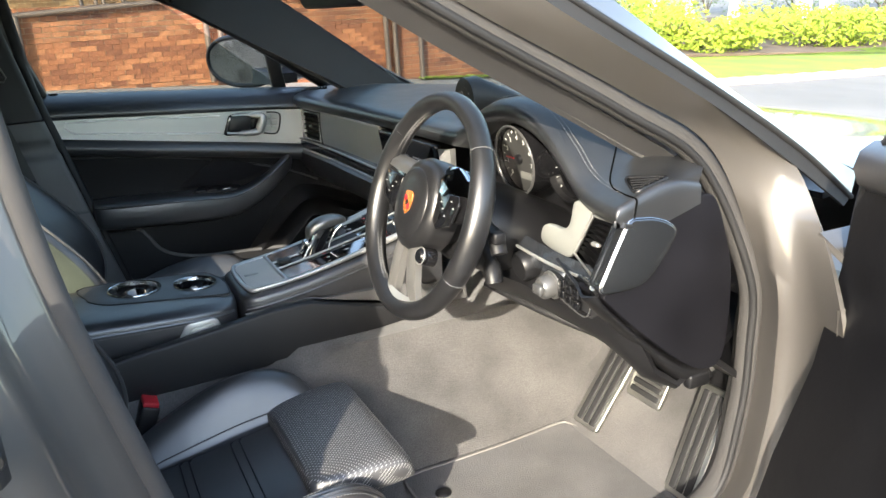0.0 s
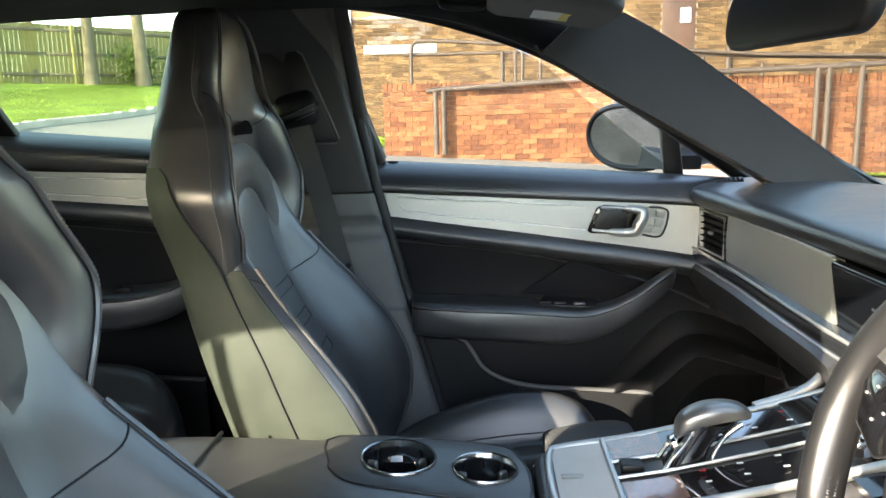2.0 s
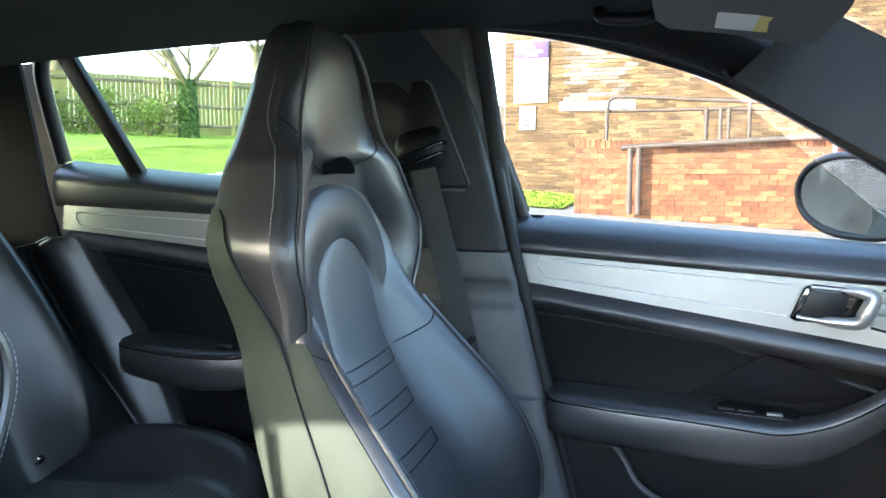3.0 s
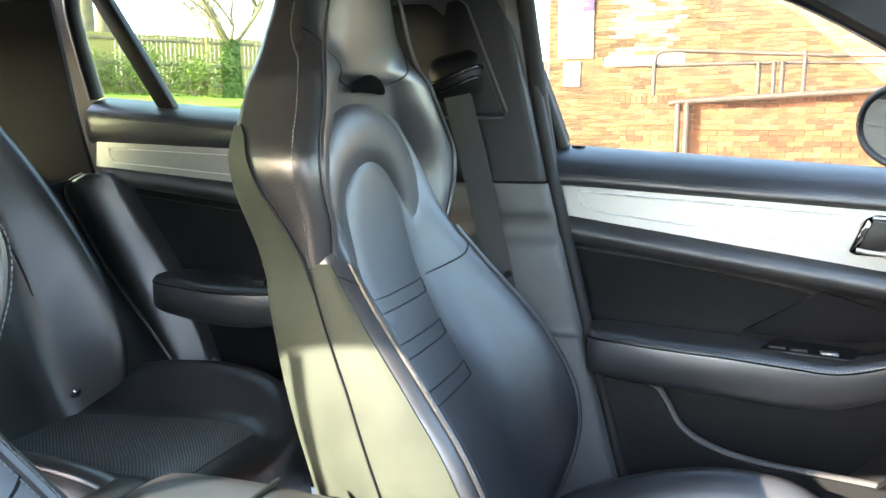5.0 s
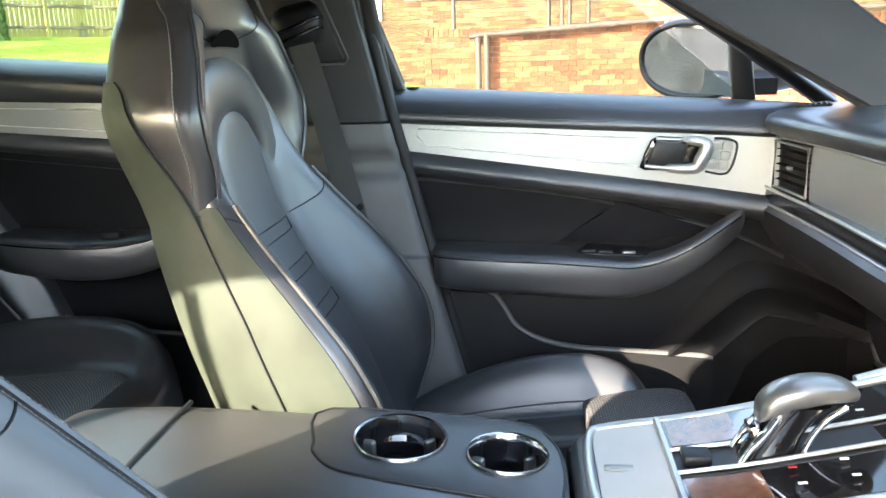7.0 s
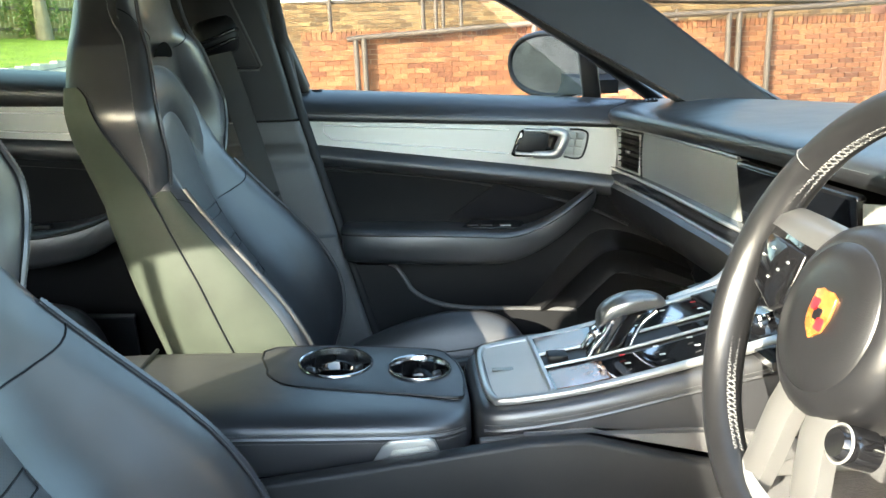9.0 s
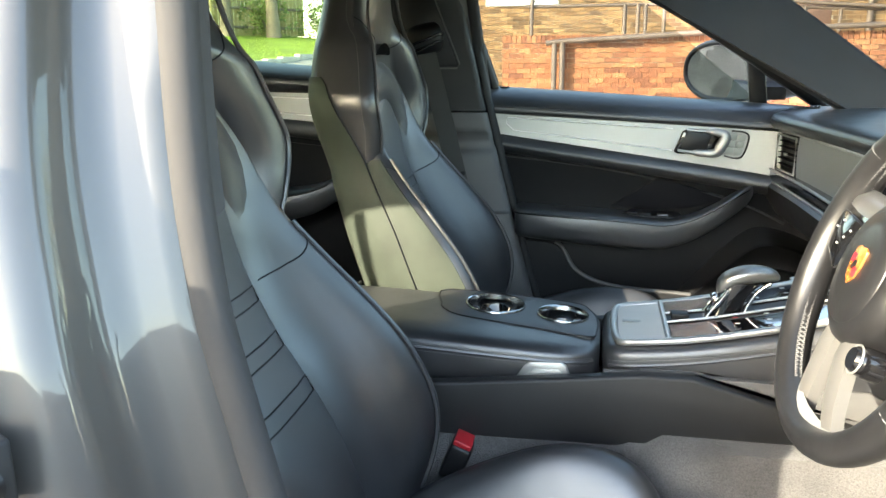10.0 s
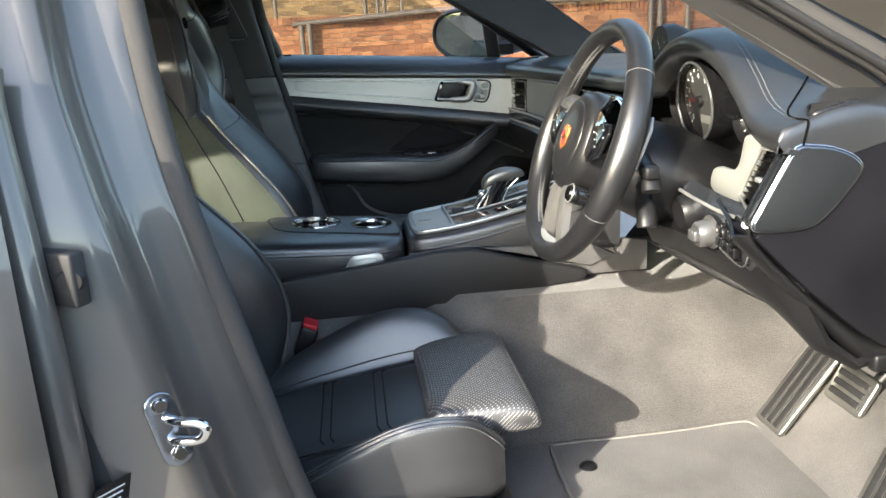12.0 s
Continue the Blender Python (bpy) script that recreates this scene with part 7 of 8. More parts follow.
part("rear_trim", tube([(-0.40, CY - 0.10, 0.612), (-0.435, CY - 0.06, 0.60), (-0.445, CY + 0.03, 0.598)], 0.004, 6), SILVER, con)

# front part: leather sides, silver frame, tray, keys and selector
FR = [(0.150, 0.070, 0.592, 0.535), (0.158, 0.092, 0.600, 0.532), (0.19, 0.102, 0.604, 0.532), (0.28, 0.105, 0.616, 0.535), (0.40, 0.108, 0.642, 0.54), (0.50, 0.115, 0.666, 0.54), (0.56, 0.12, 0.685, 0.54)]
part("front_body", loft([con_ring(*r, 0.35) for r in table(FR, 3)]), LEATHER, con, "black leather console sides", sharp=60)
path = [(x, CY - hw * 0.995, zt - 0.020) for x, hw, zt, zb in table(FR[1:], 5)]
part("body_seam", stitches([Vector(p) + Vector((0, -0.002, 0)) for p in path]), THREAD, con)
path = [(x, CY - hw * 0.995, zt - 0.028) for x, hw, zt, zb in table(FR[1:], 5)]
part("body_piping", tube(path, 0.0026, 6), LEATHER, con)
def top_z(x):
    return lerp([(0.15, 0.600), (0.19, 0.6045), (0.28, 0.6165), (0.40, 0.6425), (0.50, 0.6665), (0.56, 0.685)], x)


outline = [(0.540, CY + 0.098), (0.40, CY + 0.094), (0.28, CY + 0.091), (0.19, CY + 0.086), (0.170, CY + 0.070), (0.165, CY), (0.170, CY - 0.070), (0.19, CY - 0.086), (0.28, CY - 0.091), (0.40, CY - 0.094), (0.540, CY - 0.098)]
part("silver_frame", tube(spline([(x, y, top_z(x) + 0.002) for x, y in outline], 6), 0.0055, 8), SILVER, con, "satin silver console edging")
def plate(x0, x1, y0, y1, lift, n=6):
    return sheet([[(x, CY + y, top_z(x) + lift) for y in (y0, (y0 + y1) / 2, y1)] for x in [x0 + (x1 - x0) * i / n for i in range(n + 1)]], 0.004)


part("tray", plate(0.172, 0.238, -0.082, 0.082, 0.0035), mat("pale_grey_tray", (0.46, 0.45, 0.42), 0.45, vary=0.1), con, "pale grey rubber tray")
part("tray_end", tube([(0.240, CY - 0.088, top_z(0.24) + 0.004), (0.240, CY + 0.088, top_z(0.24) + 0.004)], 0.004, 6), SILVER, con)
part("tray_mark", box((0.192, CY + 0.0, top_z(0.192) + 0.0045), (0.028, 0.010, 0.002), 0.001, 1), ALU_DARK, con)
part("key_field", plate(0.244, 0.53, -0.086, -0.022, 0.0035), GLOSS, con, "gloss black touch keys")
part("key_field", plate(0.244, 0.53, 0.022, 0.086, 0.0035), GLOSS, con, "gloss black touch keys")
part("selector_gate", plate(0.244, 0.42, -0.019, 0.019, 0.004), PLASTIC_DARK, con)
part("upper_keys", plate(0.42, 0.53, -0.019, 0.019, 0.0035), GLOSS, con)
# brown plates that paint the brick's reflection onto the gloss key fields
BROWN_REFLECTION = mat("painted_brown_reflection", (0.16, 0.065, 0.03), 0.15, 0.2, coat=0.6, vary=0.3, vary_scale=60)
part("trim_inlay", plate(0.246, 0.31, 0.030, 0.083, 0.0048), BROWN_REFLECTION, con, "brown patch painting a reflection on the gloss keys")
part("trim_inlay", plate(0.246, 0.31, -0.083, -0.030, 0.0048), BROWN_REFLECTION, con, "brown patch painting a reflection on the gloss keys")
for y in (-0.0205, 0.0205):
    part("gate_trim", tube([(x, CY + y, top_z(x) + 0.006) for x in (0.242, 0.30, 0.36, 0.42, 0.48, 0.53)], 0.0022, 6), SILVER, con)
part("park_brake_key", box((0.262, CY, top_z(0.262) + 0.009), (0.026, 0.022, 0.010), 0.002), PLASTIC_DARK, con)
for s in (1, -1):
    for k in range(4):
        for r in range(2):
            x, y = 0.335 + 0.042 * k, s * (0.038 + 0.026 * r)
            part("key_mark", box((x, CY + y, top_z(x) + 0.0078), (0.007, 0.0024, 0.001), 0, rot=Matrix.Rotation(radians(-6), 4, "Y")), RED if (k + r) % 4 == 0 else WHITE, con)
sel = part("gear_selector", loft([[(x + c * a, CY + s_ * b, z) for c, s_ in [(math.copysign(abs(math.cos(q)) ** 0.7, math.cos(q)), math.copysign(abs(math.sin(q)) ** 0.7, math.sin(q))) for q in [2 * math.pi * k / 24 for k in range(24)]]] for x, z, a, b in ((0.322, 0.618, 0.026, 0.019), (0.326, 0.634, 0.022, 0.017), (0.334, 0.652, 0.019, 0.016), (0.342, 0.668, 0.021, 0.017), (0.350, 0.680, 0.026, 0.018))]), GLOSS, con, "gear selector with a satin silver grip", sharp=60)
for w in (1, -1):
    part("stem_trim", tube(spline([(0.298, CY + w * 0.016, 0.626), (0.306, CY + w * 0.0155, 0.640), (0.318, CY + w * 0.016, 0.656), (0.326, CY + w * 0.018, 0.672)], 4), [0.003] * 5 + [0.0045] * 8, 8), CHROME, sel)
    part("stem_rear_trim", tube(spline([(0.350, CY + w * 0.015, 0.626), (0.354, CY + w * 0.015, 0.645), (0.366, CY + w * 0.017, 0.668), (0.384, CY + w * 0.019, 0.684)], 4), 0.0032, 8), CHROME, sel)
grip = []
for x, z, a, b in table([(0.313, 0.668, 0.005, 0.005), (0.315, 0.672, 0.0130, 0.0105), (0.326, 0.681, 0.0170, 0.0135), (0.345, 0.689, 0.0190, 0.0135), (0.366, 0.693, 0.0190, 0.0120), (0.384, 0.693, 0.0175, 0.0095), (0.394, 0.691, 0.0130, 0.0070), (0.399, 0.689, 0.0060, 0.0035)], 4):
    grip.append([(x, CY + a * math.copysign(abs(math.cos(q)) ** 0.75, math.cos(q)), z + b * math.copysign(abs(math.sin(q)) ** 0.75, math.sin(q))) for q in [2 * math.pi * k / 24 for k in range(24)]])
part("grip", loft(grip), GRIP, sel, "satin silver selector grip", sharp=70)
part("release_key", box((0.312, CY - 0.002, 0.652), (0.012, 0.022, 0.020), 0.004, rot=Matrix.Rotation(radians(-24), 4, "Y")), CHROME, sel)
vk = part("volume_knob", lathe([(0.001, 0.016), (0.013, 0.016), (0.0155, 0.013), (0.016, 0.0)], 28, axes((0.505, CY - 0.045, top_z(0.505) + 0.004), (1, 0, 0.15), (0, 1, 0))), CHROME, con, "chrome rotary knob")
# flanks sweeping up to the dashboard
for s in (1, -1):
    a = spline([(0.44, CY + s * 0.100, top_z(0.44) + 0.004), (0.50, CY + s * 0.106, 0.674), (0.535, CY + s * 0.122, 0.692), (0.556, CY + s * 0.16, 0.708)], 6)
    part("flank_trim", tube(a, 0.007, 8), SILVER, con, "silver trim sweeping up to the dashboard")
# side blades along the footwells
for s in (1, -1):
    yb = CY + s * 0.128
    blade = [(-0.42, 0.515), (-0.30, 0.530), (-0.12, 0.542), (0.10, 0.566), (0.20, 0.578), (0.27, 0.578), (0.36, 0.552), (0.44, 0.532), (0.485, 0.520), (0.492, 0.508), (0.478, 0.497), (0.36, 0.485), (0.22, 0.468), (-0.09, 0.462), (-0.42, 0.45)]
    part("side_blade", prism(blade, 0.022, axes((0, yb + (0.011 if s > 0 else 0.011), 0), (1, 0, 0), (0, 0, 1)), 0.006, 3), PLASTIC, con, "black stitched knee panel")
    part("perforated_strip", prism([(0.20, 0.575), (0.50, 0.565), (0.55, 0.54), (0.50, 0.52), (0.40, 0.535), (0.28, 0.575)], 0.012, axes((0, CY + s * 0.112 + 0.006, 0), (1, 0, 0), (0, 0, 1)), 0.002), PLASTIC_GREY, con)
    part("lower_side", prism([(0.15, 0.57), (0.55, 0.57), (0.62, 0.56), (0.62, 0.50), (0.15, 0.50)], 0.01, axes((0, CY + s * 0.105 + 0.005, 0), (1, 0, 0), (0, 0, 1)), 0.002), PLASTIC_GREY, con)

# ---- footwell ----
fmat = thing("floor_mat", (0.5, -0.45, 0.23), "grey carpet floor mat with a bound edge in the driver's footwell", "floor mat")
mo = spline([(0.372, -0.295, 0), (0.395, -0.268, 0), (0.50, -0.268, 0), (0.62, -0.266, 0), (0.74, -0.258, 0), (0.764, -0.272, 0), (0.775, -0.32, 0), (0.80, -0.365, 0), (0.80, -0.50, 0), (0.77, -0.60, 0), (0.70, -0.65, 0), (0.45, -0.66, 0), (0.372, -0.64, 0), (0.366, -0.48, 0)], 4, True)
part("carpet", prism([(p.x, p.y) for p in mo], 0.008, axes((0, 0, 0.226), (1, 0, 0), (0, 1, 0)), 0.002), MAT_CARPET, fmat)
part("binding", tube([Vector((p.x, p.y, 0.234)) for p in mo], 0.0030, 6, closed=True), BINDING, fmat)
part("mat_fixing", lathe([(0.001, 0.004), (0.012, 0.004), (0.016, 0.0)], 18, axes((0.42, -0.35, 0.234), (1, 0, 0), (0, 1, 0))), PLASTIC_DARK, fmat)


def pedal(name, corners, ribs, label):
    a, b, c, d = [Vector(p) for p in corners]  # lower left, lower right, upper right, upper left
    p = thing(name, tuple((a + b + c + d) / 4), label, "pedal")
    nrm = (b - a).cross(d - a).normalized()
    if nrm.x > 0:
        nrm = -nrm
    ux, uy = (b - a), (d - a)
    w, h = ux.length, uy.length
    fm = axes((a + b + c + d) / 4, ux, uy)
    flip = 1 if fm.to_3x3() @ Vector((0, 0, 1)) @ nrm > 0 else -1
    part("pad", prism(rounded(w, h, min(w, h) * 0.12), 0.010 * flip, fm, 0.003), PEDAL, p, "brushed metal pedal plate")
    for k in range(ribs):
        if h > w:
            u = -w / 2 + w * (k + 1) / (ribs + 1)
            part("rubber_rib", box(fm @ Vector((u, 0, 0.010 * flip)), (w * 0.20, h * 0.90, 0.006), 0.002, rot=fm.to_3x3().to_4x4()), RUBBER, p)
        else:
            u = -h / 2 + h * (k + 1) / (ribs + 1)
            part("rubber_rib", box(fm @ Vector((0, u, 0.010 * flip)), (w * 0.8, h * 0.16, 0.006), 0.002, rot=fm.to_3x3().to_4x4()), RUBBER, p)
    return p, nrm


pedal("footrest", ((0.757, -0.300, 0.262), (0.762, -0.372, 0.258), (0.865, -0.372, 0.40), (0.86, -0.300, 0.405)), 3, "ribbed metal footrest on the carpet")
p, nrm = pedal("brake_pedal", ((0.835, -0.375, 0.335), (0.835, -0.470, 0.335), (0.868, -0.470, 0.395), (0.868, -0.375, 0.395)), 3, "metal brake pedal with rubber ribs")
part("pedal_arm", tube([(0.87, -0.44, 0.37), (0.93, -0.44, 0.44), (0.96, -0.44, 0.56)], 0.012, 8), PLASTIC_DARK, p)
p, nrm = pedal("accelerator", ((0.775, -0.545, 0.240), (0.778, -0.615, 0.240), (0.868, -0.628, 0.430), (0.864, -0.568, 0.430)), 3, "ribbed metal accelerator pedal hinged at the floor")
part("pedal_back", prism(rounded(0.10, 0.24, 0.01), 0.02, axes((0.862, -0.59, 0.328), (0, -1, 0), (0.44, 0, 0.9)), 0.003), PLASTIC_DARK, p)

# ---- overhead ----
rv = thing("interior_mirror", (0.50, 0.0, 1.15), "frameless interior mirror under the windscreen header", "mirror")
o = rounded(0.29, 0.072, 0.03)
part("housing", prism(o, 0.02, axes((0.425, -0.005, 1.145), (0.12, -1, 0), (0.12, 0, 1)), 0.006, 3), PLASTIC_DARK, rv)
part("glass", prism([(a * 0.95, b * 0.9) for a, b in o], 0.0015, axes((0.424 - 0.001, -0.005, 1.145), (0.12, -1, 0), (0.12, 0, 1)), 0), MIRROR, rv)
part("stem", tube([(0.44, 0.0, 1.16), (0.47, 0.0, 1.20), (0.48, 0.0, 1.25)], 0.014, 8), PLASTIC_DARK, rv)
for s in (1, -1):
    vz = thing("sun_visor", (0.22, s * 0.42, 1.21), "dark suede sun visor folded up against the roof", "sun visor", "sun visors")
    part("panel", loft([[(x, s * 0.40 + w * math.copysign(abs(math.cos(q)) ** 0.4, math.cos(q)), z + 0.014 * math.sin(q)) for q in [2 * math.pi * k / 24 for k in range(24)]] for x, z, w in ((0.10, 1.222, 0.12), (0.115, 1.216, 0.155), (0.20, 1.205, 0.165), (0.27, 1.190, 0.165), (0.288, 1.188, 0.14))]), FABRIC_DARK if s < 0 else FABRIC, vz, sharp=60)
    if s > 0:
        w = part("warning_label", prism(rounded(0.10, 0.06, 0.004, 2), 0.0012, axes((0.20, s * 0.42, 1.1905), (0, 1, 0), (1, 0, -0.14)), 0), WHITE, vz, "white and yellow warning label")
        part("label_band", prism(rounded(0.10, 0.016, 0.002, 1), 0.0008, axes((0.222, s * 0.42, 1.1868), (0, 1, 0), (1, 0, -0.14)), 0), mat("yellow_print", (0.75, 0.62, 0.12), 0.5, vary=0.05), w)
grab = thing("grab_handle", (-0.02, 0.60, 1.2), "folded black grab handle on the roof rail", "handle")
part("bar", tube(spline([(0.02, 0.560, 1.238), (0.03, 0.545, 1.226), (0.08, 0.543, 1.222), (0.10, 0.560, 1.232)], 5), 0.009, 8), PLASTIC_DARK, grab)

# ---- outside ----
def ground_z(x, y):
    x = max(-24.0, min(20.0, x))
    y = max(-6.0, min(30.0, y))
    return -0.055 - 0.06 * x + 0.045 * y


ASPHALT = mat("pale_asphalt", (0.19, 0.18, 0.165), 0.9, bump=0.6, scale=60, vary=0.2, vary_scale=0.6, detail=8)
GRASS = mat("lawn_soil", (0.21, 0.30, 0.03), 0.95, bump=0.8, scale=40, vary=0.3, vary_scale=1.2, detail=8)
BLADE = mat("grass_blades", (0.25, 0.35, 0.034), 0.8, vary=0.25, vary_scale=2.0)
KERB = mat("concrete_kerb", (0.42, 0.40, 0.36), 0.9, bump=0.4, scale=80, vary=0.15, vary_scale=3)
IRON = mat("brown_painted_rail", (0.085, 0.060, 0.048), 0.6, bump=0.1, scale=60, vary=0.25, vary_scale=10)
FENCE_WOOD = mat("weathered_fence_boards", (0.25, 0.22, 0.085), 0.9, bump=0.3, scale=50, vary=0.3, vary_scale=1.5)
BARK = mat("bark", (0.17, 0.14, 0.10), 0.95, bump=1.0, scale=25, vary=0.35, vary_scale=3)
BIRCH = mat("white_bark", (0.70, 0.68, 0.62), 0.8, bump=0.4, scale=20, vary=0.2, vary_scale=5)
LEAF = mat("spring_leaves", (0.13, 0.18, 0.035), 0.7, vary=0.35, vary_scale=3.0)
LEAF_BRIGHT = mat("bright_shrub_leaves", (0.26, 0.34, 0.03), 0.7, vary=0.35, vary_scale=4.0)
IVY = mat("ivy_leaves", (0.07, 0.12, 0.03), 0.6, vary=0.3, vary_scale=5.0)
PURPLE = mat("purple_sign", (0.10, 0.05, 0.22), 0.5, vary=0.05)


def brick_mat(name, a, b, source):
    m = mat(name, a, 0.9, bump=0.7, scale=70, detail=8)
    n, l = m.node_tree.nodes, m.node_tree.links
    rnd_out = n.new("ShaderNodeObjectInfo").outputs["Random"] if source == "object" else n.new("ShaderNodeNewGeometry").outputs["Random Per Island"]
    ramp = n.new("ShaderNodeValToRGB")
    el = ramp.color_ramp.elements
    el[0].color, el[1].color = (*a, 1), (*b, 1)
    mid = el.new(0.55)
    mid.color = (*[(p + q) / 2 * f for p, q, f in zip(a, b, (1.06, 0.98, 0.92))], 1)
    l.new(rnd_out, ramp.inputs["Fac"])
    no = n.new("ShaderNodeTexNoise")
    no.inputs["Scale"].default_value, no.inputs["Detail"].default_value = 9, 6
    l.new(n["Texture Coordinate"].outputs["Object"], no.inputs["Vector"])
    mr = n.new("ShaderNodeMapRange")
    mr.inputs["From Min"].default_value, mr.inputs["From Max"].default_value, mr.inputs["To Min"].default_value, mr.inputs["To Max"].default_value = 0.3, 0.7, 0.78, 1.2
    l.new(no.outputs["Fac"], mr.inputs["Value"])
    sc = n.new("ShaderNodeVectorMath")
    sc.operation = "SCALE"
    l.new(ramp.outputs["Color"], sc.inputs[0])
    l.new(mr.outputs["Result"], sc.inputs["Scale"])
    l.new(sc.outputs["Vector"], n["Principled BSDF"].inputs["Base Color"])
    return m


RED_A, RED_B = (0.105, 0.036, 0.019), (0.27, 0.110, 0.050)
YEL_A, YEL_B = (0.070, 0.039, 0.018), (0.20, 0.120, 0.056)
BRICK_ONE = brick_mat("red_brick", RED_A, RED_B, "object")
BRICK_RED = brick_mat("red_brick_far", RED_A, RED_B, "island")
BRICK_YEL = brick_mat("buff_brick", YEL_A, YEL_B, "island")
BRICK_DARK = brick_mat("brown_brick", (0.13, 0.10, 0.085), (0.26, 0.21, 0.17), "island")
MORTAR = mat("pale_mortar", (0.30, 0.26, 0.21), 0.95, bump=0.5, scale=120, vary=0.15, vary_scale=3)

far = [-400, -150, -60] + [-30 + 3 * i for i in range(20)] + [40, 80, 200, 400]
rows = [[(x, y, ground_z(x, y)) for y in far] for x in far]
me_ground = part("ground", sheet(rows, 0.1), ASPHALT, None, "pale worn asphalt driveway and ground", "structure")
tagged(me_ground, "", "ground")


def lawn(name, pts, lift, tufts, seed, label):
    """A patch of lawn laid on the ground: soil sheet and many blades."""
    rng = random.Random(seed)
    bm = bmesh.new()
    xs, ys = [p[0] for p in pts], [p[1] for p in pts]
    bm.faces.new([bm.verts.new((x, y, ground_z(x, y) + lift)) for x, y in pts])
    bmesh.ops.solidify(bm, geom=bm.faces[:], thickness=0.05)
    ob = tagged(part(name, bm, GRASS, None, label, "structure"), "", "lawn")

    def inside(x, y):
        c = False
        for (x0, y0), (x1, y1) in zip(pts, pts[1:] + pts[:1]):
            if (y0 > y) != (y1 > y) and x < (x1 - x0) * (y - y0) / (y1 - y0) + x0:
                c = not c
        return c
    v, f = [], []
    while len(f) < tufts:
        x, y = rng.uniform(min(xs), max(xs)), rng.uniform(min(ys), max(ys))
        if not inside(x, y):
            continue
        z = ground_z(x, y) + lift
        h, w, a = rng.uniform(0.010, 0.022), rng.uniform(0.008, 0.02), rng.uniform(0, 6.28)
        i = len(v)
        v += [(x - w * math.cos(a), y - w * math.sin(a), z), (x + w * math.cos(a), y + w * math.sin(a), z), (x + rng.uniform(-0.04, 0.04), y + rng.uniform(-0.04, 0.04), z + h)]
        f.append((i, i + 1, i + 2))
    me = bpy.data.meshes.new("grass")
    me.from_pydata(v, [], f)
    me.materials.append(BLADE)
    tagged(new("grass", me), "short bright green grass on the lawn", "grass", "", "stuff")
    return ob


lawn("lawn", [(-7.0, 8.0), (-6.8, 11.0), (-6.6, 14.6), (-7.5, 26.0), (-13.5, 30.0), (-24.0, 30.0), (-30.0, 14.0), (-24.0, 6.0), (-12.0, 6.5)], 0.03, 30000, 1, "bright green lawn rising to the fence")
lawn("lawn", [(7.6, 7.0), (9.0, 7.1), (13.3, 7.6), (22.0, 9.0), (22.0, 12.0), (12.8, 10.9), (9.0, 10.6), (7.2, 10.2), (5.0, 9.6), (4.6, 8.75), (6.4, 8.7)], 0.03, 16000, 2, "strip of bright green lawn beside the drive")
lawn("lawn", [(-2.9, 9.2), (-1.3, 9.2), (-1.2, 11.2), (-2.9, 11.4)], 0.02, 2500, 3, "small patch of grass beside the wall")


def kerb(pts, label):
    k = thing("kerb", (pts[0][0], pts[0][1], ground_z(*pts[0])), label, "kerb", "", "structure")
    path = spline([(x, y, 0) for x, y in pts], 8)
    for a, b in zip(path, path[1:]):
        c = (a + b) / 2
        d = b - a
        part("kerb_stone", box((c.x, c.y, ground_z(c.x, c.y) + 0.03), (d.length - 0.002, 0.14, 0.14), 0.012, rot=Matrix.Rotation(math.atan2(d.y, d.x), 4, "Z")), KERB, k)


kerb([(-12.0, 6.4), (-7.0, 8.0), (-6.75, 11.0), (-6.55, 14.6), (-7.4, 26.0)], "pale concrete kerb along the lawn")
kerb([(6.4, 8.55), (7.5, 6.95), (9.0, 7.0), (13.3, 7.5), (22.0, 8.9)], "pale concrete kerb along the lawn strip")


# ---- brick walls ----
def brick_mesh(name, l, h, d, material):
    bm = box((0, 0, 0), (l, d, h), 0.004, 1)
    me = bpy.data.meshes.new(name)
    bm.to_mesh(me)
    bm.free()
    me.materials.append(material)
    return me


def bricks_joined(name, cells, material, parent, y, depth):
    """Many bricks as one mesh: cells of (x0, x1, z0, z1, proud)."""
    v, f = [], []
    for x0, x1, z0, z1, p in cells:
        i = len(v)
        v += [(x0, y - p, z0), (x1, y - p, z0), (x1, y - p, z1), (x0, y - p, z1), (x0, y + depth, z0), (x1, y + depth, z0), (x1, y + depth, z1), (x0, y + depth, z1)]
        f += [(i, i + 1, i + 2, i + 3), (i + 1, i + 5, i + 6, i + 2), (i + 4, i, i + 3, i + 7), (i + 3, i + 2, i + 6, i + 7), (i, i + 4, i + 5, i + 1)]
    if parent is not None:
        o = parent.location
        v = [(a - o.x, b - o.y, c - o.z) for a, b, c in v]
    me = bpy.data.meshes.new(name)
    me.from_pydata(v, [], f)
    me.materials.append(material)
    ob = new(name, me)
    ob.parent = parent
    return tagged(ob, "", "", "", "stuff")


def course(x0, x1, z, rng, bl=0.185, bh=0.062, shift=0.0, jog=0.003):
    out = []
    x = x0 - shift
    while x < x1:
        a, b = max(x, x0), min(x + bl - 0.009, x1)
        if b - a > 0.03:
            out.append((a, b, z + rng.uniform(-0.0015, 0.0015), z + bh - 0.009 + rng.uniform(-0.0015, 0.0015), 0.004 + rng.uniform(0, jog)))
        x += bl
    return out


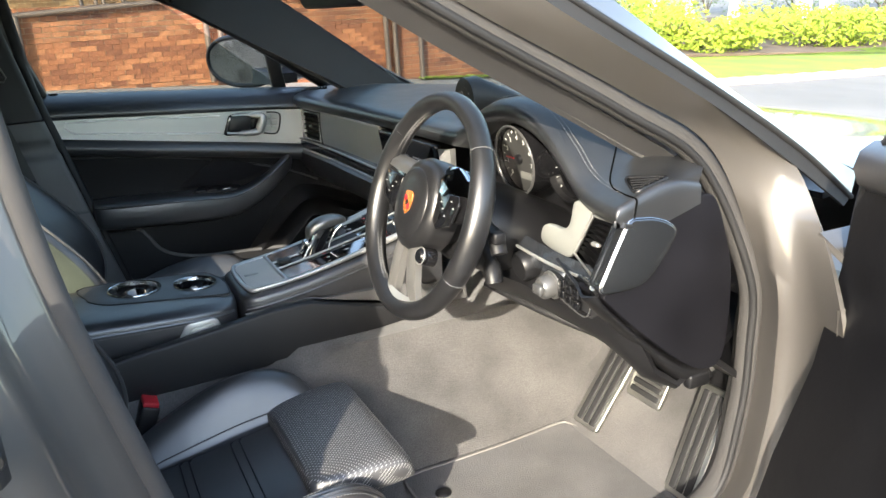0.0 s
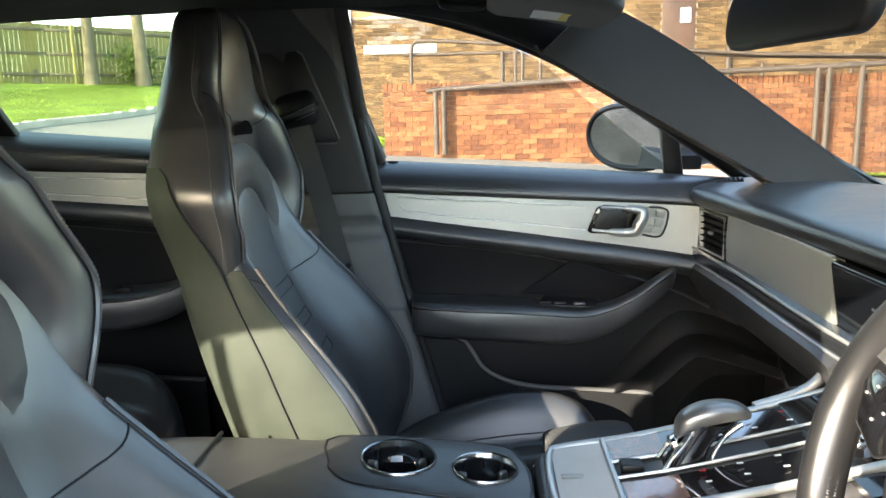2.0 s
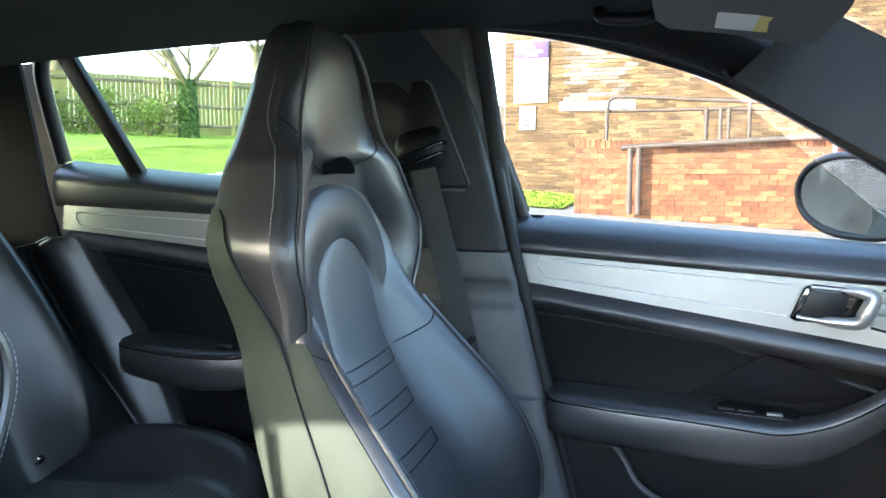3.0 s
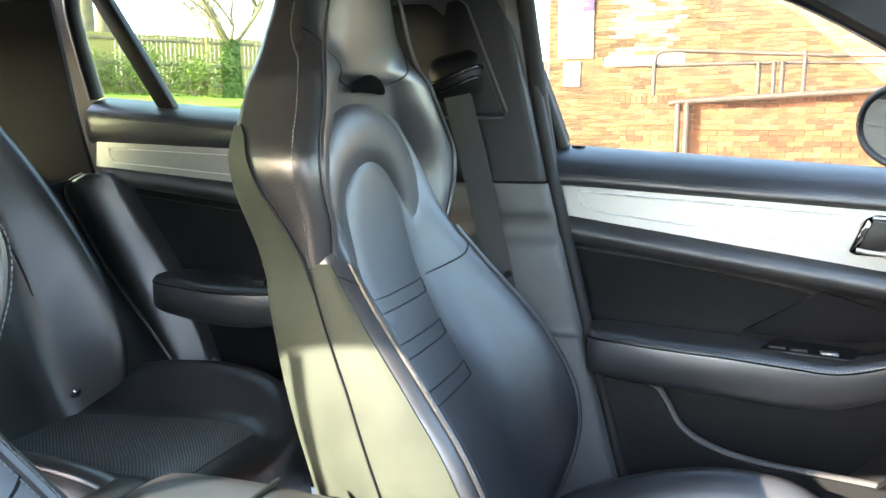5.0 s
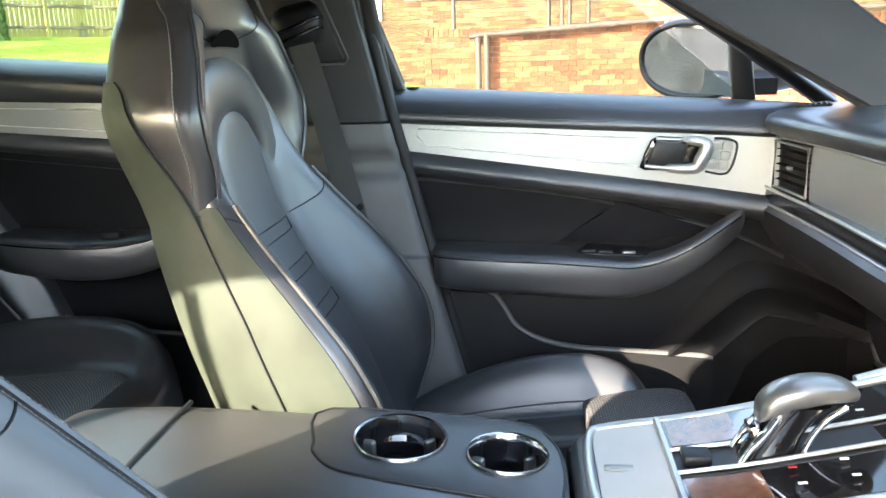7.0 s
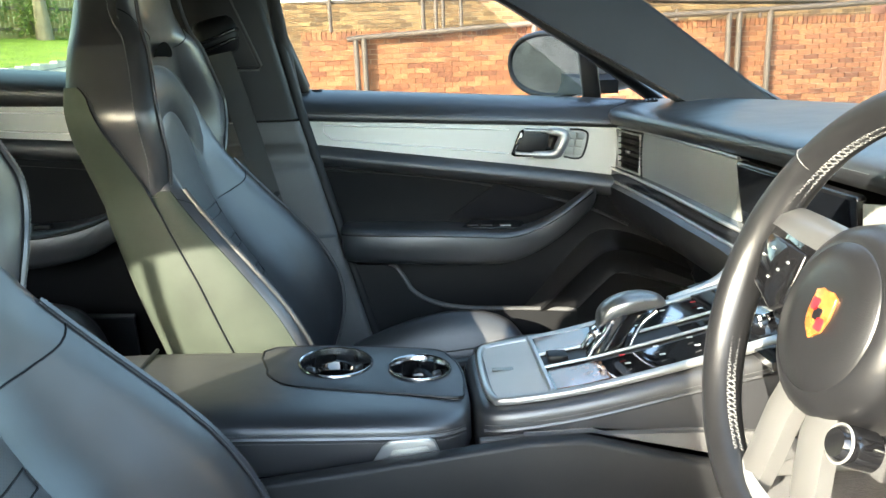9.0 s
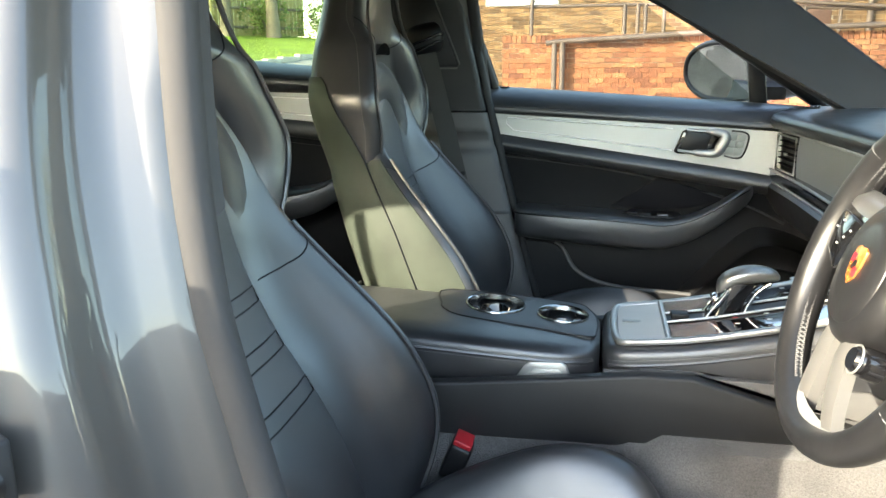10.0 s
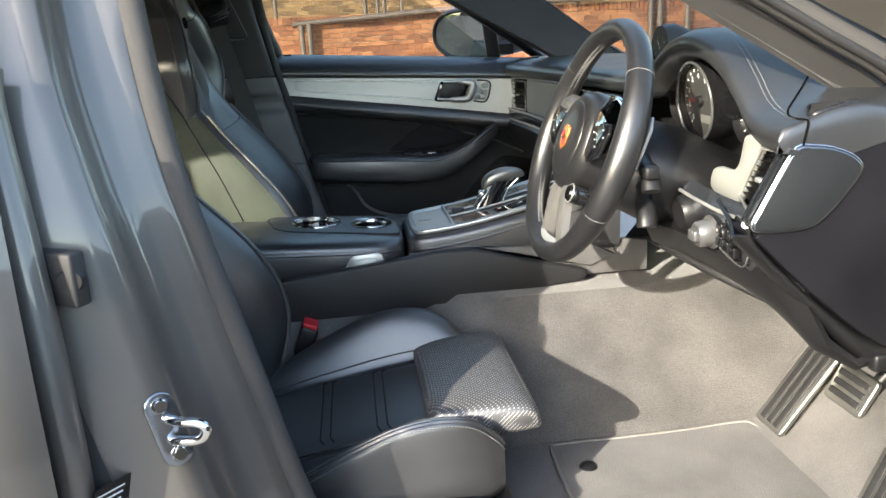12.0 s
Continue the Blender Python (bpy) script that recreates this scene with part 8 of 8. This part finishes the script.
rng = random.Random(7)
WX0, WX1, WY0 = -1.12, 6.4, 9.0
wall = thing("garden_wall", (2.6, 9.15, 0.3), "low red brick ramp wall with a soldier-course top", "brick wall", "", "structure")
part("mortar_core", box(((WX0 + WX1) / 2, WY0 + 0.17, 0.55), (WX1 - WX0 - 0.01, 0.32, 1.48), 0), MORTAR, wall)
low_cells = []
z, k = -0.15, 0
while z < 1.16:
    low_cells += [c for c in course(WX0, WX1, z, rng, shift=0.0925 * (k % 2)) if c[3] > ground_z((c[0] + c[1]) / 2, WY0) - 0.1]
    z += 0.062
    k += 1
top_z0 = z
soldiers = course(WX0, WX1, top_z0, rng, 0.062, 1.305 - top_z0 + 0.009)
near = [c for c in low_cells if c[0] < 4.4 and c[2] > 0.34 - 0.06 * max(0, c[0] - 1)]
near = near[:300]
rest = [c for c in low_cells if c not in near]
bricks_joined("far_bricks", rest, BRICK_RED, wall, WY0, 0.1)
bricks_joined("soldier_bricks", soldiers, BRICK_RED, wall, WY0 - 0.008, 0.34)

part("end_pier", box((6.42, 9.16, 0.62), (0.26, 0.38, 1.6), 0.012), mat("brown_red_pier", (0.20, 0.085, 0.055), 0.9, bump=0.5, scale=60, vary=0.25, vary_scale=6), wall, "dark red end pier")

# ---- the building behind ----
bld = thing("building", (2.8, 12.0, 0.5), "buff brick building with a dark door and a downpipe", "building")
BX0, BX1, BY = -2.57, 8.4, 11.5
part("wall_core", box(((BX0 + BX1) / 2, BY + 0.6, 2.4), (BX1 - BX0 - 0.01, 1.18, 5.0), 0), MORTAR, bld, "pale mortar wall core")
buff, dark = [], []
z, k = 0.0, 0
while z < 4.6:
    for c in course(BX0, BX1, z, rng, shift=0.0925 * (k % 2)):
        cx, cz = (c[0] + c[1]) / 2, (c[2] + c[3]) / 2
        if 2.90 < cx < 3.42 and cz < 3.1:
            continue
        (dark if -1.62 < cx < -0.55 and cz > 1.95 and rng.random() < 0.8 else buff).append(c)
    z += 0.062
    k += 1
bricks_joined("buff_bricks", buff, BRICK_YEL, bld, BY, 0.1)
bricks_joined("brown_bricks", dark, BRICK_DARK, bld, BY, 0.1)
dr = part("door", box((3.16, BY + 0.02, 1.75), (0.50, 0.06, 2.7), 0.006), mat("dark_brown_door", (0.09, 0.045, 0.03), 0.5, vary=0.2, vary_scale=5), bld, "dark brown door")
part("notice", box((3.26, BY - 0.016, 2.30), (0.16, 0.006, 0.22), 0.002), WHITE, dr)
part("downpipe", tube([(3.92, BY - 0.05, 0.2), (3.92, BY - 0.05, 4.6)], 0.045, 10), IRON, bld, "brown downpipe")
part("air_brick_band", box((-1.13, BY - 0.012, 1.90), (1.15, 0.02, 0.14), 0.003), mat("grey_louvre", (0.33, 0.34, 0.35), 0.6, vary=0.1), bld)
for k in range(22):
    part("louvre_bar", box((-1.68 + 0.052 * k, BY - 0.026, 1.90), (0.016, 0.012, 0.125), 0.002, 1), KERB, bld)
part("roof_slab", box((2.9, 12.3, 4.95), (11.4, 2.2, 0.2), 0.02), IRON, bld)
sg = thing("notice_board", (-2.15, 11.45, 2.4), "white notice board with a purple heading", "sign")
part("board", box((-2.15, BY - 0.03, 2.44), (0.53, 0.03, 0.95), 0.006), WHITE, sg)
hd = part("heading", box((-2.15, BY - 0.050, 2.78), (0.53, 0.012, 0.27), 0.004), PURPLE, sg, "purple heading band")
part("emblem", prism([(-0.05, -0.04), (0.05, -0.04), (0.0, 0.045)], 0.004, axes((-2.15, BY - 0.058, 2.84), (1, 0, 0), (0, 0, 1)), 0), WHITE, hd)
for w, zz in ((0.36, 2.745), (0.20, 2.69)):
    part("print_bar", box((-2.15, BY - 0.058, zz), (w, 0.004, 0.035), 0), WHITE, hd)
sg2 = thing("small_notice", (-2.2, 11.45, 1.75), "small white notice below the board", "sign")
part("plate", box((-2.2, BY - 0.025, 1.73), (0.25, 0.02, 0.36), 0.004), WHITE, sg2)
part("print_bar", box((-2.2, BY - 0.037, 1.62), (0.12, 0.004, 0.03), 0), PLASTIC_DARK, sg2)
pf = thing("side_gate", (-3.2, 11.6, 1.0), "brown timber panel beside the building", "fence panel")
for k in range(8):
    part("board", box((-2.68 - 0.12 * k, 11.7, 1.2), (0.115, 0.025, 1.5), 0.004), IRON, pf)


# ---- near side of the drive: unseen wall added to block low sky ----
sky_block = thing("sky_block_wall", (0, -9.0, 0.0), "plain unseen wall added to block low sky and shape reflections", "wall", "", "structure")
part("wall_body", box((2.0, -9.0, 0.4), (44.0, 0.3, 2.6), 0.02), KERB, sky_block)

# ---- handrails ----
def rail(name, posts, top, label, y, r=0.028, second=0.0):
    h = thing(name, (posts[0][0], y, 0.5), label, "handrail")
    for x, z0, z1 in posts:
        part("post", tube([(x, y, z0), (x, y, z1)], r * 1.05, 10), IRON, h)
    part("top_rail", tube([(x, y, z) for x, z in top], r, 10), IRON, h)
    if second:
        part("mid_rail", tube([(x, y, z - second) for x, z in top], r * 0.9, 10), IRON, h)
    return h


rail("handrail", [(-0.455, 0.42, 1.20), (-0.355, 0.42, 1.22), (1.75, 0.3, 1.32), (1.92, 0.3, 1.32), (4.2, 0.0, 1.38), (4.33, 0.0, 1.38), (4.72, 0.0, 1.40)], [(-0.56, 1.205), (-0.40, 1.225), (1.9, 1.335), (4.3, 1.39), (6.2, 1.45)], "brown tubular handrail fixed along the low wall", 8.88, 0.034)
bent = [(-0.86, 1.72), (-0.84, 1.86), (-0.78, 1.915), (-0.60, 1.92), (1.2, 1.80), (1.9, 1.78)]
rail("handrail", [(-0.86, 1.0, 1.76), (0.42, 1.0, 1.74), (0.60, 1.0, 1.74), (0.70, 1.0, 1.74), (0.95, 1.0, 1.86), (2.35, 1.0, 1.66), (2.75, 1.0, 1.66), (4.0, 1.0, 1.5), (5.2, 1.0, 1.5)], bent + [(4.0, 1.62), (6.3, 1.55)], "brown tubular ramp handrail behind the low wall", 10.2, 0.026)
rail("handrail", [(0.43, 1.2, 1.72), (3.2, 1.0, 1.62)], [(-0.95, 1.735), (0.6, 1.735), (2.0, 1.69), (4.0, 1.60), (6.2, 1.52)], "lower brown ramp handrail", 10.25, 0.024)


# ---- fence and planting ----
def fence(x0, y0, x1, y1, h, label):
    f = thing("fence", (x0, y0, ground_z(x0, y0)), label, "fence")
    d = Vector((x1 - x0, y1 - y0, 0))
    ln = d.length
    d.normalize()
    turn = Matrix.Rotation(math.atan2(d.y, d.x), 4, "Z")
    r = random.Random(5)
    bm0 = box((0, 0, 0), (0.142, 0.02, h), 0.004, 1)
    me = bpy.data.meshes.new("board")
    bm0.to_mesh(me)
    bm0.free()
    me.materials.append(FENCE_WOOD)
    s, k = 0.0, 0
    while s < ln:
        p = Vector((x0, y0, 0)) + d * s
        zz = ground_z(p.x, p.y)
        ob = new("board", me)
        ob.parent = f
        ob.matrix_basis = Matrix.Translation(Vector((p.x, p.y, zz + h / 2 + 0.04 + r.uniform(-0.015, 0.015))) - f.location) @ turn
        if k % 16 == 0:
            part("post", box((p.x + 0.05 * d.y, p.y - 0.06, zz + h / 2), (0.11, 0.11, h + 0.12), 0.01, rot=turn), FENCE_WOOD, f)
        s += 0.15
        k += 1
    n = 9
    for zz in (0.35, 1.05, h - 0.15):
        pts = [Vector((x0, y0, 0)) + d * (ln * i / n) + Vector((0.04 * d.y, -0.05, 0)) for i in range(n + 1)]
        for a, b in zip(pts, pts[1:]):
            c = (a + b) / 2
            slope = (ground_z(b.x, b.y) - ground_z(a.x, a.y)) / (b - a).length
            part("rail", box((c.x, c.y, ground_z(c.x, c.y) + zz), ((b - a).length, 0.05, 0.10), 0.008, 1, turn @ Matrix.Rotation(-math.atan(slope), 4, "Y")), BARK, f)


fence(-26.0, 14.5, -11.6, 29.0, 2.0, "weathered close-boarded timber fence with rails")


def tree(name, x, y, h, seed, trunk, bark, leaf, leaves, label, ivy=0.0, spread=1.0, fork=0.35, forks=5, twigs=2):
    r = random.Random(seed)
    t = thing(name, (x, y, ground_z(x, y)), label, "tree")
    base = Vector((x, y, ground_z(x, y) - 0.1))
    tips = []
    bm = bmesh.new()

    def limb(p, d, length, rad, depth, bm):
        pts, rr = [p], [rad]
        q, dd = p.copy(), d.copy()
        n = 5
        for i in range(n):
            dd = (dd + Vector((r.uniform(-0.22, 0.22), r.uniform(-0.22, 0.22), r.uniform(-0.05, 0.20)))).normalized()
            q = q + dd * (length / n)
            pts.append(q.copy())
            rr.append(rad * (1 - 0.72 * (i + 1) / n))
        bm = tube(pts, rr, 8 if rad > 0.05 else 5, bm=bm)
        if depth > 0:
            for _ in range(4 if depth > 1 else 5):
                i = r.randint(2, n)
                a = r.uniform(0, 6.28)
                side = Vector((math.cos(a) * spread, math.sin(a) * spread, r.uniform(0.2, 0.9))).normalized()
                bm = limb(pts[i], (dd * 0.5 + side * 0.9).normalized(), length * r.uniform(0.5, 0.72), rr[i] * 0.75 + 0.004, depth - 1, bm)
        else:
            tips.extend(pts[1:])
        return bm
    tr = bmesh.new()
    top = base + Vector((r.uniform(-0.2, 0.2), r.uniform(-0.2, 0.2), h * fork))
    tr = tube([base, base + (top - base) * 0.3, top], [trunk * 1.35, trunk, trunk * 0.85], 12, bm=tr)
    part("trunk", tr, bark, t)
    crown = bmesh.new()
    for k in range(forks):
        a = 6.28 * k / forks + r.uniform(-0.4, 0.4)
        crown = limb(top - Vector((0, 0, 0.1)), Vector((math.cos(a) * 0.7 * spread, math.sin(a) * 0.7 * spread, 0.9)).normalized(), h * 0.36, trunk * 0.55, twigs, crown)
    part("limbs", crown, bark, t)
    v, f = [], []

    def leaf_at(c, size):
        i = len(v)
        u = Vector((r.uniform(-1, 1), r.uniform(-1, 1), r.uniform(-1, 1))).normalized()
        w = u.orthogonal().normalized()
        v.extend([tuple(c - u * size), tuple(c + w * size * 0.5), tuple(c + u * size), tuple(c - w * size * 0.5)])
        f.append((i, i + 1, i + 2, i + 3))
    for _ in range(leaves):
        c = r.choice(tips) + Vector((r.gauss(0, 0.2), r.gauss(0, 0.2), r.gauss(0, 0.2)))
        leaf_at(c - t.location, r.uniform(0.03, 0.08))
    if leaves:
        me = bpy.data.meshes.new("leaves")
        me.from_pydata(v, [], f)
        me.materials.append(leaf)
        ob = new("leaves", me)
        ob.parent = t
    if ivy:
        v, f = [], []
        for _ in range(1800):
            s, a = r.uniform(0, ivy), r.uniform(0, 6.28)
            rad = trunk * (1.3 - 0.3 * s / ivy) * r.uniform(1.0, 1.5)
            leaf_at(Vector((rad * math.cos(a), rad * math.sin(a), s)), r.uniform(0.05, 0.11))
        me = bpy.data.meshes.new("ivy")
        me.from_pydata(v, [], f)
        me.materials.append(IVY)
        ob = new("ivy", me)
        ob.parent = t
    return t


tree("tree", -15.5, 21.5, 7.0, 11, 0.17, BARK, LEAF, 1500, "broad bare tree with an ivy-clad trunk before the fence", ivy=1.9, spread=1.6, fork=0.27, forks=7, twigs=3)
tree("tree", -13.6, 26.4, 10.0, 12, 0.20, BARK, LEAF, 3000, "slim tree just coming into leaf by the fence")
tree("tree", -12.0, 27.0, 10.5, 13, 0.22, BARK, LEAF, 3000, "slim tree just coming into leaf by the fence")
tree("tree", -15.2, 25.6, 9.5, 14, 0.18, BARK, LEAF, 2600, "slim tree just coming into leaf by the fence")
tree("tree", -22.0, 22.0, 12.0, 15, 0.30, BARK, LEAF, 4000, "bare tree behind the fence")
tree("tree", -9.0, 33.0, 12.0, 16, 0.30, BARK, LEAF, 5000, "leafy tree beyond the drive")
tree("tree", -26.0, 6.0, 10.0, 17, 0.30, BARK, LEAF, 4000, "bare tree beyond the lawn")
for i, (x, y, h) in enumerate(((-31.0, 6.0, 13.0), (-33.0, 12.0, 14.0), (-29.0, 1.0, 12.0), (-30.0, 19.0, 13.0), (-26.0, 27.0, 13.0))):
    tree("tree", x, y, h, 60 + i, 0.32, BARK, IVY, 9000, "dark evergreen tree beyond the lawn", spread=1.2)
for i, (x, y) in enumerate(((19.3, 20.6), (20.6, 20.2), (22.5, 20.0), (24.4, 18.6), (25.0, 18.9), (25.7, 18.6), (27.0, 19.6))):
    tree("birch", x, y, 10.0, 20 + i, 0.19, BIRCH, LEAF, 700, "white-stemmed birch in the planting bed")


def shrub(x, y, rx, ry, h, seed, leaf, n, label, name="shrub"):
    r = random.Random(seed)
    t = thing(name, (x, y, ground_z(x, y)), label, "shrub")
    st = bmesh.new()
    for _ in range(7):
        a = r.uniform(0, 6.28)
        st = tube([(x, y, ground_z(x, y) - 0.05), (x + 0.4 * rx * math.cos(a), y + 0.4 * ry * math.sin(a), ground_z(x, y) + h * 0.4), (x + 0.75 * rx * math.cos(a), y + 0.75 * ry * math.sin(a), ground_z(x, y) + h * 0.75)], [0.03, 0.02, 0.008], 5, bm=st)
    part("stems", st, BARK, t)
    v, f = [], []
    lumps = [(r.uniform(-0.7, 0.7) * rx, r.uniform(-0.7, 0.7) * ry, r.uniform(0.3, 0.75) * h, r.uniform(0.25, 0.5)) for _ in range(14)]
    for _ in range(n):
        lx, ly, lz, lr = r.choice(lumps)
        u = Vector((r.gauss(0, 1), r.gauss(0, 1), r.gauss(0, 1))).normalized() * r.uniform(0.75, 1.05)
        c = Vector((lx + u.x * lr * rx, ly + u.y * lr * ry, max(0.02, lz + u.z * lr * h)))
        a = Vector((r.uniform(-1, 1), r.uniform(-1, 1), r.uniform(-1, 1))).normalized()
        b = a.orthogonal().normalized()
        s = r.uniform(0.035, 0.075)
        i = len(v)
        v += [tuple(c - a * s), tuple(c + b * s * 0.6), tuple(c + a * s), tuple(c - b * s * 0.6)]
        f.append((i, i + 1, i + 2, i + 3))
    me = bpy.data.meshes.new("foliage")
    me.from_pydata(v, [], f)
    me.materials.append(leaf)
    ob = new("foliage", me)
    ob.parent = t


i = 0
for x, y, rx, ry, h in ((13.2, 11.6, 1.0, 0.8, 0.8), (14.6, 12.4, 1.2, 0.9, 0.8), (12.6, 12.6, 1.0, 0.9, 0.9), (17.6, 12.6, 1.3, 1.0, 0.9), (19.4, 12.8, 1.4, 1.0, 1.0), (21.4, 13.2, 1.4, 1.0, 1.0), (23.4, 13.4, 1.5, 1.1, 1.1), (18.6, 15.0, 1.4, 1.1, 1.0), (22.0, 16.0, 1.5, 1.2, 1.0), (14.0, 14.6, 1.3, 1.1, 1.1), (16.0, 16.6, 1.4, 1.2, 1.1), (9.2, 11.4, 0.9, 0.8, 1.2), (10.6, 11.6, 0.9, 0.8, 1.1), (9.9, 12.9, 1.1, 1.0, 1.3)):
    shrub(x, y, rx, ry, h, 40 + i, LEAF_BRIGHT, 2200, "bright yellow-green clipped shrub in the bed")
    i += 1
bed = part("planting_bed", sheet([[(x, y, ground_z(x, y) + 0.04) for y in (10.9, 13.0, 18.0, 24.0)] for x in (8.6, 12, 16, 20, 24, 30)], 0.05), mat("bark_mulch", (0.13, 0.09, 0.06), 0.95, bump=1.0, scale=30, vary=0.3, vary_scale=2), None, "brown bark mulch bed", "structure")
tagged(bed, "", "planting bed")
for x, y, h in ((-16.8, 21.2, 1.3), (-18.4, 20.4, 1.6), (-19.8, 19.4, 1.4), (-21.4, 18.2, 1.5), (-12.4, 27.6, 1.6), (-10.6, 28.6, 1.8), (-8.8, 29.4, 2.0), (-24.0, 9.0, 2.2), (-24.5, 11.5, 2.0)):
    shrub(x, y, 1.1, 0.9, h, 70 + i, LEAF, 1500, "loose green shrub by the fence")
    i += 1
for k in range(9):
    shrub(20 + 4.0 * k, 30 - 1.6 * k, 2.6, 1.6, 2.2, 100 + k, IVY, 2400, "dark clipped hedge beyond the bed", "hedge")

# bricks of the low wall that stand nearest, one by one
for c in near:
    key = round(c[1] - c[0], 2)
    me = bpy.data.meshes.get("brick_%d" % int(key * 100)) or brick_mesh("brick_%d" % int(key * 100), key, 0.064, 0.1, BRICK_ONE)
    ob = new("brick", me)
    ob.parent = wall
    ob.location = Vector(((c[0] + c[1]) / 2, WY0 + 0.05 - c[4], (c[2] + c[3]) / 2)) - wall.location
